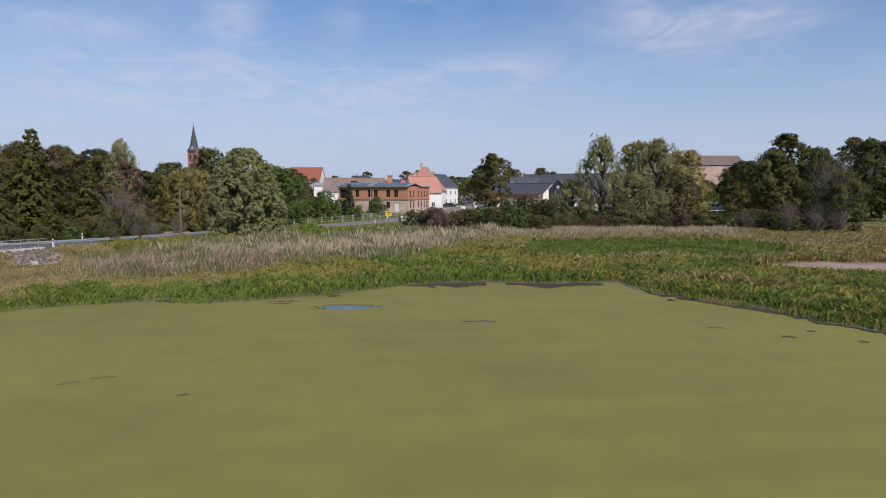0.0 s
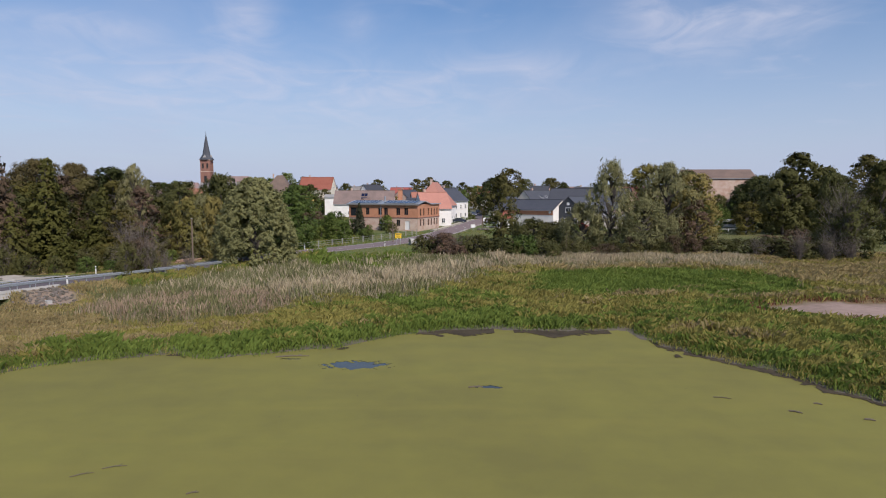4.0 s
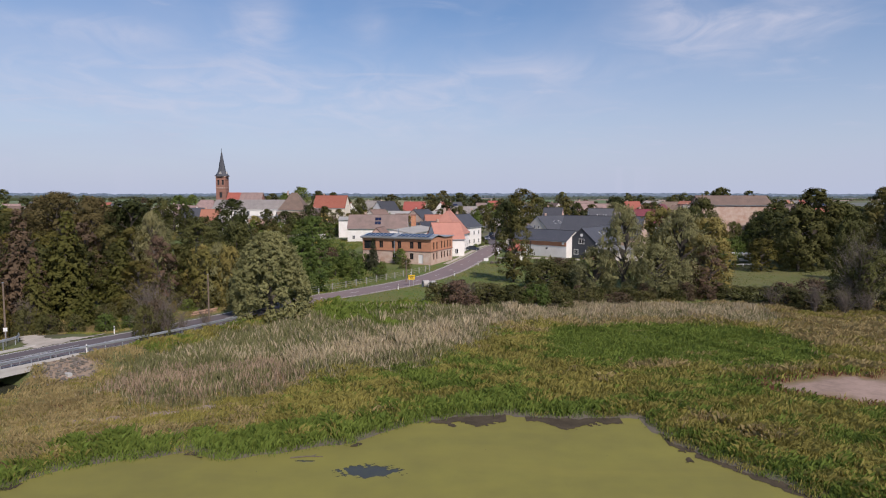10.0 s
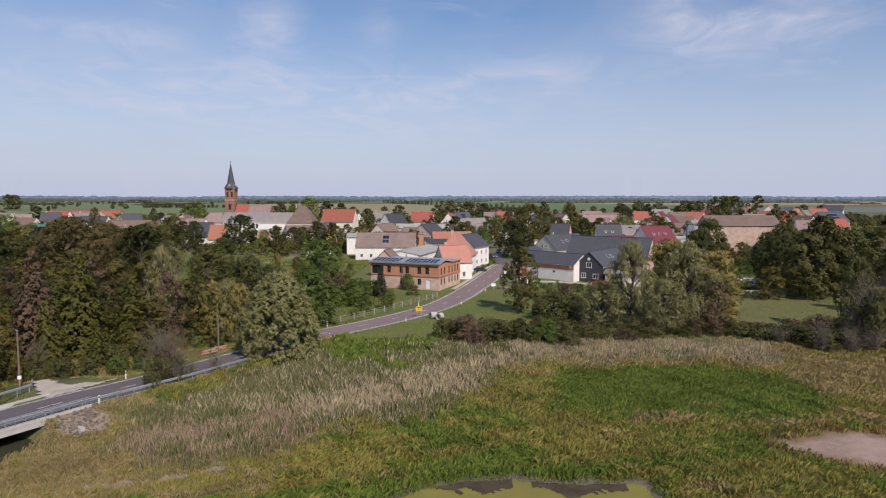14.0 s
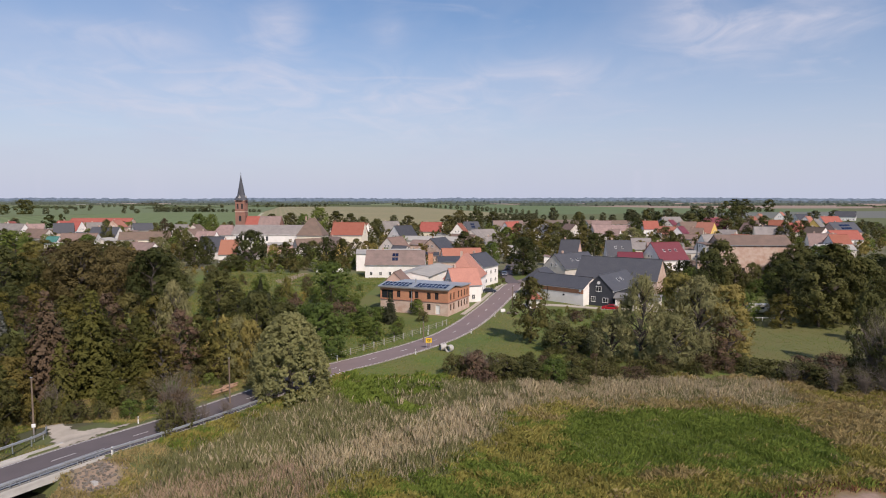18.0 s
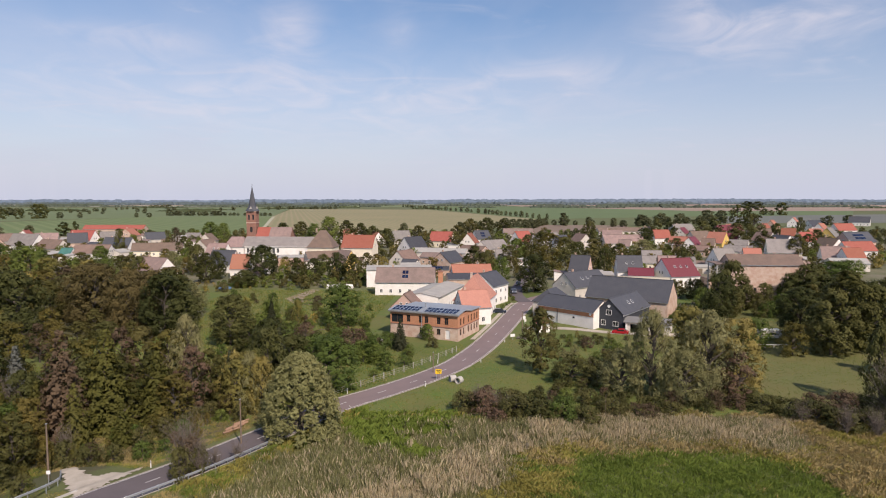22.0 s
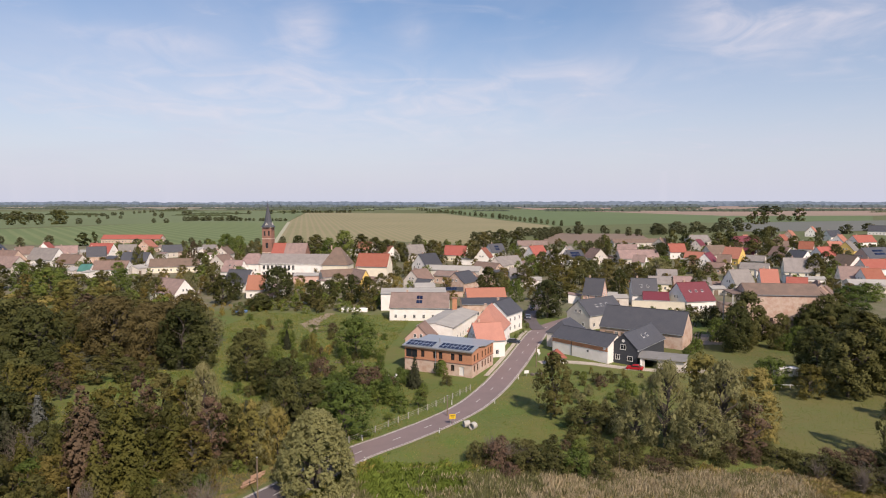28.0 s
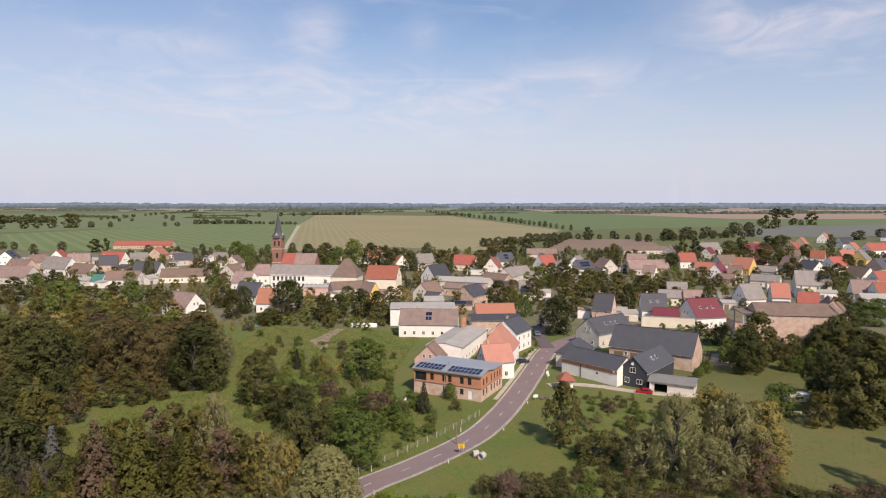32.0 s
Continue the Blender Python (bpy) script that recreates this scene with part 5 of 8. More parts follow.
house(127.6, 399.9, -23, 7.5, 9.8, 3.7, 8.4, "plaster_cream", "tile_brown", "cream cottage with a brown roof")
house(28.1, 408.5, -42, 10.0, 9.8, 3.9, 9.0, "plaster_white", "tile_grey", "white house with a grey roof")
house(80.0, 406.3, -24, 7.5, 8.5, 3.4, 7.2, "plaster_white", "tile_pink", "small white house with a faded roof")
house(192.6, 391.5, -69, 13.0, 11.0, 4.1, 9.6, "plaster_white", "tile_brown", "white house with a brown roof")
house(168.1, 321.0, 7, 9.2, 11.0, 4.1, 9.6, "plaster_white", "tile_red", "white house with a red roof")
house(-170.5, 374.9, 82, 13.0, 9.8, 3.9, 8.4, "plaster_grey", "tile_brown", "grey house with a brown roof")
house(161.6, 311.7, -6, 15.9, 9.0, 3.5, 5.4, "plaster_grey", "flat_roof", "low outbuilding with a pale roof", chimney=0)

# ---- the brick house with the solar roof ----
def solar_array(root, x0, y0, z0, cols, rows_, tilt, w=1.0, h=1.6, gap=0.08):
    me = bpy.data.meshes.new("solar_panel")
    bm = boxes((0, 0, 0, w, h, 0.05))
    bm.to_mesh(me)
    bm.free()
    me.materials.append(M["solar"])
    me2 = bpy.data.meshes.new("panel_frame")
    bm = boxes((-0.02, -0.02, -0.02, w + 0.02, 0.03, 0.065), (-0.02, h - 0.03, -0.02, w + 0.02, h + 0.02, 0.065), (-0.02, 0, -0.02, 0.03, h, 0.065), (w - 0.03, 0, -0.02, w + 0.02, h, 0.065))
    bm.to_mesh(me2)
    bm.free()
    me2.materials.append(M["zinc"])
    for i in range(cols):
        for j in range(rows_):
            m = pose(x0, y0, z0, tilt) @ pose(i * (w + gap), j * (h + gap), 0.08)
            p = part("solar_panel", me, None, root, m=m)
            part("panel_frame", me2, None, p)


def wall_box(root, name, x0, y0, z0, x1, y1, z1, material, label="", holes=(), t=0.35):
    """Four walls with thickness round a plan; holes: (side, u0, v0, u1, v1) cut through, side 's' or 'e', u along it from the first corner."""
    for side, a, b in (("s", (x0, y0), (x1, y0)), ("e", (x1, y0), (x1, y1)), ("n", (x1, y1), (x0, y1)), ("w", (x0, y1), (x0, y0))):
        d = Vector((b[0] - a[0], b[1] - a[1], 0))
        ln = d.length
        d.normalize()
        inn = Vector((-d.y, d.x, 0))
        hs = sorted(h[1:] for h in holes if h[0] == side)
        us = sorted({0.0, ln, *[h[0] for h in hs], *[h[2] for h in hs]})
        bm = bmesh.new()
        start = 0.0 if side in "sn" else t
        for u0, u1 in zip(us[:-1], us[1:]):
            cuts = sorted((h[1], h[3]) for h in hs if h[0] <= u0 + 1e-6 and h[2] >= u1 - 1e-6)
            v = z0
            spans = []
            for c0, c1 in cuts:
                spans.append((v, c0))
                v = c1
            spans.append((v, z1))
            for v0, v1 in spans:
                if v1 - v0 < 0.01:
                    continue
                s0, s1 = max(u0, start), min(u1, ln - start)
                if s1 <= s0:
                    continue
                m = Matrix(((d.x, inn.x, 0, a[0]), (d.y, inn.y, 0, a[1]), (0, 0, 1, 0), (0, 0, 0, 1)))
                box(bm, s0, 0, v0, s1, t, v1, m)
        bmesh.ops.remove_doubles(bm, verts=bm.verts[:], dist=0.001)
        part(name, bm, M[material], root, label)


bh = thing("brick_house", pose(-14.8, 165.2, 3.05, 0, 0, -20), "orange brick house with flat solar roof beside the road", "house")
up = [("s", u, 3.55, u + 1.05, 5.25) for u in (4.6, 8.0, 9.6, 12.9, 15.0)] + [("s", 0.3, 3.2, 3.6, 5.3)]
up += [("e", u, 3.4, u + 0.95, 5.1) for u in (1.2, 3.2, 6.2, 8.2, 10.2, 12.0)]
lo = [("s", u, 0.9, u + 1.0, 2.4) for u in (8.2, 12.9)] + [("s", 15.2, 0.0, 16.4, 2.2)]
lo += [("e", u, 0.9, u + 0.95, 2.5) for u in (1.2, 3.2, 6.2, 8.2, 10.2, 12.0)]
wall_box(bh, "wall_lower", -9.3, -6.7, -1.2, 9.3, 7.3, 2.9, "brick_old", "patchy weathered brick and old plaster", lo)
wall_box(bh, "wall_upper", -9.32, -6.72, 2.9, 9.32, 7.32, 6.15, "brick", "fresh orange brick upper storey", up)
part("string_course", boxes((-9.4, -6.84, 2.84, 9.42, -6.725, 3.0), (9.325, -6.8, 2.84, 9.45, 7.3, 3.0)), M["brick_dark"], bh)
for side, u0, v0, u1, v1 in up + lo:
    w_, h_ = u1 - u0, v1 - v0
    m = pose(-9.3 + (u0 + u1) / 2, -6.5, v0) if side == "s" else pose(9.1, -6.7 + (u0 + u1) / 2, v0, 0, 0, 90)
    if h_ < 2.1 or v0 > 1:
        add_window(bh, m, w_, h_, "frame_brown")
    else:
        part("door", boxes((-w_ / 2, -0.06, 0, w_ / 2, 0, h_)), M["frame_white"], bh, "pale wooden door", m=m)
part("floor_slab", boxes((-8.9, -6.3, 2.75, 8.9, 6.9, 2.9)), M["concrete"], bh)
v, f = gable_roof(18.9, 7.2, 6.15, 6.75, over=0.55, thick=0.2)
part("front_roof", mesh_of("front_roof", [(x, y - 3.1, z) for x, y, z in v], f, M["zinc"]), None, bh, "grey sheet roof of low pitch")
part("rear_roof", boxes((-9.5, 0.75, 6.0, 9.7, 7.6, 6.22)), M["zinc"], bh, "flat grey rear roof")
part("fascia", boxes((-9.7, -7.28, 5.9, 9.7, -7.2, 6.2)), M["sheet_grey"], bh, "grey eaves board")
part("stovepipe", boxes((-1.1, -3.6, 6.6, -0.8, -3.3, 8.0)), M["zinc"], bh)
tl = math.degrees(math.atan(0.6 / 3.6))
solar_array(bh, -8.9, -6.95, 6.33, 7, 2, tl)
solar_array(bh, 0.2, -6.95, 6.33, 8, 2, tl)
part("downpipe", boxes((-0.55, -6.86, 0, -0.43, -6.74, 6.0)), M["zinc"], bh)

# ---- neighbours along the road ----
house(-5.7, 179.6, 22, 8.2, 7.6, 5.0, 9.0, "plaster_white", "tile_salmon", "off-white house with a salmon tiled roof beside the road", rows=1, base=2.9)
house(-5.2, 191.6, 80, 15.5, 9.4, 5.6, 11.9, "plaster_white", "tile_salmon", "steep salmon-tiled hipped roof over an off-white wing", rows=1, base=3.0, gable_win=False, hip=4.6)
house(-1.6, 213.0, 64, 11.2, 9.0, 6.3, 10.0, "plaster_white", "tile_dark", "white gabled house with a dark grey roof by the street", rows=2, base=3.25)
house(-24.6, 185.2, 82, 7.5, 7.6, 3.7, 7.4, "plaster_pink", "tile_brown", "small pinkish gabled house with a brown tiled roof", rows=1, base=2.9, chimney=0)
house(-18.4, 205.0, 78, 29, 11, 5.2, 6.2, "plaster_white", "flat_roof", "long white workshop with a pale low-pitched roof", rows=1, chimney=0, base=3.1, gable_win=False)
house(-31.3, 231.6, 3, 20.8, 11.5, 4.7, 9.1, "plaster_white", "tile_pink", "long white house with a faded pinkish tiled roof", rows=1, base=3.4, solar=2)
house(-37.0, 253.5, 9, 25, 15, 6.6, 7.5, "plaster_white", "flat_roof", "broad white storehouse with a pale flat roof", rows=0, chimney=0, base=3.6)
house(-8.0, 238.5, 10, 18, 10, 5.0, 6.4, "brick_old", "tile_dark", "low brick building with a dark green-grey roof", rows=1, chimney=0, base=3.5)
house(-8.6, 250.0, 12, 15, 8, 5.4, 8.4, "plaster_pink", "tile_orange", "pinkish house with an orange and brown tiled roof", rows=1, chimney=0, base=3.6)
house(-20.8, 297.0, 62, 13, 10, 4.8, 9.0, "brick_old", "tile_dark", "red brick gabled house with a dark roof", rows=1, base=4.1)
house(-25.5, 283.0, 5, 12, 5, 2.6, 3.6, "brick_old", "tile_dark", "low porch roof carrying solar panels", rows=0, chimney=0, base=4.0, solar=6, name="shed", category="shed")
chim = thing("factory_chimney", pose(-17.6, 217, 3.3), "square brick chimney stack above the workshop", "chimney")
part("shaft", boxes((-0.75, -0.75, -0.3, 0.75, 0.75, 9.5)), M["brick"], chim)
part("crown", boxes((-0.9, -0.9, 9.5, 0.9, 0.9, 9.9)), M["brick_dark"], chim)

# ---- the farmyard on the other side of the street ----
kh = house(35.6, 180.9, 57, 19.0, 7.8, 4.4, 8.0, "clad_black", "tile_dark", "black-clad gabled house with white windows", rows=0, chimney=0, base=2.85, gable_win=False, skylights=2)
for u, v_, w_, h_ in ((-1.5, 1.1, 1.2, 1.35), (1.9, 1.1, 1.5, 1.25), (0.0, 3.9, 1.5, 1.35)):
    add_window(kh, pose(-9.5, -u, v_, 0, 0, -90), w_, h_)
bm = bmesh.new()
tube(bm, (0, 0, 0), (0, 0, 0.08), 0.42, 0.42, 14)
part("round_window", bm, M["frame_white"], kh, "small round white window", m=pose(-9.52, 0, 6.2) @ pose(0, 0, 0, 0, -90))
part("verge_board", boxes((-9.72, -4.25, 3.95, -9.64, -4.0, 4.25)), M["frame_white"], kh)
st = house(22.5, 181.8, -43, 18.4, 8.4, 4.6, 7.1, "plaster_white", "tile_dark", "low stable with a whitish concrete wall and dark roof", rows=0, chimney=0, base=2.85, name="stable", category="stable", gable_win=False)
part("brick_band", boxes((-9.22, -4.26, 3.2, 9.22, -4.2, 4.3)), M["brick"], st, "red brick course under the eaves")
part("downpipe", boxes((-2.6, -4.34, 0, -2.48, -4.24, 4.4)), M["sign_black"], st)
bm = boxes((-0.3, -0.05, 0, 0.3, 0, 0.45))
part("stable_window", bm, M["glass"], st, m=pose(2.9, -4.21, 2.2))
bm = bmesh.new()
tube(bm, (0, 0, 0), (0, -0.12, 0.03), 0.42, 0.30, 12)
part("satellite_dish", bm, M["frame_white"], st, "white satellite dish", m=pose(8.3, -4.4, 4.0))
house(17.4, 194.4, 62, 11.5, 7.0, 4.6, 7.7, "plaster_grey", "tile_dark", "stable wing with a dark hipped roof along the street", rows=0, chimney=0, base=2.95, name="stable", category="stable", hip=3.0)
br = house(41.8, 200.7, -28, 24.5, 11.5, 4.5, 10.0, "brick_old", "tile_dark", "long brick barn with a large dark roof", rows=0, chimney=0, base=3.15, name="barn", category="barn", gable_win=False)
for u in (-9.3, -4.4):
    part("barn_door", boxes((u - 1.3, -5.83, 0, u + 1.3, -5.76, 3.1)), M["wood_old"], br, "dark weathered barn door")
add_window(br, pose(-7.0, -5.75, 2.2), 0.9, 1.0)
house(30.0, 224.6, 42, 17.5, 10, 4.9, 9.2, "plaster_grey", "tile_dark", "light grey gabled house with a blue-black roof", rows=1, base=3.3, skylights=3)
ga = thing("garage", pose(40.2, 171.2, 2.85, 0, 0, -20), "grey garage with an open dark door", "garage")
wall_box(ga, "wall", -5.2, -3.6, -0.5, 5.6, 4.0, 2.7, "plaster_grey", "", [("s", 1.2, 0.0, 4.4, 2.2)])
v, f = gable_roof(11.4, 8.2, 2.7, 3.5, over=0.3)
part("roof", mesh_of("roof", [(x + 0.2, y + 0.2, z) for x, y, z in v], f, M["sheet_grey"]), None, ga, "grey sheet roof")
part("gatepost", boxes((-5.1, -3.9, 0, -4.7, -3.61, 2.5)), M["plaster_white"], ga)
hut = thing("transformer_hut", pose(13.0, 169.3, 2.8, 0, 0, 8), "small white hut with a red pyramid roof", "hut")
part("wall", boxes((-1.5, -1.5, -0.4, 1.5, 1.5, 2.7)), M["plaster_white"], hut)
part("roof", mesh_of("roof", [(-2.2, -2.2, 2.55), (2.2, -2.2, 2.55), (2.2, 2.2, 2.55), (-2.2, 2.2, 2.55), (0, 0, 4.7), (-2.2, -2.2, 2.7), (2.2, -2.2, 2.7), (2.2, 2.2, 2.7), (-2.2, 2.2, 2.7)],
                    [(5, 6, 4), (6, 7, 4), (7, 8, 4), (8, 5, 4), (3, 2, 1, 0), (0, 1, 6, 5), (1, 2, 7, 6), (2, 3, 8, 7), (3, 0, 5, 8)], M["tile_red"]), None, hut)
part("door", boxes((-0.5, -1.54, 0, 0.5, -1.5, 2.0)), M["frame_brown"], hut)
# beige yard wall with the wine-red roof behind it
house(57.6, 260.0, -10, 9.5, 9, 3.8, 6.2, "plaster_cream", "tile_maroon", "cream house with a wine-red roof behind a yard wall", rows=0, chimney=0, base=3.8)
yw = thing("yard_wall", pose(57.0, 252.6, 3.6, 0, 0, -10), "tall smooth cream yard wall", "wall")
part("wall", boxes((-9.6, -0.2, -0.4, 9.6, 0.2, 3.9)), M["plaster_cream"], yw)
part("coping", boxes((-9.7, -0.27, 3.9, 9.7, 0.27, 4.02)), M["concrete"], yw)
bb = house(85.5, 215.5, -2, 22, 11, 13.3, 16.0, "brick_old", "tile_brown", "tall old brick storehouse with a shallow brown roof", rows=0, chimney=0, base=3.3, name="barn", category="barn", gable_win=False)
part("barn_door", boxes((-3.0, -5.58, 0, -0.4, -5.51, 3.6)), M["wood_old"], bb, "dark barn door")
for u in (-7.5, -3.5, 3.5, 7.5):
    for v_ in (5.0,):
        add_window(bb, pose(u, -5.5, v_), 0.9, 1.1, "frame_brown")
for name_, b_ in (("lean_to_post", (-15.1, -5.0, 0, -14.75, -4.7, 13.2)), ("lean_to_post", (-15.1, 4.5, 0, -14.75, 4.8, 13.2)), ("lean_to_post", (-13.2, -4.99, 8.0, -12.95, -4.81, 12.9)),
                  ("lean_to_beam", (-14.75, -4.98, 12.9, -11.1, -4.75, 13.2)), ("lean_to_beam", (-14.75, -5.0, 10.4, -11.1, -4.8, 10.65))):
    part(name_, boxes(b_), M["concrete"], bb, "pale timber of the open bay")
part("lean_to_roof", boxes((-15.4, -5.3, 13.2, -10.9, 5.1, 13.4)), M["tile_brown"], bb)

# ---- church and the long white building in front of it ----
ch = thing("church", pose(-138.4, 366, 4.8, 0, 0, 0), "brick village church with a slate spire", "church")
tw = [("s", 0.9, 20.5, 2.0, 23.3), ("s", 3.4, 20.5, 4.5, 23.3), ("s", 1.9, 13.4, 3.5, 16.4), ("s", 2.2, 7.0, 3.2, 9.2), ("e", 0.9, 20.5, 2.0, 23.3), ("e", 3.4, 20.5, 4.5, 23.3), ("e", 1.9, 13.4, 3.5, 16.4)]
wall_box(ch, "tower_wall", -2.7, -2.7, -0.5, 2.7, 2.7, 25.4, "brick_dark", "dark red brick tower", tw, 0.7)
for z_ in (10.6, 18.6, 25.0):
    part("cornice", boxes((-2.88, -2.88, z_, 2.88, 2.88, z_ + 0.45)), M["brick_old"], ch)
for side, u0, v0, u1, v1 in tw:
    c_ = -2.7 + (u0 + u1) / 2
    part("louvre", boxes((-(u1 - u0) / 2, -0.05, 0, (u1 - u0) / 2, 0.05, v1 - v0)), M["sign_black"], ch,
         m=pose(c_, -2.25, v0) if side == "s" else pose(2.25, c_, v0, 0, 0, 90))
bm = bmesh.new()
rings = []
for z_, r_ in ((25.4, 4.1), (27.2, 2.8), (28.4, 2.1), (39.6, 0.10)):
    rings.append([bm.verts.new((r_ * math.cos(math.pi * (i + 0.5) / 4), r_ * math.sin(math.pi * (i + 0.5) / 4), z_)) for i in range(8)])
for a, b in zip(rings[:-1], rings[1:]):
    for i in range(8):
        bm.faces.new((a[i], a[(i + 1) % 8], b[(i + 1) % 8], b[i]))
part("spire", bm, M["slate"], ch, "pointed blue-black slate spire")
part("finial", boxes((-0.06, -0.06, 39.4, 0.06, 0.06, 41.0), (-0.4, -0.04, 40.3, 0.4, 0.04, 40.4)), M["sign_black"], ch)
for sx in (-1, 1):
    part("spire_gable", mesh_of("spire_gable", [(-1.5, -2.95, 25.86), (1.5, -2.95, 25.86), (0, -2.95, 28.0), (0, -1.6, 28.0)], [(0, 1, 2), (1, 3, 2), (0, 2, 3)], M["flat_roof"]), None, ch, m=pose(0, 0, 0, 0, 0, 0 if sx < 0 else 90))
wall_box(ch, "nave_wall", 2.7, -5.2, -0.5, 23.0, 5.2, 10.2, "brick_dark", "", [("s", 2.5 + 4.2 * i, 3.0, 4.2 + 4.2 * i, 8.0) for i in range(4)], 0.6)
for i in range(4):
    part("nave_window", boxes((3.3 + 2.5 + 4.2 * i, -4.9, 3.0, 3.3 + 4.2 + 4.2 * i, -4.85, 8.0)), M["glass"], ch)
for a, b, mt, lb in ((3.3, 10.8, "tile_red", "newly tiled red part of the roof"), (10.8, 23.4, "tile_pink", "old grey part of the roof")):
    v, f = gable_roof(b - a, 10.4, 10.2, 16.0, over=0.0, thick=0.3)
    part("nave_roof", mesh_of("nave_roof", [(x + (a + b) / 2, y * 1.04, z) for x, y, z in v], f, M[mt]), None, ch, lb)
part("nave_gable", mesh_of("nave_gable", [(23.0, -5.2, 10.2), (23.0, 5.2, 10.2), (23.0, 0, 16.0), (22.4, -5.2, 10.2), (22.4, 5.2, 10.2), (22.4, 0, 16.0)], [(0, 1, 2), (5, 4, 3), (0, 2, 5, 3), (1, 4, 5, 2)], M["brick_dark"]), None, ch)

sc = thing("school", pose(-113.0, 338.5, 4.5, 0, 0, -1), "long whitewashed two-storey building with a grey roof", "building")
wins = [("s", 1.2 + 2.3 * i, 4.6, 2.6 + 2.3 * i, 7.0) for i in range(8)] + [("s", 1.2 + 2.3 * i, 1.0, 2.6 + 2.3 * i, 3.3) for i in range(14)]
wall_box(sc, "wall", -17.5, -6.0, -0.5, 17.5, 6.0, 7.9, "plaster_white", "", wins)
for side, u0, v0, u1, v1 in wins:
    add_window(sc, pose(-17.5 + (u0 + u1) / 2, -5.8, v0), u1 - u0, v1 - v0)
v, f = gable_roof(37, 12, 7.9, 12.6)
part("roof", mesh_of("roof", v, f, M["tile_grey"]), None, sc, "long weathered grey tiled roof")
part("gable_wall", mesh_of("gable_wall", [(sx * 17.4, sy * 6, 7.9) for sx in (-1, 1) for sy in (-1, 1)] + [(-17.4, 0, 12.5), (17.4, 0, 12.5)], [(0, 4, 1), (2, 3, 5)], M["plaster_white"]), None, sc)
part("parapet", boxes((-17.6, -6.35, 7.5, 17.6, -6.02, 7.9)), M["plaster_white"], sc)
house(-136.5, 339.0, -1, 11, 12, 7.6, 12.5, "plaster_white", "tile_pink", "white wing with a pinkish hipped roof", rows=2, base=4.5, chimney=0, hip=2.5)
house(-89.8, 338.0, 0, 13.5, 13, 7.8, 16.2, "plaster_cream", "tile_brown", "cream house with a steep hipped brown roof", rows=2, base=4.5, chimney=1, hip=5.5)
house(-98.0, 318.0, 8, 17, 8, 4.2, 5.0, "plaster_pink", "flat_roof", "ruined pinkish outbuilding with a flat roof", rows=1, base=4.2, chimney=0)

# ---- outbuildings, garages and yard walls between the houses ----
def shed(x, y, az, length, width, eave, rise, wall, roof, label):
    z = gz(x, y)
    FOOT.append((x, y, math.hypot(length, width) / 2))
    root = thing("shed", pose(x, y, z, 0, 0, az), label, "shed", "village outbuildings")
    hl, hw = length / 2, width / 2
    v = [(sx * hl, sy * hw, h) for h in (-0.6, eave) for sx, sy in ((-1, -1), (1, -1), (1, 1), (-1, 1))]
    v[6], v[7] = (hl, hw, eave + rise), (-hl, hw, eave + rise)
    part("wall", mesh_of("wall", v, [(0, 1, 5, 4), (1, 2, 6, 5), (2, 3, 7, 6), (3, 0, 4, 7)], M[wall]), None, root)
    o = 0.3
    k = rise / width
    r = [(sx * (hl + o), sy * (hw + o), eave + (rise + o * k if sy > 0 else -o * k) + t) for t in (0.14, 0.0) for sx, sy in ((-1, -1), (1, -1), (1, 1), (-1, 1))]
    part("roof", mesh_of("roof", r, [(0, 1, 2, 3), (7, 6, 5, 4), (0, 4, 5, 1), (1, 5, 6, 2), (2, 6, 7, 3), (3, 7, 4, 0)], M[roof]), None, root)
    part("door", boxes((-hl + 0.6, -hw - 0.05, 0, -hl + 2.4, -hw, min(2.2, eave - 0.2))), M["wood_old"], root, "weathered wooden door")
    if length > 6:
        add_window(root, pose(hl - 1.6, -hw, 1.0), 0.9, 0.9)


shed_rng = random.Random(77)
SHED_LOOK = (("plaster_white", "tile_pink", "whitewashed shed with a worn pinkish roof"), ("plaster_grey", "flat_roof", "grey shed with a pale flat roof"),
             ("brick_old", "tile_brown", "brick outbuilding with a brown tiled roof"), ("plaster_white", "flat_roof", "white garage with a flat grey roof"),
             ("wood_old", "tile_dark", "dark wooden shed with a black roof"), ("plaster_cream", "tile_red", "cream outbuilding with a red roof"))
built = 0
for hx, hy, hr in list(FOOT):
    if not 228 < hy < 520 or built > 85:
        continue
    for _ in range(2):
        an = shed_rng.uniform(0, 6.28)
        ln, wd = shed_rng.uniform(5, 11), shed_rng.uniform(4, 5.5)
        rr_ = math.hypot(ln, wd) / 2
        d_ = hr + rr_ * 0.8
        sx_, sy_ = hx + math.cos(an) * d_, hy + math.sin(an) * d_
        if near_road(sx_, sy_, 8) or any(math.hypot(sx_ - a, sy_ - b) < (r + rr_) * 0.78 for a, b, r in FOOT):
            continue
        look_ = shed_rng.choices(SHED_LOOK, (3, 3, 2, 3, 1, 1))[0]
        shed(sx_, sy_, shed_rng.choice((0, 90)) + shed_rng.uniform(-14, 14), ln, wd, shed_rng.uniform(2.4, 3.4), shed_rng.uniform(0.5, 1.6), *look_)
        built += 1

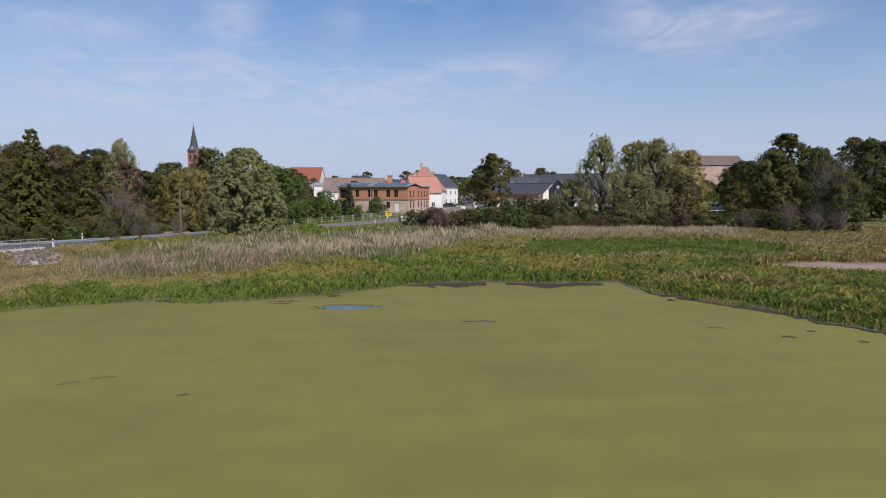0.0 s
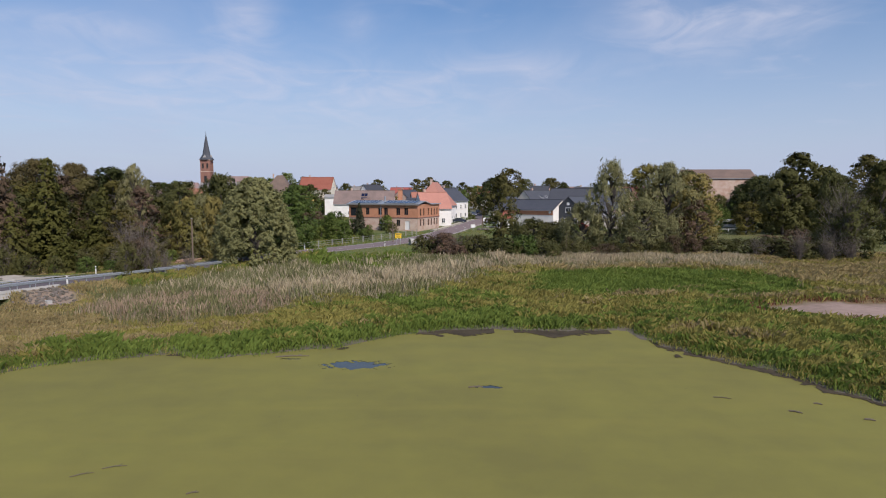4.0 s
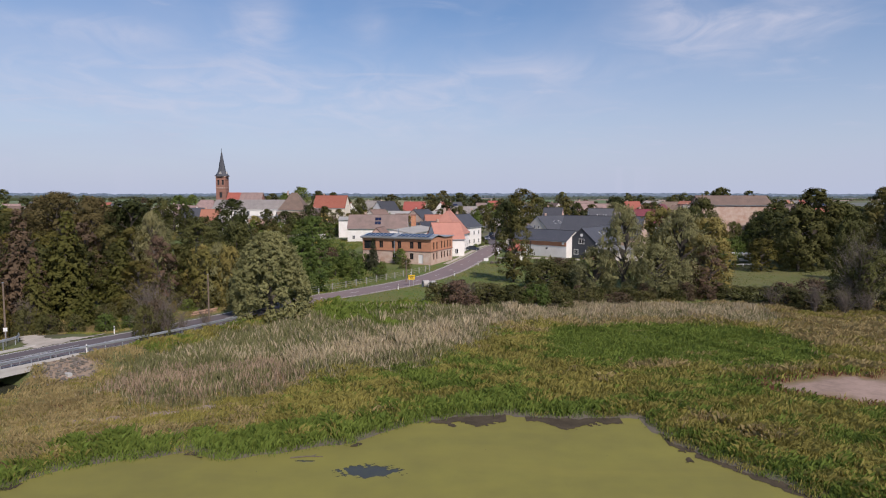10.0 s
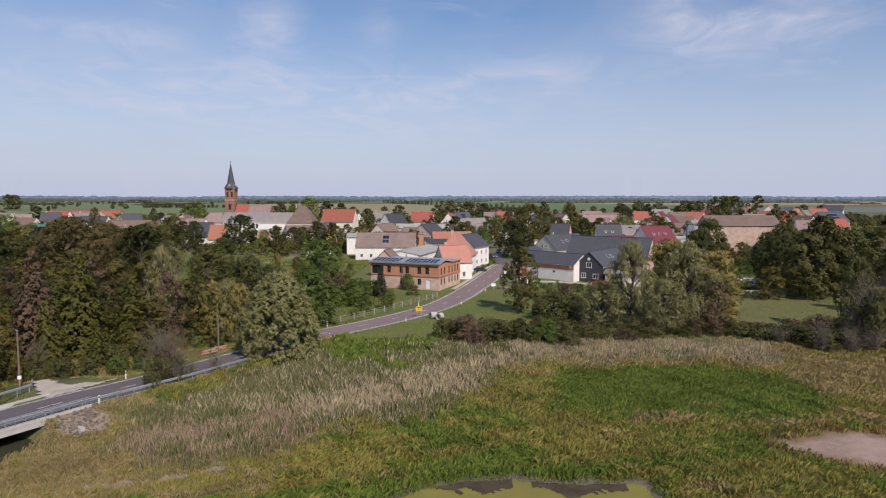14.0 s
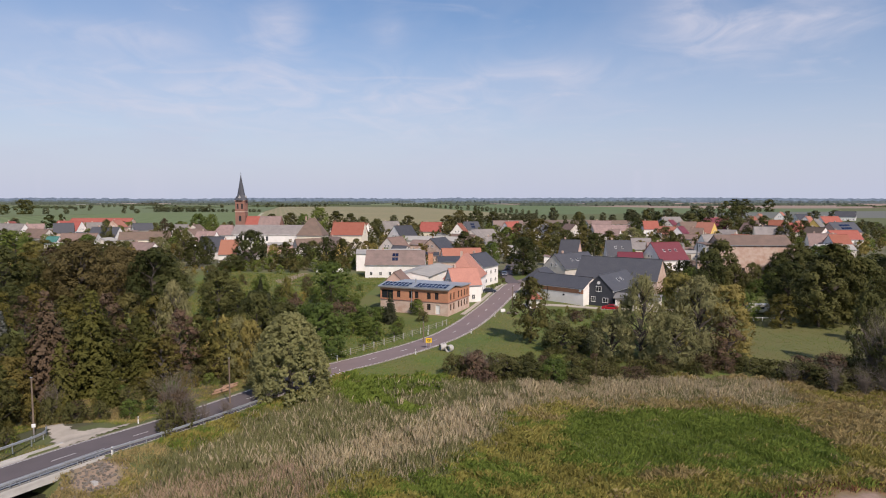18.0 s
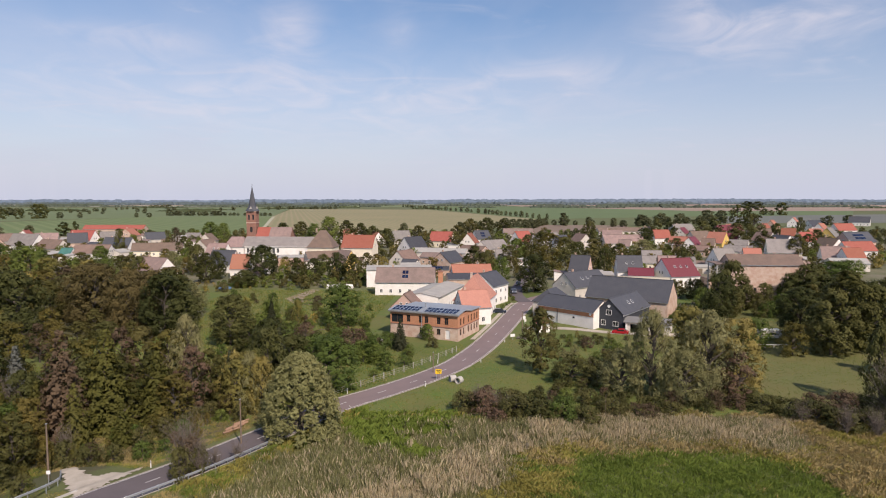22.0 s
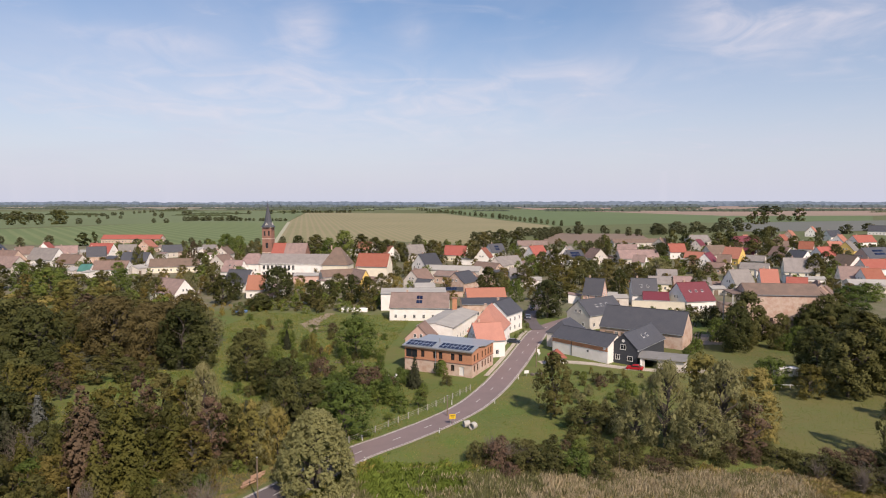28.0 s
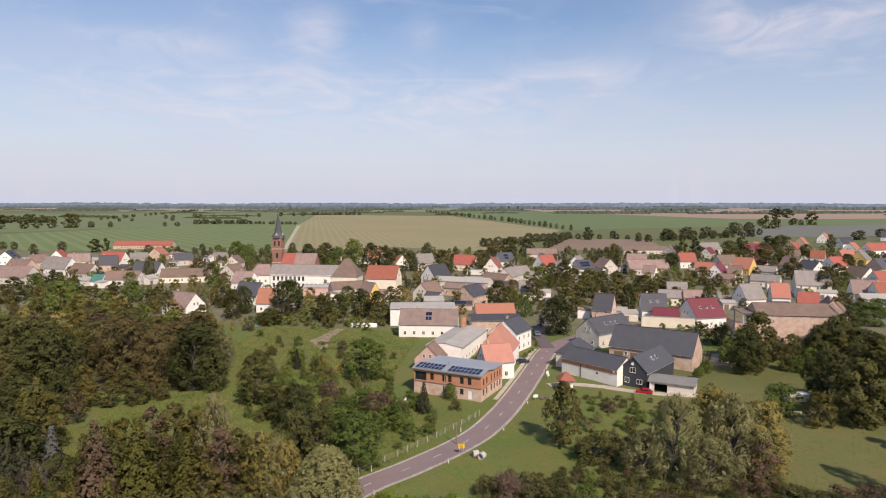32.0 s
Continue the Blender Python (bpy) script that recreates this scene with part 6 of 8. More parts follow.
# vegetable beds in the long gardens behind the brick house
bed_rng = random.Random(4)
for bx_, by_, ba in ((-49, 192, 12), (-53, 197, 12), (-44, 203, 12), (-60, 205, 12), (-38, 181, 8), (-64, 213, 14), (-42, 168, 5), (57.5, 204, 70), (60, 211.5, 70), (58.5, 219, 70), (63, 227, 70), (66, 217, 70)):
    bed = thing("vegetable_bed", pose(bx_, by_, gz(bx_, by_), 0, 0, ba), "dug vegetable bed with low green rows", "garden bed", "vegetable beds")
    ln = bed_rng.uniform(2.4, 4.0)
    part("soil", boxes((-ln, -1.3, -0.2, ln, 1.3, 0.12), bevel=0.05), M["drift"], bed, "bare dark soil")
    for u in (-0.85, 0, 0.85):
        c_ = np.column_stack([np.linspace(-ln + 0.3, ln - 0.3, 10), np.full(10, u), np.full(10, 0.22)])
        part("foliage", quads_mesh("foliage", leaves(np.random.default_rng(int(abs(bx_) * 7 + u * 9 + 20)), c_, np.full(10, 0.3), 14, 0.14), M["leaf_green"]), None, bed, kind="stuff")

# ---- the wood beside the road ----
def wood_pick(rng, x, y):
    k = weighted(rng, wood=3.0, autumn=2.2, brown=1.2, dark=1.0, fir=1.2, larch=2.2, larch_brown=0.7, green=0.6)
    return k, rng.choice((rng.uniform(7, 10.5), rng.uniform(10, 13.5))) * (0.85 if k == "brown" else 1.0), rng.uniform(0.9, 1.2)


# single trees that stand out in the wood, then the rest round them
WOOD_TREES = (("spruce", -80.4, 102.8, 11.6, 1.0), ("larch_brown", -65.4, 93.2, 16.8, 1.05), ("larch", -60.0, 96.0, 16.6, 1.15), ("autumn", -50.4, 98.4, 8.2, 1.1),
              ("larch", -54.0, 100.0, 12.0, 1.1), ("brown", -49.9, 103.8, 11.6, 1.0), ("larch", -90.0, 108.5, 15.4, 1.25), ("dark", -75.2, 97.0, 8.8, 0.9),
              ("wood", -57.0, 104.0, 10.4, 1.0), ("green", -70.6, 88.0, 6.4, 1.0), ("dark", -96.0, 118.0, 13.0, 0.8), ("wood", -102.0, 112.0, 12.0, 1.0),
              ("wood", -62.7, 111.5, 12.8, 1.0), ("autumn", -57.5, 110.6, 12.4, 0.95), ("shaggy", -54.6, 111.4, 14.8, 0.48), ("brown", -64.8, 107.6, 13.2, 0.95), ("wood", -49.0, 108.4, 9.8, 0.95), ("autumn", -68.5, 104.0, 12.4, 0.9),
              ("fir", -44.6, 106.6, 10.4, 0.9), ("dark", -106.0, 127.0, 12.0, 0.95), ("larch", -99.0, 123.0, 13.5, 1.2), ("autumn", -93.0, 117.0, 12.0, 1.0), ("brown", -97.0, 131.0, 8.5, 1.1),
              ("wood", -113.0, 134.0, 11.0, 1.05), ("dark", -105.0, 137.0, 9.5, 0.95), ("wood", -121.0, 140.0, 13.0, 1.1), ("larch", -112.0, 122.0, 14.0, 1.1), ("pale", -42.4, 103.8, 9.4, 0.7))
for k_, x_, y_, h_, s_ in WOOD_TREES:
    tree(k_, x_, y_, h_, s_, group="trees of the wood")
scatter([(-72, 70), (-60, 82), (-50, 94), (-44, 105), (-48, 110), (-58, 107), (-70, 104), (-84, 108), (-98, 118), (-130, 118), (-120, 84)], 4.8, 2600, wood_pick, "trees of the wood",
        lambda x, y: near_road(x, y, 8) or any(math.hypot(x - t[1], y - t[2]) < 4.6 for t in WOOD_TREES), seed=2)
scatter([(-44, 110), (-50, 112), (-66, 112), (-78, 114), (-66, 126), (-50, 122)], 5.0, 160,
        lambda r, x, y: (weighted(r, bush=2, bush_green=2, bush_brown=1, autumn=1), r.uniform(1.6, 3.4), r.uniform(0.7, 1.0)), "undergrowth behind the wood", seed=21)
COPSE = (("dark", -118.0, 152.0, 16.6, 1.1), ("dark", -131.0, 160.0, 17.0, 1.1), ("oak", -104.5, 163.0, 17.4, 1.08), ("oak", -93.5, 160.5, 16.2, 0.9),
         ("dark", -83.6, 159.0, 15.4, 0.98), ("dark", -77.8, 158.0, 11.4, 0.9), ("wood", -99.0, 153.5, 7.4, 1.1), ("brown", -94.0, 151.5, 5.0, 1.3), ("dark", -89.0, 172.0, 15.0, 1.0),
         ("oak", -113.0, 172.0, 16.0, 1.0), ("bush_brown", -90.0, 151.0, 3.0, 0.8), ("autumn", -108.0, 150.0, 8.0, 1.0), ("wood", -96.5, 143.0, 6.5, 1.3), ("dark", -91.0, 145.5, 6.0, 1.3), ("autumn", -101.0, 141.0, 7.0, 1.2), ("wood", -86.5, 149.0, 5.5, 1.2))
for k_, x_, y_, h_, s_ in COPSE:
    tree(k_, x_, y_, h_, s_, group="trees of the dark copse")
scatter([(-126, 152), (-118, 166), (-96, 178), (-88, 188), (-102, 206), (-168, 198), (-215, 170), (-190, 130), (-140, 122)], 9.6, 1800,
        lambda r, x, y: (weighted(r, wood=3, autumn=1.0, brown=1.2, dark=3, oak=0.8, shaggy=0.5), r.uniform(9, 14), r.uniform(1.15, 1.45)), "trees of the dark copse",
        lambda x, y: any(math.hypot(x - t[1], y - t[2]) < 8 for t in COPSE), seed=3)
behind = []
scatter([(-230, 180), (-168, 200), (-104, 214), (-112, 236), (-150, 258), (-300, 290), (-330, 230)], 8.0, 900,
        lambda r, x, y: (weighted(r, plum=3, pear=2, walnut=1.5, apple=2.5, ash=2), r.uniform(4.5, 9.5), r.uniform(0.9, 1.25)), "trees behind gardens", seed=4, stand=behind)
grove("garden_trees", "mixed trees and bushes behind the gardens", "trees", behind)
scatter([(-100, 212), (-70, 225), (-60, 250), (-105, 258)], 7.0, 120,
        lambda r, x, y: (weighted(r, bush=2, bush_green=2, autumn=1), r.uniform(2, 4), r.uniform(0.8, 1.1)), "garden bushes", lambda x, y: -95 < x < -62 and y > 222, seed=6)
scatter([(-56, 130), (-34, 124), (-24, 140), (-30, 160), (-44, 156), (-54, 180), (-66, 172)], 4.6, 300,
        lambda r, x, y: (weighted(r, bush=2, bush_green=3, green=1.0, bush_brown=0.7), r.uniform(1.8, 4.2), r.uniform(0.7, 1.0)), "garden bushes", seed=8)
tree("willow", -28.7, 94.6, 12.3, 1.1, "large round grey-green willow standing beside the road")
scatter([(-66, 66), (-52, 79), (-45, 91), (-40.5, 102), (-43, 108), (-52, 96), (-62, 84), (-72, 72)], 2.3, 1100,
        lambda r, x, y: (weighted(r, bush=3, bush_green=2.5, bush_brown=0.8, autumn=0.8), r.uniform(1.6, 4.2), r.uniform(0.6, 0.9)), "undergrowth along the road", lambda x, y: near_road(x, y, 6.6) or math.hypot((x + 51) / 8.8, (y - 77.4) / 4.8) < 1, seed=9)
scatter([(-58, 132), (-36, 128), (-22, 131), (-13, 147), (-27, 158), (-32, 190), (-48, 212), (-88, 212), (-74, 180)], 4.6, 500,
        lambda r, x, y: (weighted(r, bush=2, bush_green=3, bush_brown=0.8, apple=1.6, plum=1.0, weeds=0.5), r.uniform(0.9, 3.3), r.uniform(0.6, 0.95)), "garden bushes", lambda x, y: near_road(x, y, 8) or (abs(x + 16) < 11 and y > 152) or math.hypot(x + 57.8, y - 241) < 8, seed=19)
tree("dark", 71.0, 200.5, 15.5, 0.85, "dark green tree in front of the brick storehouse")
tree("wood", 94.0, 199.0, 9.0, 1.1, "broad dull green tree in front of the brick storehouse")
tree("green", 83.5, 195.0, 6.5, 1.0, "small green tree below the brick storehouse")

# ---- single trees and bushes ----
tree("dark", 63.9, 104.2, 9.6, 0.88)
tree("bush", 62.5, 107.8, 4.1, 0.98)
tree("bush", 60.1, 110.0, 3.6, 1.13)
tree("dark", 97.9, 203.4, 11.4, 1.25)
tree("wood", 102.8, 197.7, 10.7, 1.25)
tree("dark", 87.5, 196.0, 8.2, 1.25)
tree("wood", 100.3, 238.1, 8.0, 1.25)
tree("wood", 84.6, 236.3, 9.6, 1.25)
tree("bush", 68.2, 225.8, 6.7, 0.83)
tree("bush_green", 63.9, 202.9, 6.9, 0.73)
tree("pale", -44.2, 107.2, 9.8, 0.9)
tree("shaggy", -40.6, 104.9, 10.2, 0.65)
tree("dark", -38.8, 108.9, 13.4, 0.66)
tree("dark", -62.0, 148.6, 11.8, 1.02)
tree("autumn", -64.7, 84.0, 6.5, 1.25)
tree("dark", -46.9, 133.0, 9.9, 1.02)
tree("wood", -53.8, 139.5, 8.4, 1.25)
tree("dark", -37.5, 118.8, 9.9, 1.08)
tree("green", -29.8, 116.9, 10.3, 1.25)
tree("green", -36.0, 127.5, 7.7, 1.25)
tree("green", -40.9, 172.8, 11.0, 1.25)
tree("wood", -67.4, 163.0, 9.5, 1.35)
tree("fir", -63.1, 180.4, 6.0, 1.1)
tree("pale", -51.4, 167.1, 7.8, 0.6)
tree("dark", -95.1, 241.7, 6.4, 1.45)
tree("bush_green", -64.2, 182.6, 5.4, 0.72)
tree("bush_brown", -31.6, 144.8, 5.3, 0.93)
tree("bush_green", -36.3, 149.2, 4.4, 0.84)
tree("bush_green", -24.9, 136.9, 5.6, 0.75)
tree("fir", -21.2, 147.6, 7.4, 1.25)
tree("green", -16.0, 157.5, 3.8, 1.25)
tree("green", -25.0, 135.7, 4.3, 1.25)
tree("bush", -30.3, 147.9, 4.0, 0.91)
tree("bush_green", -23.3, 149.9, 3.4, 0.83)
tree("bush_green", -18.4, 134.1, 2.4, 1.03)
tree("wood", -44.5, 108.3, 8.7, 0.90)
tree("pale", -40.8, 105.3, 10.4, 0.66)
tree("pale", -38.0, 103.6, 10.0, 0.6)
tree("fir", -37.7, 112.0, 13.2, 0.85)
tree("wood", -46.1, 105.9, 9.0, 0.69)
tree("wood", 9.6, 130.6, 13.2, 0.92)
tree("bush", 15.2, 125.2, 5.0, 1.24)
tree("bush", 20.1, 125.6, 4.4, 1.23)
tree("shaggy", 28.2, 117.0, 15.8, 0.62)
tree("shaggy", 38.6, 118.4, 15.4, 0.78)
tree("pale", 44.6, 121.4, 13.6, 0.98)
tree("pale", 37.0, 124.0, 15.2, 0.95)
tree("shaggy", 33.4, 114.6, 9.4, 1.0)
tree("shaggy", 23.4, 118.6, 8.4, 1.05)
tree("brown", 42.8, 115.6, 9.0, 1.3)
tree("bush", 41.1, 115.9, 2.7, 1.57)
tree("bush", 45.5, 112.5, 2.6, 1.77)
tree("bush", 49.0, 109.9, 2.9, 1.54)
tree("bush", 52.2, 107.3, 3.3, 1.49)
tree("bush", 55.1, 104.4, 2.9, 1.62)
tree("bush", 59.0, 104.6, 3.2, 1.35)
tree("bush", 44.0, 116.1, 2.7, 1.39)
tree("autumn", 66.0, 147.6, 7.4, 1.3)
tree("dark", 75.0, 149.5, 14.6, 0.95)
tree("wood", 79.0, 151.0, 18.4, 1.05)
tree("dark", 85.6, 153.4, 15.2, 1.0)
tree("dark", 65.5, 114.1, 13.6, 0.51)
tree("dark", 75.5, 165.5, 12.6, 1.06)
tree("dark", 64.0, 189.5, 13.0, 0.95)
tree("wood", 77.5, 205.6, 7.6, 1.1)
tree("dark", 83.0, 206.2, 8.2, 0.9)
tree("green", 88.5, 206.0, 6.8, 0.9)
tree("bush_green", 79.0, 193.0, 4.6, 0.9)
tree("bush", 84.0, 189.0, 4.0, 1.0)
tree("green", -188.0, 250.0, 14.5, 1.25)
tree("pale", -173.0, 240.0, 11.0, 1.4)
tree("pale", -158.0, 236.0, 9.0, 1.4)
tree("wood", 68.6, 192.0, 9.0, 1.0)
tree("dark", 95.5, 205.0, 14.0, 0.95)
tree("dark", 88.0, 172.0, 13.0, 1.1)
tree("dark", 97.0, 180.0, 12.0, 1.1)
tree("bush", 77.2, 194.0, 5.0, 0.73)
tree("dark", 102.8, 204.6, 10.3, 1.25)
tree("bush_green", 61.2, 156.1, 6.7, 0.87)
tree("bush_brown", 0.9, 102.8, 2.5, 0.95)
tree("bush", -3.3, 108.7, 2.8, 1.07)
tree("bush", 4.2, 105.7, 3.8, 1.16)
tree("bush_brown", -1.4, 106.4, 4.0, 0.9)
tree("bush", -4.6, 108.0, 3.4, 0.9)
tree("bush_brown", 57.3, 109.1, 4.4, 0.95)
tree("bush_brown", 53.5, 111.0, 3.4, 0.95)
tree("bush", 7.9, 104.8, 3.5, 1.25)
tree("bush_green", 11.6, 105.1, 3.8, 1.03)
for k_, x_, y_, h_ in (("bush_brown", -30.0, 142.4, 3.6), ("bush_green", -26.0, 156.4, 2.2), ("apple", -21.6, 130.3, 4.0), ("bush_green", -23.2, 125.8, 1.6), ("bush", -13.9, 149.6, 2.4), ("bush_green", -36.3, 153.3, 1.8),
                       ("bush", -42.4, 166.2, 2.0), ("bush_green", -18.9, 141.8, 1.8), ("weeds", -45.2, 152.4, 1.2), ("bush_green", -66.1, 187.5, 4.0), ("weeds", -33.5, 147.0, 1.0), ("weeds", -27.5, 149.0, 1.0)):
    tree(k_, x_, y_, h_, 0.9, "garden shrub on the lawn")
tree("bush", 15.1, 104.2, 2.9, 1.31)
tree("bush", 19.7, 108.0, 2.8, 1.27)
tree("bush_brown", 25.5, 107.2, 2.2, 1.37)
tree("bush", 29.6, 108.7, 2.2, 1.37)
tree("bush", -39.2, 77.3, 4.2, 0.51)
tree("bush_brown", -39.4, 80.8, 4.4, 0.6)
tree("bush", -37.8, 80.3, 3.3, 0.61)
tree("bush_brown", -1.0, 110.4, 3.6, 0.94)
tree("bush", 2.6, 111.4, 3.0, 1.06)
tree("dark", 102.7, 176.7, 13.6, 1.25)
tree("wood", 105.1, 167.4, 18.5, 1.07)
tree("dark", 113.0, 167.6, 17.8, 1.14)
tree("wood", 82.7, 127.4, 16.1, 0.73)
tree("dark", 87.7, 127.4, 15.3, 0.59)
scatter([(-4, 105.5), (8, 104), (24, 106), (27, 113), (22, 123), (13, 124), (5, 116), (-3, 110)], 2.5, 260,
        lambda r, x, y: (weighted(r, bush=5, bush_brown=0.7, bush_green=0.5), r.uniform(1.2, 2.3), r.uniform(0.8, 1.15)), "bramble thicket", lambda x, y: near_road(x, y, 8), seed=41)
scatter([(12.5, 164), (30, 161.5), (42, 160), (38, 148), (30, 132), (21, 127), (15, 137), (12, 150)], 3.1, 420,
        lambda r, x, y: (weighted(r, bush=2, bush_green=1.4, bush_brown=1.6, pale=0.5, shaggy=0.5), r.uniform(0.9, 2.6), r.uniform(0.75, 1.1)), "scrub below the farmyard", seed=47)
scatter([(-2.0, 184), (3.2, 184), (5.6, 206), (7.0, 218), (7.2, 240), (2.5, 240), (4.0, 222), (2.8, 200)], 2.4, 160,
        lambda r, x, y: (weighted(r, bush=1.5, bush_green=2.5, weeds=1), r.uniform(0.7, 1.5), r.uniform(0.7, 1.0)), "front garden shrubs", lambda x, y: near_road(x, y, 4.6) or by_wall(x, y), seed=48)
for x_, y_, h_ in ((53.4, 189.5, 3.4), (55.0, 192.0, 2.8), (51.2, 186.0, 2.4), (49.2, 183.2, 2.2), (66, 244, 3), (60, 247, 2.4), (54, 248, 2.6)):
    tree("bush_green", x_, y_, h_, 0.7, "shrub growing beside the farm buildings")
scatter([(-128, 232), (-112, 226), (-88, 236), (-84, 246), (-104, 252), (-130, 246)], 3.0, 220,
        lambda r, x, y: (weighted(r, weeds=4, bush_green=1), r.uniform(0.9, 1.7), r.uniform(0.8, 1.2)), "yellow weed patch", by_wall, seed=43)
for x_, y_, h_ in ((27.5, 111, 2.4), (31, 112.4, 2.8), (34.6, 113.2, 2.4), (38, 112.6, 3.0), (41.6, 112.6, 2.6), (29.6, 109.6, 1.8), (36, 110.4, 2.0)):
    tree("bush_brown" if h_ > 2.5 else "bush", x_, y_, h_, 0.95, "scrubby bush below the willows")
tree("dark", 90.5, 204.6, 11.4, 0.9)
tree("wood", 76.4, 203.6, 9.6, 1.0)
tree("dark", -484.8, 564.9, 7.5, 1.21)
tree("far", -474.2, 566.2, 7.5, 1.14)
tree("far", -417.4, 520.5, 8.9, 1.15)
tree("far", -414.9, 552.5, 8.8, 1.36)
tree("far_dark", -376.8, 544.0, 11.7, 1.31)
tree("far_dark", -370.8, 551.2, 12.3, 0.78)
tree("wood", -234.5, 305.0, 12.2, 0.99)
tree("green", -231.4, 287.5, 12.3, 0.96)
tree("wood", -234.7, 278.9, 12.0, 1.37)
tree("green", -218.3, 297.6, 8.5, 1.45)
tree("wood", -183.6, 276.7, 9.6, 1.51)
tree("autumn", -189.0, 268.6, 9.7, 1.60)
tree("green", -179.1, 285.0, 10.2, 1.16)
tree("dark", -209.8, 350.9, 14.7, 0.50)
tree("green", -213.5, 338.5, 7.3, 1.25)
tree("wood", -156.5, 262.4, 9.8, 1.40)
tree("dark", -145.9, 258.2, 9.9, 0.90)
tree("fir", -143.5, 266.6, 6.9, 1.21)
tree("shaggy", -137.8, 270.0, 10.8, 0.84)
tree("wood", -168.7, 343.5, 12.6, 1.07)
tree("dark", -129.5, 275.2, 13.4, 0.74)
tree("wood", -114.4, 250.5, 12.2, 1.07)
tree("brown", -214.2, 425.7, 12.9, 1.06)
tree("green", -219.2, 489.8, 14.3, 1.20)
tree("green", -194.6, 456.1, 14.9, 0.76)
tree("green", -135.6, 315.9, 8.1, 1.37)
tree("dark", -115.0, 263.0, 11.6, 0.82)
tree("dark", -96.0, 263.8, 14.2, 1.16)
tree("dark", -94.2, 241.2, 5.8, 1.86)
tree("dark", -152.3, 461.2, 14.9, 0.81)
tree("wood", -139.2, 462.7, 15.8, 1.54)
tree("dark", -135.2, 400.2, 10.1, 1.04)
tree("green", -117.3, 419.1, 16.1, 0.80)
tree("green", -111.7, 437.9, 19.9, 0.91)
tree("wood", -100.1, 439.3, 17.6, 1.18)
tree("wood", -86.8, 422.7, 16.5, 1.14)
tree("dark", -78.8, 296.0, 7.5, 1.12)
tree("wood", -77.3, 251.0, 10.5, 1.26)
tree("dark", -72.5, 258.8, 9.4, 1.00)
tree("dark", -63.3, 259.8, 11.7, 0.90)
tree("wood", -56.3, 256.9, 11.3, 1.19)
tree("wood", -55.6, 283.4, 9.6, 1.16)
tree("dark", -82.7, 441.4, 13.7, 0.85)
tree("dark", -70.1, 424.7, 12.8, 0.94)
tree("far", -71.6, 517.6, 12.7, 0.88)
tree("wood", -48.1, 413.8, 15.3, 1.28)
tree("far", -42.7, 414.5, 8.0, 1.12)
tree("wood", -23.4, 413.5, 15.5, 1.26)
tree("wood", -17.6, 468.9, 17.9, 1.17)
tree("dark", -6.4, 541.3, 16.4, 1.13)
tree("wood", 7.6, 542.9, 15.5, 1.38)
tree("wood", -8.4, 281.5, 13.1, 1.24)
tree("dark", -3.0, 279.4, 11.0, 0.77)
tree("bush_green", 3.6, 269.7, 9.4, 0.53)
tree("wood", 7.4, 313.8, 10.4, 1.59)
tree("green", 12.9, 359.4, 10.9, 1.02)
tree("dark", 19.1, 360.0, 12.8, 0.85)
tree("wood", 26.2, 360.8, 14.6, 1.17)
tree("autumn", 23.8, 285.1, 18.2, 1.12)
tree("dark", 14.4, 235.9, 13.6, 1.09)
tree("dark", 34.9, 322.0, 14.1, 0.92)
tree("dark", 42.7, 341.5, 10.3, 1.14)
tree("wood", 46.1, 306.7, 14.5, 1.39)
tree("dark", 47.7, 285.0, 12.2, 0.71)
tree("wood", 62.4, 328.5, 10.7, 1.62)
tree("shaggy", 78.3, 349.5, 11.3, 1.29)
tree("far", 61.1, 499.8, 9.8, 1.10)
tree("dark", 66.2, 459.1, 16.8, 0.72)
tree("dark", 97.0, 427.8, 13.7, 1.07)
tree("wood", 101.9, 373.9, 10.4, 1.61)
tree("dark", 108.6, 367.9, 6.8, 1.09)
tree("far_dark", 135.2, 558.2, 16.4, 0.74)
tree("far_dark", 151.4, 577.0, 14.5, 0.86)
tree("dark", 174.4, 562.9, 13.6, 1.25)
tree("far_dark", 184.7, 564.2, 16.4, 0.97)
tree("dark", 197.6, 516.1, 20.9, 0.99)
tree("wood", 158.0, 435.1, 11.9, 1.90)
tree("wood", 162.0, 405.6, 13.1, 1.22)
tree("wood", 151.4, 338.5, 14.8, 1.02)
tree("wood", 174.5, 377.5, 12.7, 1.17)
tree("dark", 226.6, 543.2, 12.5, 1.05)
tree("dark", 203.3, 566.4, 11.7, 1.46)
tree("far_dark", 243.5, 667.5, 12.2, 1.31)
tree("far", 309.0, 607.8, 7.4, 1.90)
tree("dark", 218.0, 459.0, 11.3, 0.98)
tree("green", 133.7, 266.5, 8.8, 1.87)
tree("bush_green", 149.8, 285.9, 7.1, 1.50)
tree("wood", 114.9, 239.7, 10.0, 1.25)
tree("dark", 79.1, 278.1, 12.9, 0.65)
tree("far", 82.4, 785.4, 15.4, 1.11)
tree("far", 117.3, 824.5, 9.8, 1.09)
tree("far", 136.4, 760.0, 10.3, 1.12)
tree("far", 175.6, 796.8, 13.4, 1.55)
tree("far", 207.8, 835.6, 14.0, 1.68)
tree("far", 239.3, 864.5, 13.0, 1.87)
tree("far", 303.2, 957.6, 15.9, 1.90)
tree("far", 334.3, 993.9, 14.8, 1.60)
tree("far_dark", 685.9, 1841.2, 24.0, 1.90)
tree("far_dark", 716.3, 1845.2, 24.0, 1.90)
tree("far_dark", 409.2, 1137.2, 21.6, 1.14)
tree("far_dark", 425.1, 1139.2, 19.7, 1.13)
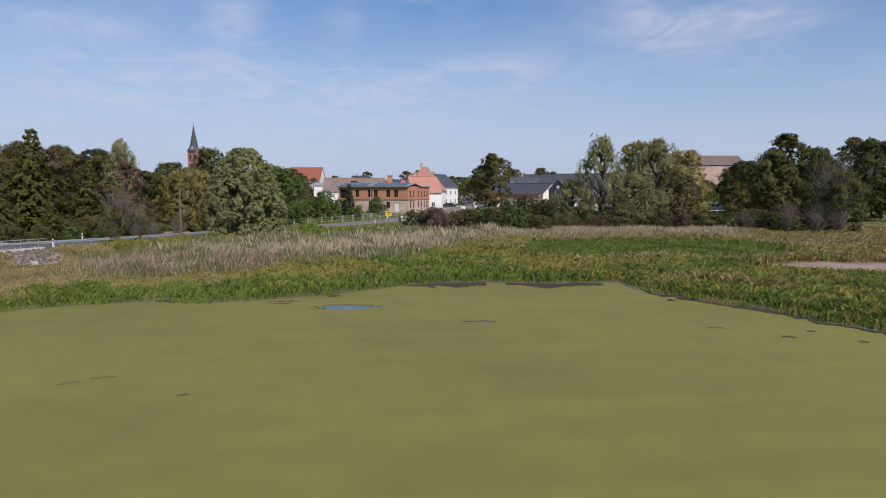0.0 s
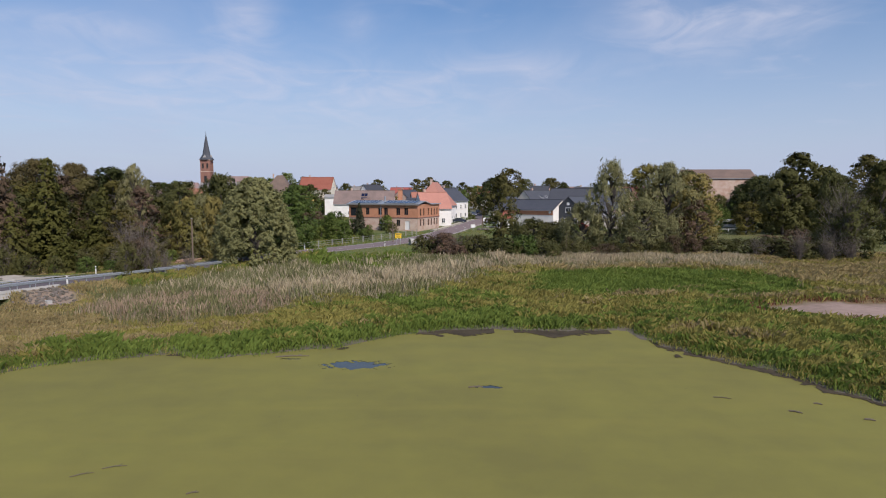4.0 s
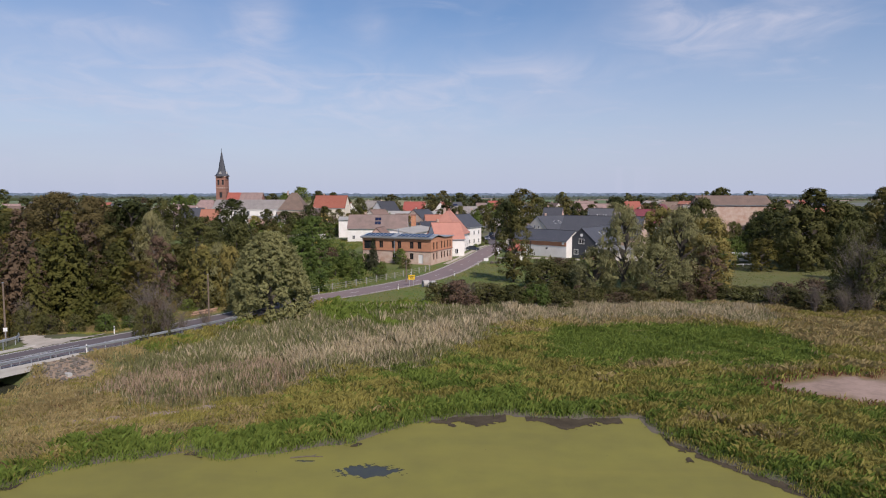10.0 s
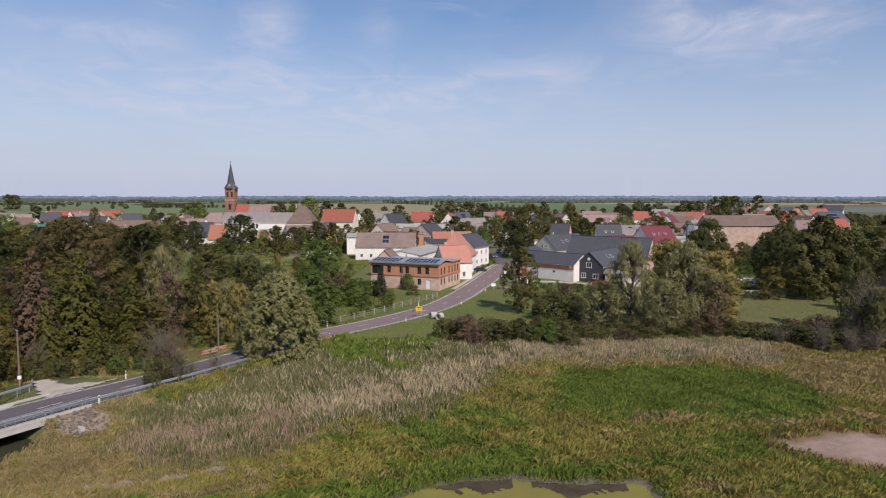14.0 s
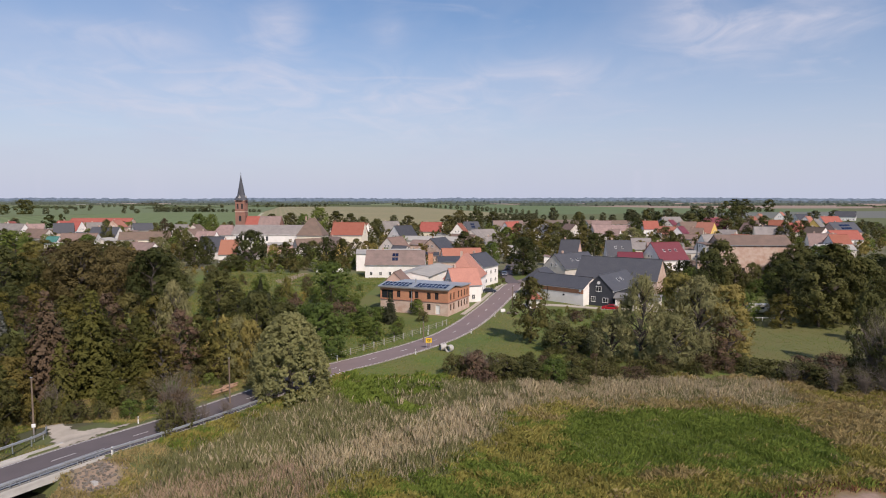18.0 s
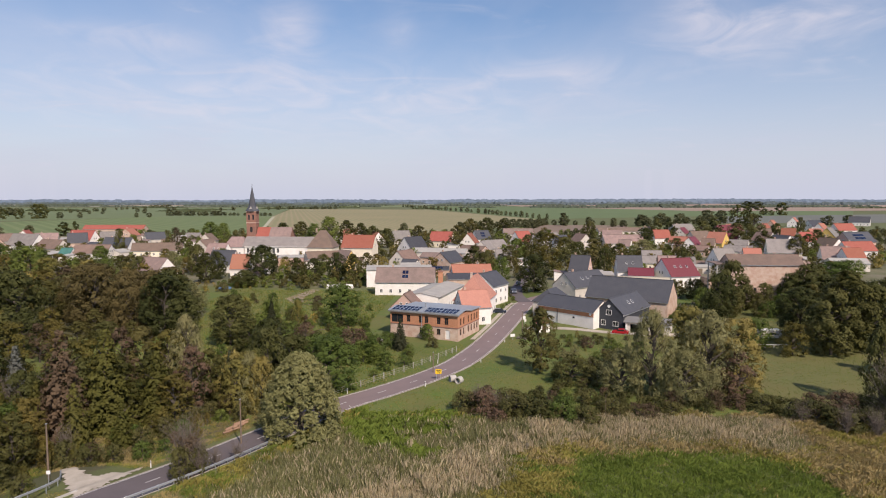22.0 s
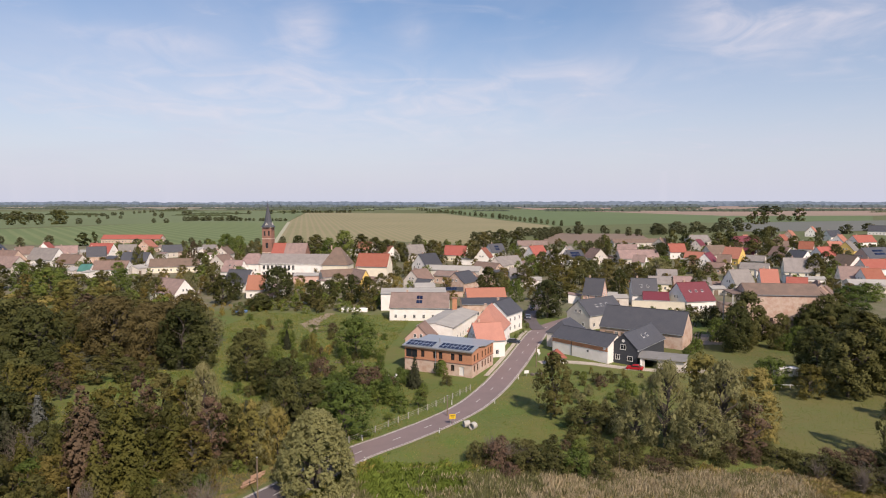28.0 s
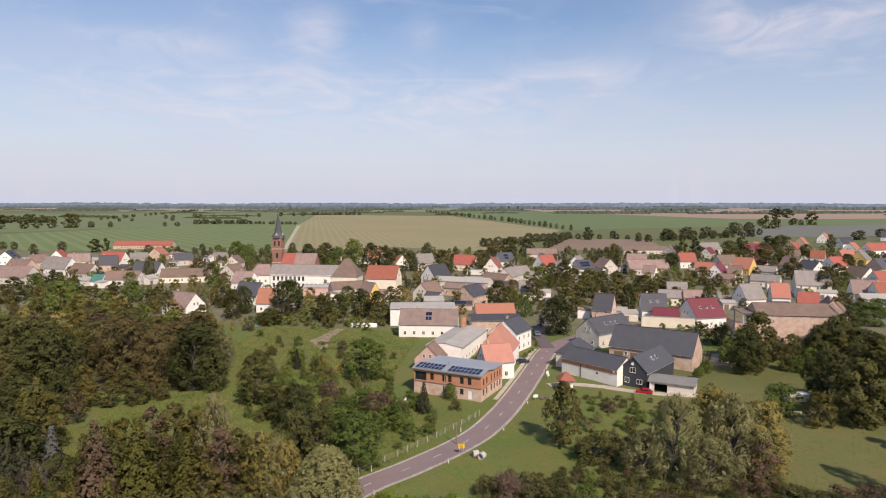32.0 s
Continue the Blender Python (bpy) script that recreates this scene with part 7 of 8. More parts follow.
tree("far_dark", 564.1, 1334.4, 24.0, 1.33)
tree("far", 542.9, 1361.9, 12.3, 1.44)
tree("far", 462.4, 891.8, 10.8, 1.90)
tree("far", 402.6, 824.5, 11.4, 1.88)
tree("far", 304.0, 674.9, 13.8, 0.85)

# ---- reeds, meadow and shore grass ----
def blades(name, x, y, height, width, lean, per, material, label, category, spread=0.16, seed=1):
    """Tufts of bent blades, two triangles each. height, lean: arrays, one for a tuft."""
    rng = np.random.default_rng(seed)
    n = len(x) * per
    z = np.repeat(ground(x, y), per)
    h = np.repeat(height, per) * rng.uniform(0.6, 1.15, n)
    bx, by = np.repeat(x, per) + rng.normal(0, spread, n), np.repeat(y, per) + rng.normal(0, spread, n)
    an = rng.normal(0, 1.2 if lean[0] > 0.3 else 3.0, n) + np.repeat(3.0 * wobble(x, y, 0.16, 12) + 1.6 * wobble(x, y, 0.55, 3), per)
    ln = np.repeat(lean, per) * rng.uniform(0.3, 1.2, n) * h
    wx, wy = np.cos(an + 1.57) * width / 2, np.sin(an + 1.57) * width / 2
    mx, my = bx + np.cos(an) * ln * 0.35, by + np.sin(an) * ln * 0.35
    tx, ty = bx + np.cos(an) * ln, by + np.sin(an) * ln
    v = np.empty((n, 4, 3), np.float32)
    v[:, 0] = np.column_stack([bx - wx, by - wy, z - 0.05])
    v[:, 1] = np.column_stack([bx + wx, by + wy, z - 0.05])
    v[:, 2] = np.column_stack([mx + wx * 0.9, my + wy * 0.9, z + h * 0.62])
    v[:, 3] = np.column_stack([tx - wx * 0.15, ty - wy * 0.15, z + h * np.sqrt(np.maximum(0.2, 1 - np.repeat(lean, per) ** 2))])
    ob = new(name, quads_mesh(name, v, material))
    return tagged(ob, label, category, kind="stuff")


REEDS = np.array([(-35, 60.5), (-29, 58), (-21.5, 60), (-17.5, 65), (-9, 70), (-4, 71.5), (1.8, 82), (5, 92), (14, 94.5), (34, 96.5), (43, 92.5), (47.5, 97), (49, 108),
                  (22, 109), (0, 104), (-20, 104), (-24, 97), (-29, 88), (-33, 79), (-36, 70)], float)
PATCH = np.array([(9.5, 76), (10.6, 90), (13.4, 93), (22, 94), (34, 94.5), (41.5, 91), (44.3, 85), (42.7, 76), (37.7, 72.4), (30.4, 70.6), (23.4, 73.4), (16, 72)], float)
HERBS = np.array([(-24, 99), (-20, 106), (-7, 108), (-5, 98), (-9, 87), (-18, 89)], float)
PATH = np.array([(-33, 52.6), (-28.6, 53.7), (-25.2, 55.5), (-22.5, 57.2)], float)
grng = np.random.default_rng(11)
N = 400000
gx, gy = grng.uniform(-62, 78, N), 36 + (124 - 36) * grng.uniform(0, 1, N) ** 1.3
gs = shore(gx, np.minimum(gy, 75)) + np.where(gy > 75, 20, 0)
sand_d = line_distance(gx, gy, np.vstack([SAND, SAND[:1]]))[0] * np.where(inside(gx, gy, SAND), -1, 1) + 0.9 * wobble(gx, gy, 0.35, 1.0)
ok = (gs > np.where(gx < -3, 0.05, 0.5)) & (line_distance(gx, gy, ROAD)[0] > 4.3) & (line_distance(gx, gy, CHANNEL)[0] > 2.6)
ok &= (sand_d > 0.4) & ((sand_d > 2.2) | (grng.uniform(0, 1, N) < 0.35)) & (np.hypot(gx + 41.6, gy - 66.2) > 2.6) & (np.hypot((gx + 51) / 7.4, (gy - 77.4) / 3.9) > 1)
ok &= (gy - 0.45 * gx < 128) & ~((gy > np.where(gx > 8, 109, 105.5) + 1.5 * wobble(gx, gy, 0.3, 2)) & (gx > -26))
ok &= line_distance(gx, gy, PATH)[0] > 0.3 + 0.5 * wobble(gx, gy, 0.7, 3)
gx, gy, gs, sand_d = gx[ok], gy[ok], gs[ok], sand_d[ok]
big, mid, fine_ = wobble(gx, gy, 0.07, 3), wobble(gx, gy, 0.22, 7), wobble(gx, gy, 0.8, 9)
patchy = 0.5 * wobble(gx, gy, 0.11, 5) + 0.45 * wobble(gx * 0.7, gy * 1.6, 0.33, 8) + 0.25 * wobble(gx, gy, 0.9, 2)
pick = grng.uniform(0, 1, len(gx))
soft = patchy + (pick - 0.5) * 0.5
reed_edge = line_distance(gx, gy, np.vstack([REEDS, REEDS[:1]]))[0]
reed_sd = reed_edge * np.where(inside(gx, gy, REEDS), -1, 1) + 1.6 * mid + 1.0 * fine_ + grng.normal(0, 1.1, len(gx))
in_reed = reed_sd < 0
in_patch = inside(gx + 1.2 * mid + 0.8 * fine_ + grng.normal(0, 0.8, len(gx)), gy + 1.2 * fine_ + grng.normal(0, 1.0, len(gx)), PATCH)
left = gx < -7 + 2 * mid
shore_band = (gs < 4.6 + 1.8 * mid + 1.4 * fine_) & ~in_reed
dry_left = (gx < -17) & (gs > 3.6 + 1.5 * mid + fine_) & ~in_reed & (gy < 74)
band_far = (gy > 89 + 2 * mid) & ~in_reed & (gx > 2) & ~in_patch
patch_edge = ~in_patch & (gx > 17) & (gy < 78) & (line_distance(gx, gy, np.vstack([PATCH, PATCH[:1]]))[0] < 2.6 + 1.2 * mid)
right_dry = (gx > 42 + 1.5 * mid) & ~in_reed & ~in_patch
low_right = (gx > 13 + 4 * mid) & (gy < 69 + 2 * mid) & ~in_reed
# how beige the reeds are: a pale streak through the middle, greener behind
streak = line_distance(gx, gy, np.array([(-34, 61), (-22, 65), (-10, 77), (4, 91)], float))[0]
pale = np.clip(0.66 - (streak + 3.5 * mid) / 11.0 + 0.22 * wobble(gx, gy, 0.4, 4) + 0.1 * fine_, 0.08, 0.72)
pale = np.where(gx > 6, 0.46 + 0.3 * mid + 0.15 * fine_, pale)
kind = np.full(len(gx), "grass_bright", dtype=object)
kind[soft < 0.1] = "grass_mid"
kind[soft < -0.9] = "grass_dry"
kind[low_right & (soft < 0.22)] = "grass_mid"
kind[low_right & (soft < -0.78)] = "grass_dry"
kind[patch_edge] = np.where(soft[patch_edge] < -0.1, "grass_dry", "grass_mid")
kind[left & ~shore_band & (soft < 0.30)] = "grass_mid"
kind[in_patch & (soft > -0.75)] = "grass_bright"
kind[shore_band & (soft > np.where(gx > 6, -0.1, -0.6))] = "grass_bright"
kind[dry_left] = np.where(soft[dry_left] < -0.85, "grass_rust", np.where(soft[dry_left] < 0.16, "grass_dry", "grass_mid"))
far_ = band_far | right_dry
kind[far_] = np.where(soft[far_] < 0.12, "grass_dry", "grass_mid")
beyond = gx < np.interp(gy, ROAD[:, 1], ROAD[:, 0])
kind[beyond] = np.where(soft[beyond] < -0.15, "grass_dry", np.where(soft[beyond] < 0.2, "grass_mid", "grass_bright"))
strip = ~beyond & ~in_reed & (gx < -8) & (gy > 64) & ~dry_left
kind[strip] = np.where(soft[strip] > 0.1, "grass_bright", "grass_mid")
kind[in_reed] = np.where(pick[in_reed] < pale[in_reed], "reed", "reed_green")
herbs = inside(gx + 1.5 * mid, gy + 2 * fine_, HERBS)
kind[herbs & (soft > -0.35)] = "grass_bright"
kind[~in_reed & (sand_d < 2.6) & (pick < 0.66)] = "grass_rust"
pinkish = in_reed & (kind == "reed") & (np.hypot((gx + 26) / 12, (gy - 63.5) / 6.5) + 0.3 * mid < 1)
kind[pinkish] = "reed_pink"
tuft = wobble(gx, gy, 1.25, 14) + 0.6 * wobble(gx, gy, 2.3, 6)
hgt = {"grass_bright": 0.60, "grass_mid": 0.62, "grass_dry": 0.70, "grass_rust": 0.4, "reed": 1.6, "reed_pink": 1.4, "reed_green": 1.35}
words = {"grass_bright": ("shore_grass", "lush bright green sedge and grass", "grass"), "grass_mid": ("meadow_grass", "olive green meadow grass", "grass"),
         "grass_dry": ("dry_grass", "dry straw-coloured grass tufts", "grass"), "reed": ("reed_bed", "tall pale beige dry reeds", "reeds"),
         "grass_rust": ("reddish_herbs", "low reddish herbs round the bare patch", "plants"),
         "reed_pink": ("reed_plumes", "pinkish flowering reed plumes", "reeds"), "reed_green": ("green_reeds", "tall green reeds in the bed", "reeds")}
for i, k in enumerate(hgt):
    s = kind == k
    x_, y_ = gx[s], gy[s]
    tall = not k.startswith("grass")
    h_ = hgt[k] * (1 + 0.30 * mid[s] + (0.2 if tall else 0.40) * fine_[s] + (0.16 if tall else 0.35) * tuft[s])
    if not tall:
        edge = np.clip(gs[s] / 1.5, 0.35, 1)
        h_ = np.where(dry_left[s], 0.55, 1.0) * np.where(in_patch[s], 0.8, 1.0) * h_ * edge * np.where(shore_band[s], 1.15, 1.0) * np.where(beyond[s], 0.35, 1.0) * np.where(herbs[s], 1.7, 1.0)
    else:
        h_ = h_ * np.where(gx[s] > 8, 0.68, 1.0) * np.clip(0.4 - reed_sd[s] / 6.0, 0.4, 1)
    name, label, cat = words[k]
    blades(name, x_, y_, np.clip(h_, 0.12, 3), 0.028 if tall else 0.036, np.full(len(x_), 0.29 if tall else 0.6), 4 if tall else 3, M[k], label, cat, 0.20 if tall else 0.24, seed=i)

# short rough grass on the verges and lawns farther on
N = 90000
gx, gy = grng.uniform(-95, 90, N), grng.uniform(104, 235, N)
ok = (line_distance(gx, gy, ROAD)[0] > 3.7) & (np.hypot(gx + 16.3, (gy - 163)) > 13) & ~inside(gx, gy, WOOD) & ~((gy > 160 + 0.2 * gx) & (gx > -34) & (gx < 62))
gx, gy = gx[ok], gy[ok]
pick = grng.uniform(0, 1, len(gx)) + 0.25 * wobble(gx, gy, 0.2, 4)
for k, s in (("grass_lawn", pick < np.where(gx < 42, 0.6, 0.45)), ("grass_mid", (pick >= 0.6) & (pick < np.where(gx < 42, 0.95, 0.72))), ("grass_dry", pick >= np.where(gx < 42, 0.95, 1.02))):
    blades("lawn_grass", gx[s], gy[s], np.where(gx[s] < -20, 0.36, 0.16), 0.1, np.full(s.sum(), 0.6), 2, M[k], "short rough grass of verges and lawns", "grass", 0.25, seed=40)

# ---- bare mud along the water's edge ----
def muddy(x, y):
    s = shore(x, y)
    run = np.clip(np.minimum(x + 3, 24 - x), 0, 1) + 0.0
    w = 0.9 + 0.6 * wobble(x, y, 0.4, 4) + 0.3 * wobble(x, y, 1.3, 8) - 1.6 * (np.abs(x - 4.6) < 0.8) - 1.6 * (np.abs(x - 14.9) < 1.2)
    w = np.where(x > 17, w * 0.5 - 0.12 + 0.3 * wobble(x, y, 0.9, 5), w)
    w = np.where(x < -3, -0.45 + 0.9 * wobble(x, y, 0.45, 6), w)
    return (s > -1.5 * np.maximum(w, 0)) & (s < 1.0) & (w > 0.15) & (run > -1)


sheet("mud_bank", np.arange(-32, 27, 0.12), np.arange(34, 59, 0.12), lambda x, y: 0.012 + 0.03 * (wobble(x, y, 1.9, 2) + 1) * 0.5, M["mud"],
      "bare dark mud at the waterline", "mud", keep=muddy)


sheet("bare_path", np.arange(-34, -21, 0.15), np.arange(51.5, 58.5, 0.15), lambda x, y: ground(x, y) + 0.03 + 0.02 * wobble(x, y, 1.7, 3), M["soil"], "bare trodden strip of pale soil in the grass", "path",
      keep=lambda x, y: line_distance(x, y, PATH)[0] < 0.45 + 0.5 * wobble(x, y, 0.7, 3))

PLOTS = ((np.array([(55, 197), (63.5, 197.6), (66, 212), (57.5, 212.5)], float), "dug vegetable plot of bare brown soil"),
         (np.array([(-71, 216), (-63.4, 204), (-61.6, 205.5), (-65, 220), (-64, 236), (-67, 236.4)], float), "pale trodden path and heap of earth in the garden"))
for plot, words_ in PLOTS:
    lo_, hi_ = plot.min(0), plot.max(0)
    sheet("garden_plot", np.arange(lo_[0] - 1, hi_[0] + 1, 0.35), np.arange(lo_[1] - 1, hi_[1] + 1, 0.35), lambda x, y: ground(x, y) + 0.05 + 0.05 * wobble(x, y, 1.5, 4), M["soil"], words_, "garden plot",
          keep=lambda x, y: inside(x + 0.5 * wobble(x, y, 0.8, 2), y + 0.5 * wobble(x, y, 0.8, 6), plot))

# ---- floating sticks ----
def stick(x, y, az, length, r, label="dark waterlogged stick floating on the pond"):
    bm = bmesh.new()
    tube(bm, (-length / 2, 0, 0), (0, 0.05 * length, 0.03), r, r * 0.9, 6)
    tube(bm, (0, 0.05 * length, 0.03), (length / 2, 0, 0), r * 0.9, r * 0.5, 6)
    tube(bm, (length * 0.15, 0.04 * length, 0.02), (length * 0.3, 0.16 * length, 0.06), r * 0.6, r * 0.3, 5)
    me = bpy.data.meshes.new("driftwood")
    bm.to_mesh(me)
    bm.free()
    me.materials.append(M["drift"])
    ob = new("driftwood", me)
    ob.matrix_basis = pose(x, y, 0.03, 0, 0, az)
    return tagged(ob, label, "driftwood")


for x, y, az, ln, r in ((-15.6, 26.6, 30, 0.9, 0.02), (-14.6, 27.4, 20, 1.0, 0.02), (-10.2, 25.0, 20, 0.5, 0.03), (19.0, 35.2, -35, 0.7, 0.05), (22.3, 34.0, -25, 0.5, 0.06),
                        (21.0, 36.6, -30, 0.45, 0.05), (16.0, 37.6, -20, 1.0, 0.03), (-11.6, 46.8, 8, 2.4, 0.06), (1.6, 39.5, 10, 0.9, 0.05),
                        (3.6, 12.0, 40, 0.2, 0.015), (4.4, 11.6, -20, 0.25, 0.015)):
    stick(x, y, az, ln, r)


# ---- along the road ----
def offset_line(y0, y1, off, step):
    """Points beside the road between two places on it, off metres to its right."""
    t = np.gradient(fine, axis=0)
    t /= np.linalg.norm(t, axis=1)[:, None]
    p = fine + np.column_stack([t[:, 1], -t[:, 0]]) * off
    s = p[(fine[:, 1] >= y0) & (fine[:, 1] <= y1)]
    d = np.concatenate([[0], np.cumsum(np.linalg.norm(np.diff(s, axis=0), axis=1))])
    k = np.arange(0, d[-1], step)
    return np.column_stack([np.interp(k, d, s[:, 0]), np.interp(k, d, s[:, 1])])


def guard_rail(pts, label):
    root = thing("guard_rail", pose(*pts[0], float(road_z(pts[0][1]))), label, "guard rail")
    o = Vector((*pts[0], float(road_z(pts[0][1]))))
    for a, b in zip(pts[:-1], pts[1:]):
        pa = Vector((*a, float(road_z(a[1])))) - o
        pb = Vector((*b, float(road_z(b[1])))) - o
        d = pb - pa
        m = Matrix.Translation(pa) @ Matrix.Rotation(math.atan2(d.y, d.x), 4, "Z")
        bm = boxes((-0.05, 0.03, -0.5, 0.05, 0.13, 0.78))
        part("post", bm, M["steel"], root, m=m)
        ln = d.length
        prof = ((0, 0.42), (-0.07, 0.48), (-0.07, 0.54), (0.0, 0.58), (-0.07, 0.63), (-0.07, 0.69), (0, 0.75))
        v = [(u, y_, z_) for u in (0, ln + 0.05) for y_, z_ in prof]
        part("beam", mesh_of("beam", v, [(i, i + 1, i + 8, i + 7) for i in range(6)], M["steel"]), None, root, m=m)
    return root


guard_rail(offset_line(38, 92, 3.5, 2.0), "galvanised steel guard rail beside the road")
guard_rail(resample(np.array([(-68, 42), (-60.6, 57), (-57.0, 65), (-54.6, 71), (-53.6, 75), (-55.2, 77.6)], float), 2.0), "galvanised steel guard rail curving into the turn-off")


def marker(x, y, z=None):
    root = thing("marker_post", pose(x, y, float(road_z(y)) - 0.1 if z is None else z, 0, 0, 25), "white roadside marker post with a black band", "marker post", "marker posts along the road")
    part("post", boxes((-0.06, -0.05, 0, 0.06, 0.05, 0.72), (-0.06, -0.05, 0.92, 0.06, 0.05, 1.05)), M["frame_white"], root)
    part("band", boxes((-0.061, -0.051, 0.72, 0.061, 0.051, 0.92)), M["sign_black"], root)
    part("reflector", boxes((-0.03, -0.056, 0.75, 0.03, -0.051, 0.9)), M["steel"], root)


for y_ in (72, 107, 121.5, 139, 157):
    marker(*offset_line(y_, y_ + 3, 3.9, 1)[0])
for y_ in (62, 78, 112, 134):
    marker(*offset_line(y_, y_ + 3, -3.9, 1)[0])

# gravel turn-off
TURN = np.array([(-45.4, 80.8), (-47.4, 76.4), (-49.2, 71.4), (-52.7, 75.1), (-57.4, 80.6), (-58.6, 82.6), (-57.4, 82.8), (-55.6, 81.0), (-51.3, 77.9)], float)
sheet("gravel_track", np.arange(-63, -38, 0.4), np.arange(72, 86, 0.4), lambda x, y: ground(x, y) + 0.10, M["gravel"], "pale gravel turn-off leading into the wood", "track",
      keep=lambda x, y: inside(x + 0.35 * wobble(x, y, 0.9, 2), y + 0.35 * wobble(x, y, 0.9, 5), TURN) & (line_distance(x, y, ROAD)[0] > 3.1))

# place-name board, small boards and poles
sg = thing("place_sign", pose(-10.4, 124.4, 1.95, 0, 0, 12), "yellow place-name board on two posts", "sign")
part("board", boxes((-0.6, -0.02, 1.35, 0.6, 0.02, 2.25)), M["sign_yellow"], sg)
for u in (-0.4, 0.4):
    part("post", boxes((u - 0.03, 0.02, -0.3, u + 0.03, 0.08, 2.2)), M["steel"], sg)
part("lettering", boxes((-0.42, -0.028, 1.95, 0.42, -0.021, 2.08), (-0.35, -0.028, 1.70, 0.35, -0.021, 1.79), (-0.25, -0.028, 1.5, 0.25, -0.021, 1.58)), M["sign_black"], sg)


def board(x, y, w, h, top, az, label):
    s = thing("road_sign", pose(x, y, gz(x, y), 0, 0, az), label, "sign")
    part("plate", boxes((-w / 2, -0.02, top - h, w / 2, 0.02, top), bevel=0.008), M["frame_white"], s)
    part("post", boxes((-0.03, 0.02, -0.3, 0.03, 0.08, top)), M["steel"], s)


board(4.9, 158.6, 1.2, 0.75, 1.5, 20, "white board on a post beside the road")
board(8.6, 178.0, 0.7, 0.9, 2.2, 20, "white sign on a grey post")
board(8.9, 178.6, 0.6, 0.6, 1.2, 20, "small white sign low on a post")
board(16.6, 236.6, 1.6, 1.0, 2.8, 10, "white notice board at the junction")


def pole(x, y, h, label, r=0.13):
    p = thing("utility_pole", pose(x, y, gz(x, y)), label, "pole")
    bm = bmesh.new()
    tube(bm, (0, 0, -0.5), (0, 0, h), r, r * 0.7, 8)
    part("shaft", bm, M["wood_old"], p)
    part("cap", boxes((-r * 0.85, -r * 0.85, h, r * 0.85, r * 0.85, h + 0.06)), M["zinc"], p)


pole(-56.2, 76.8, 7.2, "weathered wooden pole at the wood's edge")
pole(-36.2, 90.0, 6.6, "thin weathered wooden pole beside the road")
pole(-11.9, 129.4, 4.2, "thin grey pole behind the fence")
pole(7.6, 168.0, 5.5, "slender grey lamp pole at the verge")
pole(18.5, 106.0, 4.0, "thin bare stake among the bushes", 0.035)
lamp_post = thing("low_sign", pose(-54.5, 74.5, gz(-54.5, 74.5), 0, 0, 20), "small white round sign on a post", "sign")
part("post", boxes((-0.03, -0.03, -0.3, 0.03, 0.03, 2.2)), M["steel"], lamp_post)
part("plate", boxes((-0.22, -0.05, 1.75, 0.22, -0.03, 2.2), bevel=0.01), M["frame_white"], lamp_post)

# fence of concrete posts
fp = resample(np.array([(-29.5, 111.5), (-22.7, 122.2), (-14.8, 135.0), (-8.2, 146.6)], float), 2.6)
fence = thing("garden_fence", pose(*fp[0], gz(*fp[0])), "wire fence on pale concrete posts along the gardens", "fence")
base = Vector((*fp[0], gz(*fp[0])))
for i, p in enumerate(fp):
    o = Vector((*p, gz(*p))) - base
    part("post", boxes((-0.09, -0.09, -0.3, 0.09, 0.09, 1.3)), M["fence_grey"], fence, m=Matrix.Translation(o))
    if i + 1 < len(fp):
        e = Vector((*fp[i + 1], gz(*fp[i + 1]))) - base
        for z_ in (0.35, 0.7, 1.1):
            bm = bmesh.new()
            tube(bm, o + Vector((0, 0, z_)), e + Vector((0, 0, z_)), 0.025, 0.025, 4)
            part("rail", bm, M["fence_grey"], fence)

# bridge at the road's outlet
bdg = thing("bridge", pose(-49.9, 64.2, 0), "small concrete road bridge over the pond's outlet", "bridge", kind="structure")
d_ = np.array([-49.4 + 56.5, 65.0 - 51.0])
az_ = math.degrees(math.atan2(d_[1], d_[0]))
brm = pose(0, 0, 0, 0, 0, az_)
part("deck", boxes((-8, -4.2, 1.25, 8, 4.2, 1.80)), M["concrete"], bdg, m=brm)
for u in (-5.0, 5.0):
    part("abutment", boxes((u - 0.6, -4.4, -1.0, u + 0.6, 4.4, 1.25)), M["concrete"], bdg, m=brm)
for sy in (-4.25, 4.05):
    part("kerb", boxes((-8, sy, 1.8, 8, sy + 0.2, 2.1)), M["concrete"], bdg, m=brm)
part("wing_wall", boxes((4.6, -7.6, -0.8, 5.1, -4.2, 1.0)), M["concrete"], bdg, m=brm)
for k in range(9):
    u = -7.5 + k * 1.85
    part("railing_post", boxes((u, -4.2, 2.1, u + 0.06, -4.14, 3.0)), M["steel"], bdg, m=brm)
for z_ in (2.5, 2.95):
    part("railing_bar", boxes((-8, -4.2, z_, 8, -4.14, z_ + 0.06)), M["steel"], bdg, m=brm)


# rubble, boulders, logs
def stone_mesh(seed):
    rng = random.Random(seed)
    bm = bmesh.new()
    bmesh.ops.create_icosphere(bm, subdivisions=1, radius=1)
    for v_ in bm.verts:
        v_.co *= rng.uniform(0.75, 1.2)
        v_.co.z *= 0.7
    me = bpy.data.meshes.new("stone")
    bm.to_mesh(me)
    bm.free()
    me.materials.append(M["stone_grey"])
    return me


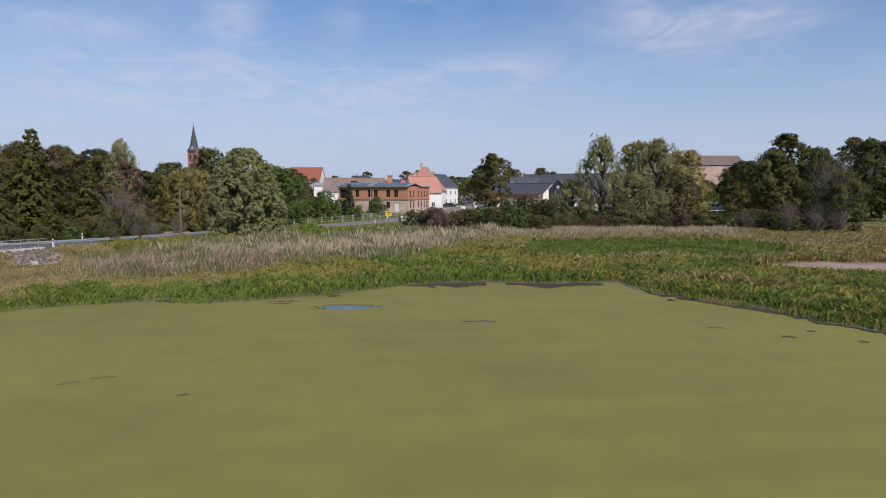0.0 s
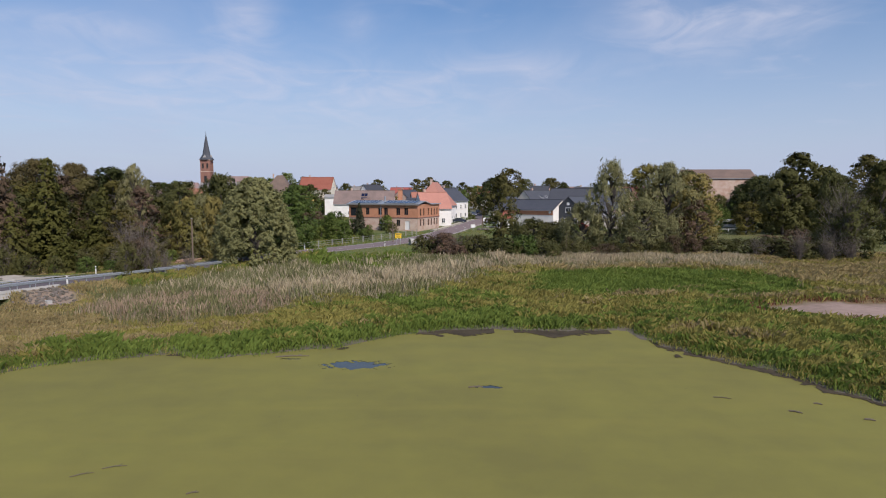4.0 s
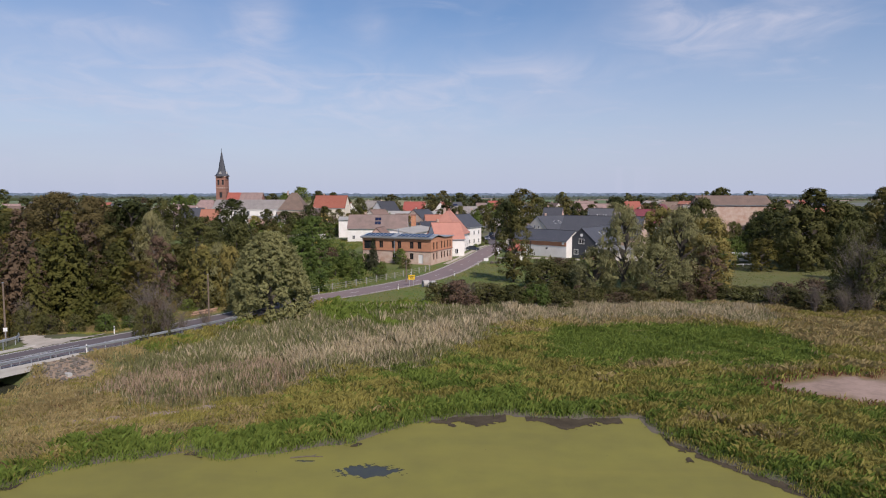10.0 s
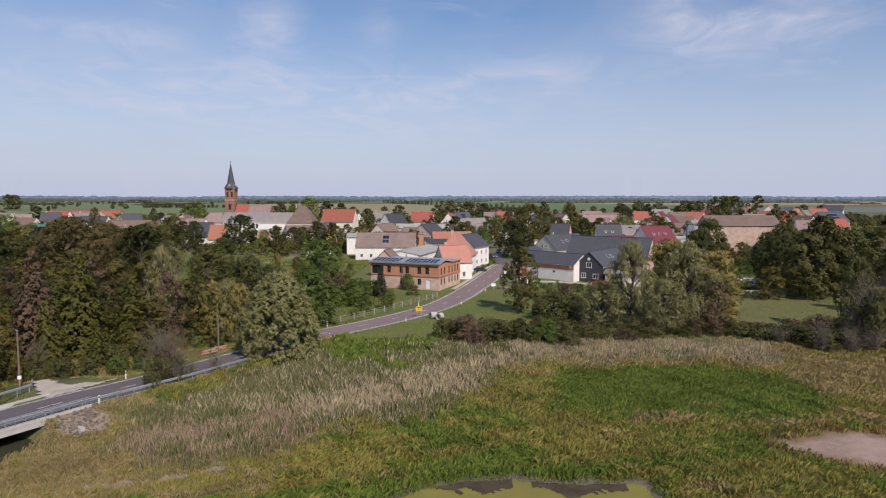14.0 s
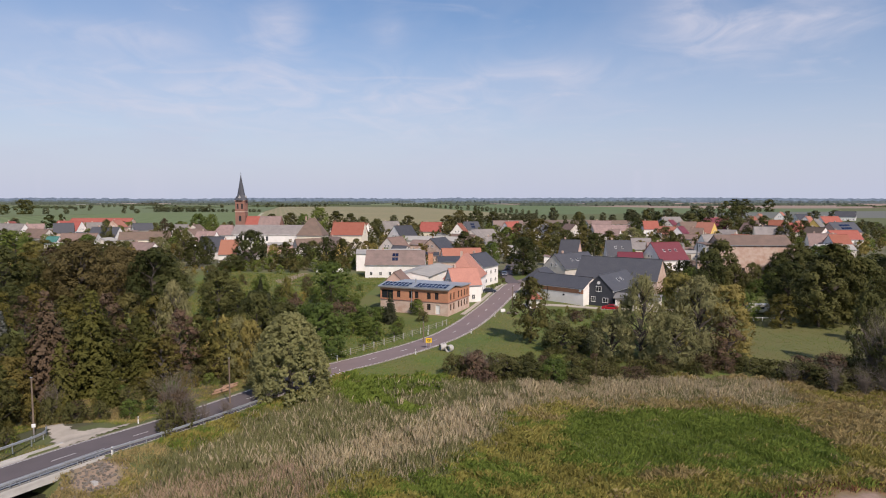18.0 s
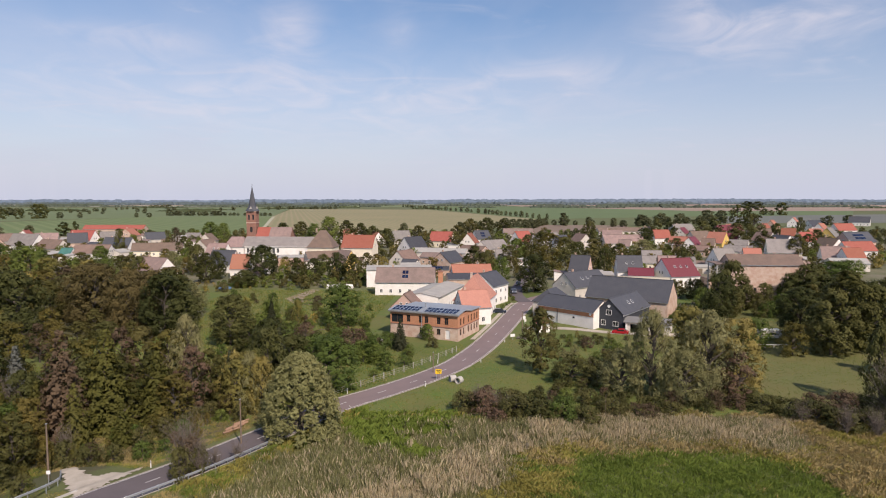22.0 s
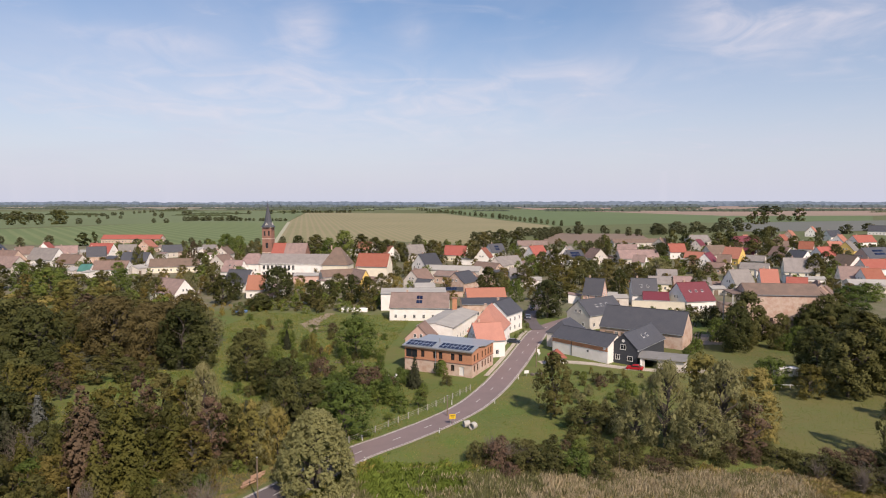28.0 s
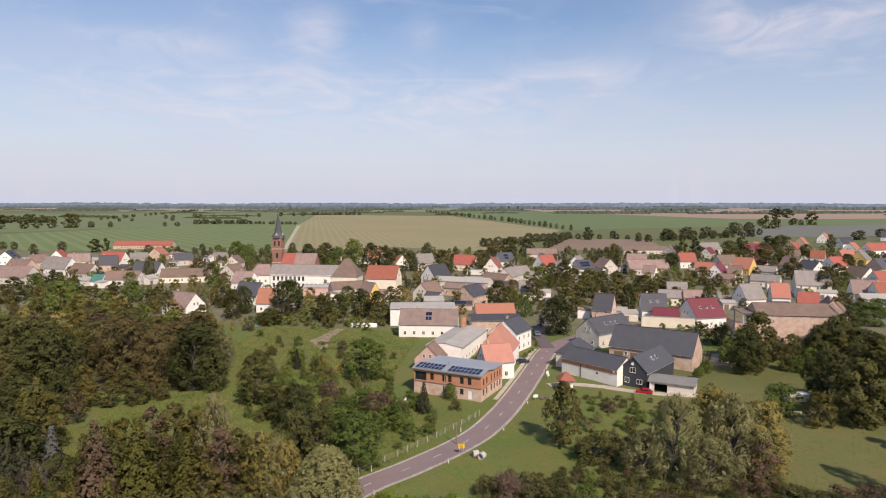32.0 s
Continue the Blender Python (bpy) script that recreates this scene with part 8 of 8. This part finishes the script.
STONES = [stone_mesh(i) for i in range(4)]
srng = random.Random(3)
RX, RY = -41.6, 66.2
rub = thing("rubble_slope", pose(RX, RY, gz(RX, RY)), "slope of loose grey stones beside the bridge", "stones")
for i in range(240):
    x_, y_ = srng.gauss(0, 1.4), srng.gauss(0, 1.9)
    s_ = srng.uniform(0.09, 0.24)
    z_ = gz(RX + x_, RY + y_) - gz(RX, RY)
    part("stone", STONES[i % 4], None, rub, m=pose(x_, y_, z_ + s_ * 0.25, 0, 0, srng.uniform(0, 360)) @ Matrix.Diagonal((s_, s_, s_, 1)))
for x_, y_, s_ in ((6.4, 159.8, 0.7), (7.4, 160.6, 0.5), (8.0, 159.4, 0.6), (8.7, 161.0, 0.4)):
    ob = new("boulder", STONES[srng.randrange(4)])
    ob.matrix_basis = pose(x_, y_, gz(x_, y_) + s_ * 0.3, 0, 0, srng.uniform(0, 360)) @ Matrix.Diagonal((s_, s_, s_, 1))
    tagged(ob, "pale grey boulder on the grass verge", "boulder", "boulders on the verge")
for x_, y_, a_ in ((-7.6, 123.6, 25), (-6.3, 122.9, 62)):
    cp = thing("concrete_pipe", pose(x_, y_, gz(x_, y_) + 0.62, 0, 0, a_), "pale concrete drain ring lying on the verge", "pipe", "drain rings on the verge")
    bm = bmesh.new()
    rr = [[bm.verts.new((u, r_ * math.cos(k_ * math.pi / 9), r_ * math.sin(k_ * math.pi / 9))) for k_ in range(18)] for u, r_ in ((-0.6, 0.66), (0.6, 0.66), (0.6, 0.52), (-0.6, 0.52))]
    for q in range(4):
        for k_ in range(18):
            bm.faces.new((rr[q][k_], rr[(q + 1) % 4][k_], rr[(q + 1) % 4][(k_ + 1) % 18], rr[q][(k_ + 1) % 18]))
    part("ring", bm, M["concrete"], cp)
logs = thing("log_pile", pose(-40.0, 97.6, gz(-40.0, 97.6), 0, 0, 58), "small pile of cut logs at the roadside", "log pile")
for i in range(14):
    bm = bmesh.new()
    y_ = (i % 6 - 2.5) * 0.42 + srng.uniform(-0.1, 0.1)
    z_ = 0.15 + 0.3 * (i // 6)
    ln = srng.uniform(1.8, 3.2)
    tube(bm, (y_ * 1.6 - ln / 2, y_, z_), (y_ * 1.6 + ln / 2, y_ + srng.uniform(-0.3, 0.3), z_ + srng.uniform(0, 0.15)), 0.16, 0.13, 8)
    part("log", bm, M["log"], logs)


# ---- cars ----
def car(x, y, az, paint, label, z=None):
    root = thing("car", pose(x, y, gz(x, y) if z is None else z, 0, 0, az), label, "car")
    prof = [(-2.05, 0.35), (-2.1, 0.75), (-1.9, 0.92), (-1.0, 0.98), (-0.45, 1.42), (0.9, 1.46), (1.75, 1.0), (2.05, 0.9), (2.1, 0.4)]
    bm = bmesh.new()
    a = [bm.verts.new((px, -0.84, pz)) for px, pz in prof]
    b = [bm.verts.new((px, 0.84, pz)) for px, pz in prof]
    for i in range(len(prof) - 1):
        bm.faces.new((a[i], b[i], b[i + 1], a[i + 1]))
    bm.faces.new(a[::1])
    bm.faces.new(b[::-1])
    bm.faces.new((a[0], a[-1], b[-1], b[0]))
    bmesh.ops.bevel(bm, geom=bm.edges[:], offset=0.06, segments=2, affect="EDGES")
    bmesh.ops.recalc_face_normals(bm, faces=bm.faces[:])
    part("body", bm, M[paint], root)
    part("windscreen", mesh_of("windscreen", [(-0.97, -0.68, 1.02), (-0.97, 0.68, 1.02), (-0.5, 0.62, 1.40), (-0.5, -0.62, 1.40)], [(0, 3, 2, 1)], M["glass"]), None, root, m=pose(-0.03, 0, 0.02))
    part("rear_window", mesh_of("rear_window", [(1.0, -0.64, 1.42), (1.0, 0.64, 1.42), (1.65, 0.68, 1.08), (1.65, -0.68, 1.08)], [(0, 3, 2, 1)], M["glass"]), None, root, m=pose(0.04, 0, 0.02))
    for sy in (-1, 1):
        part("side_window", mesh_of("side_window", [(-0.85, sy * 0.852, 1.0), (1.45, sy * 0.852, 1.0), (0.85, sy * 0.852, 1.38), (-0.45, sy * 0.852, 1.36)], [(0, 1, 2, 3) if sy < 0 else (3, 2, 1, 0)], M["glass"]), None, root)
        for wx in (-1.3, 1.3):
            bm = bmesh.new()
            tube(bm, (wx, sy * 0.66, 0.31), (wx, sy * 0.88, 0.31), 0.31, 0.31, 14)
            w_ = part("wheel", bm, M["rubber"], root)
            bm = bmesh.new()
            tube(bm, (wx, sy * 0.87, 0.31), (wx, sy * 0.895, 0.31), 0.18, 0.18, 10)
            part("rim", bm, M["steel"], w_)
        part("headlight", boxes((-2.12, sy * 0.62 - 0.16, 0.66, -2.0, sy * 0.62 + 0.16, 0.80)), M["frame_white"], root)
        part("tail_light", boxes((2.0, sy * 0.66 - 0.12, 0.68, 2.12, sy * 0.66 + 0.12, 0.86)), M["car_red"], root)


car(1.9, 194.2, 172, "car_dark", "dark blue car parked beside the street", 3.05)
car(7.4, 232.8, 92, "car_grey", "grey car parked on the village street", 3.62)
car(9.6, 251.6, 82, "car_dark", "dark blue car standing farther up the street", 3.84)
car(32.4, 167.3, -18, "car_red", "small red car in front of the black house", 2.75)

# path in front of the yard
ribbon("yard_path", resample(np.array([(8.6, 172.0), (14, 173.4), (22, 172), (30, 168.6), (40, 166.8), (50, 167.5)], float), 1.5), -1.4, 1.4,
       lambda y: np.interp(y, GROUND_Y, GROUND_Z) + 0.12, M["gravel"], None, "pale gravel path past the stable", "path", "structure", 0.4)
pav = offset_line(157, 212, -4.3, 1.2)
ribbon("pavement", pav, -0.5, 0.6, lambda y: road_z(y) + 0.05, M["gravel"], None, "narrow paved footway along the houses", "pavement", "structure", 0.2)

# garden clutter
tun = thing("poly_tunnel", pose(-57.8, 241.5, gz(-57.8, 241.5), 0, 0, 4), "low white plastic garden tunnel", "tunnel")
bm = bmesh.new()
prev = None
for i in range(9):
    an = math.pi * i / 8
    a, b = bm.verts.new((-5, -1.2 * math.cos(an), 1.5 * math.sin(an))), bm.verts.new((5, -1.2 * math.cos(an), 1.5 * math.sin(an)))
    if prev:
        bm.faces.new((prev[0], prev[1], b, a))
    prev = (a, b)
part("cover", bm, M["plaster_white"], tun)
part("end_frame", boxes((-5.03, -1.2, 0, -4.97, 1.2, 0.08), (4.97, -1.2, 0, 5.03, 1.2, 0.08)), M["steel"], tun)
tp = thing("tarpaulin", pose(-100.1, 235.2, gz(-100.1, 235.2)), "blue tarpaulin over a low garden stack", "tarpaulin")
part("cover", boxes((-2.2, -1.2, 0, 2.2, 1.2, 0.9), bevel=0.25), mat("tarp_blue", (0.10, 0.20, 0.36), 0.5, (0.16, 0.26, 0.42), 1, 6, 0.5, 0.4), tp)
cv_ = thing("caravan", pose(67.5, 163.5, 2.85, 0, 0, 12), "pale parked trailer under the trees", "trailer")
part("body", boxes((-2.6, -1.1, 0.5, 2.6, 1.1, 2.4), bevel=0.15), M["plaster_grey"], cv_)
part("roof", boxes((-2.65, -1.15, 2.4, 2.65, 1.15, 2.5)), M["frame_white"], cv_)
part("window", boxes((-1.0, -1.13, 1.3, 1.0, -1.1, 1.9)), M["glass"], cv_)
rail = thing("paddock_rail", pose(65.0, 154.8, 2.7, 0, 0, 2), "white wooden paddock rail", "fence")
for i in range(5):
    part("post", boxes((i * 2.0 - 4.05, -0.05, -0.3, i * 2.0 - 3.95, 0.05, 0.9)), M["frame_white"], rail)
part("bar", boxes((-4.1, -0.09, 0.7, 4.1, -0.05, 0.82)), M["frame_white"], rail)
for x_, y_, a_ in ((-28.6, 154.0, 20), (-26.9, 154.6, -30)):
    c_ = thing("garden_chair", pose(x_, y_, gz(x_, y_), 0, 0, a_), "white plastic garden chair on the lawn", "chair", "garden chairs")
    part("seat", boxes((-0.27, -0.27, 0.4, 0.27, 0.27, 0.45)), M["frame_white"], c_)
    part("backrest", boxes((-0.27, 0.24, 0.45, 0.27, 0.29, 0.95)), M["frame_white"], c_)
    for u in (-0.23, 0.19):
        for w_ in (-0.25, 0.2):
            part("leg", boxes((u, w_, 0, u + 0.04, w_ + 0.04, 0.4)), M["frame_white"], c_)
for x_, y_, h_ in ((-40.2, 81.6, 6.8), (-37.6, 80.0, 4.2), (-39.6, 78.6, 3.4), (-36.4, 81.8, 2.6), (-34.5, 84.5, 2.6), (-2.6, 109.4, 4.0), (0.4, 108.4, 3.6), (3.4, 107.4, 3.0), 
                   (54.0, 102.0, 4.6), (58.0, 101.0, 4.4), (61.5, 101.5, 4.2), (49.4, 106.0, 3.4), (63, 106, 11), (-78, 96, 7.5), (-60.2, 86.0, 4.2)):
    bare(x_, y_, h_)

# ---- trees in the open fields ----
STANDS = {}


def row_of_trees(a, b, n, h, kind, group, jitter=0.15, spread=1.0, gaps=0.0):
    r = random.Random(int(a[0] * 3 + b[1]))
    for i in range(n):
        if r.random() < gaps:
            continue
        f_ = (i + r.uniform(-jitter, jitter)) / max(1, n - 1)
        place = (kind, a[0] + (b[0] - a[0]) * f_, a[1] + (b[1] - a[1]) * f_, h * r.uniform(0.75, 1.2), spread * r.uniform(0.8, 1.2))
        if group == "avenue trees":
            tree(*place, group=group)
        else:
            STANDS.setdefault(group, []).append(place)


row_of_trees((82, 1035), (-20, 1426), 13, 9, "far", "avenue trees", 0.1, 1.1)
row_of_trees((-20, 1426), (-355, 2533), 22, 10, "far", "avenue trees", 0.2, 1.1)
row_of_trees((-35, 655), (60, 800), 13, 9, "far", "hedgerow behind the village", 0.3, 1.5)
row_of_trees((30, 650), (62, 815), 9, 8, "far", "hedgerow behind the village", 0.3, 1.5)
row_of_trees((60, 805), (170, 800), 9, 6, "far", "hedgerow behind the village", 0.3, 1.6)
row_of_trees((150, 760), (300, 880), 12, 8, "far", "hedgerow behind the village", 0.3, 1.5)
row_of_trees((170, 800), (330, 930), 9, 8, "far", "hedgerow behind the village", 0.4, 1.5)
row_of_trees((-330, 560), (-215, 600), 7, 6, "far", "hedgerow behind the village", 0.3, 1.5)
row_of_trees((-628, 1213), (-520, 1228), 14, 9, "far", "field hedge", 0.3, 1.6)
row_of_trees((-510, 1230), (-425, 1215), 10, 7, "far", "field hedge", 0.3, 1.6)
row_of_trees((-640, 2003), (-500, 2020), 12, 9, "far", "field hedge", 0.3, 1.8)
row_of_trees((-1150, 1180), (-960, 1240), 16, 15, "far", "field copse", 0.4, 1.4)
row_of_trees((-1120, 1260), (-1000, 1300), 9, 15, "far_dark", "field copse", 0.4, 1.4)
row_of_trees((-960, 1240), (-780, 1420), 9, 9, "far", "field copse", 0.4, 1.4, 0.3)
row_of_trees((-900, 1560), (-640, 1900), 12, 12, "far", "field copse", 0.4, 1.5, 0.2)
row_of_trees((-860, 945), (-745, 1030), 8, 20, "far_dark", "field copse", 0.4, 1.2)
row_of_trees((-730, 1040), (-600, 1105), 7, 10, "far", "field copse", 0.4, 1.4, 0.25)
row_of_trees((-980, 1445), (-1360, 2650), 30, 9, "far", "field copse", 0.4, 1.5, 0.2)
row_of_trees((460, 1290), (530, 1310), 4, 11, "far_dark", "field copse", 0.4, 1.4)


grove("hedgerow", "ragged hedgerow of trees behind the village", "hedge", STANDS["hedgerow behind the village"])
grove("field_hedge", "dark clipped hedges between far fields", "hedge", STANDS["field hedge"])
grove("field_copse", "small dark copses in the far fields", "trees", STANDS["field copse"])


# ---- trees between the houses ----
def by_house(x, y):
    return near_road(x, y, 7) or any(math.hypot(x - a, y - b) < r * 0.75 + 2.2 for a, b, r in FOOT)


fill = []
VILLAGE = [(-285, 340), (-150, 268), (-60, 262), (-10, 268), (60, 285), (100, 290), (160, 300), (330, 420), (420, 640), (150, 610), (0, 590), (-200, 560), (-330, 540)]
scatter(VILLAGE, 7.4, 4200, lambda r, x, y: (weighted(r, plum=3, apple=3, walnut=1.2, pear=1.2, ash=0.8) if y < 430 else weighted(r, far=3, apple=1, pear=0.6, far_dark=0.6),
        r.uniform(3.0, 7.0), r.uniform(0.85, 1.2)), "", by_house, 12, fill)
fill = [(k, x, y, h * (0.55 if k.startswith("bush") else 1), s) for k, x, y, h, s in fill]
scatter([(-102, 238), (-52, 233), (-46, 262), (-60, 268), (-102, 272)], 4.8, 260, lambda r, x, y: (weighted(r, plum=3, apple=3, walnut=1, pear=1), r.uniform(2.4, 5.4), r.uniform(0.9, 1.25)), "", by_house, 31, fill)
scatter([(48, 226), (96, 232), (98, 250), (66, 252), (44, 246)], 5.2, 160, lambda r, x, y: (weighted(r, plum=3, apple=3, walnut=2), r.uniform(2.4, 4.6), r.uniform(0.9, 1.25)), "", by_house, 33, fill)
grove("village_trees", "fruit trees and bushes between the village houses", "trees", fill)


# ---- woods and hedges towards the horizon ----
def far_woods(name, y0, y1, count, height, length, colour, seed, label, x0=-0.82, x1=0.66, z0=5.0):
    """Strips of distant wood: long rounded banks with an uneven top."""
    rng = np.random.default_rng(seed)
    vs, fs = [], []
    for _ in range(count):
        d = rng.uniform(y0, y1)
        c = rng.uniform(x0, x1) * d
        ln = length * rng.uniform(0.3, 1.6)
        k = max(5, int(ln / (height * 0.7)))
        hh = height * rng.uniform(0.6, 1.1)
        skew = rng.normal(0, 0.12)
        base_ = len(vs)
        for i in range(k + 1):
            u = i / k
            x = c + (u - 0.5) * ln
            y = d + (u - 0.5) * ln * skew + rng.normal() * 3
            h = hh * (0.3 + 0.7 * min(1, 6 * min(u, 1 - u) + 0.15)) * (rng.uniform(0.62, 1.2) if d < 4100 else rng.uniform(0.85, 1.08))
            for oy, f in ((-9, 0), (-8, 0.55), (-3.5, 0.95), (3.5, 1.0), (9, 0)):
                vs.append((x + rng.normal() * 1.5, y + oy, z0 - 0.5 + h * f * rng.uniform(0.88, 1.1)))
        for i in range(k):
            for j in range(4):
                p = base_ + i * 5 + j
                fs.append((p, p + 5, p + 6, p + 1))
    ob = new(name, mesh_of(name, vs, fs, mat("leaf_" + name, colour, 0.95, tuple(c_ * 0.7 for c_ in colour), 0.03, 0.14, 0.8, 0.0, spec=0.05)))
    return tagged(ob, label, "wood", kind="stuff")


# from far_copses outward, haze is put into the colour: paler and bluer
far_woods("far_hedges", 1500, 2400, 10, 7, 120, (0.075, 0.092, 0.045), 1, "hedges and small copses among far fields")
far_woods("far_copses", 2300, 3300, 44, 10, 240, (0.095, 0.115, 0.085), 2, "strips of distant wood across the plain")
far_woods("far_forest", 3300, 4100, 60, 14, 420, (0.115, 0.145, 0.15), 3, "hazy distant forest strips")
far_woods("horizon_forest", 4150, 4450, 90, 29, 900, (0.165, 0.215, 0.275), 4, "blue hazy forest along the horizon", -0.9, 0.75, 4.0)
# pale_left, green_mid and grey_far are greyed by haze mixed into the colour
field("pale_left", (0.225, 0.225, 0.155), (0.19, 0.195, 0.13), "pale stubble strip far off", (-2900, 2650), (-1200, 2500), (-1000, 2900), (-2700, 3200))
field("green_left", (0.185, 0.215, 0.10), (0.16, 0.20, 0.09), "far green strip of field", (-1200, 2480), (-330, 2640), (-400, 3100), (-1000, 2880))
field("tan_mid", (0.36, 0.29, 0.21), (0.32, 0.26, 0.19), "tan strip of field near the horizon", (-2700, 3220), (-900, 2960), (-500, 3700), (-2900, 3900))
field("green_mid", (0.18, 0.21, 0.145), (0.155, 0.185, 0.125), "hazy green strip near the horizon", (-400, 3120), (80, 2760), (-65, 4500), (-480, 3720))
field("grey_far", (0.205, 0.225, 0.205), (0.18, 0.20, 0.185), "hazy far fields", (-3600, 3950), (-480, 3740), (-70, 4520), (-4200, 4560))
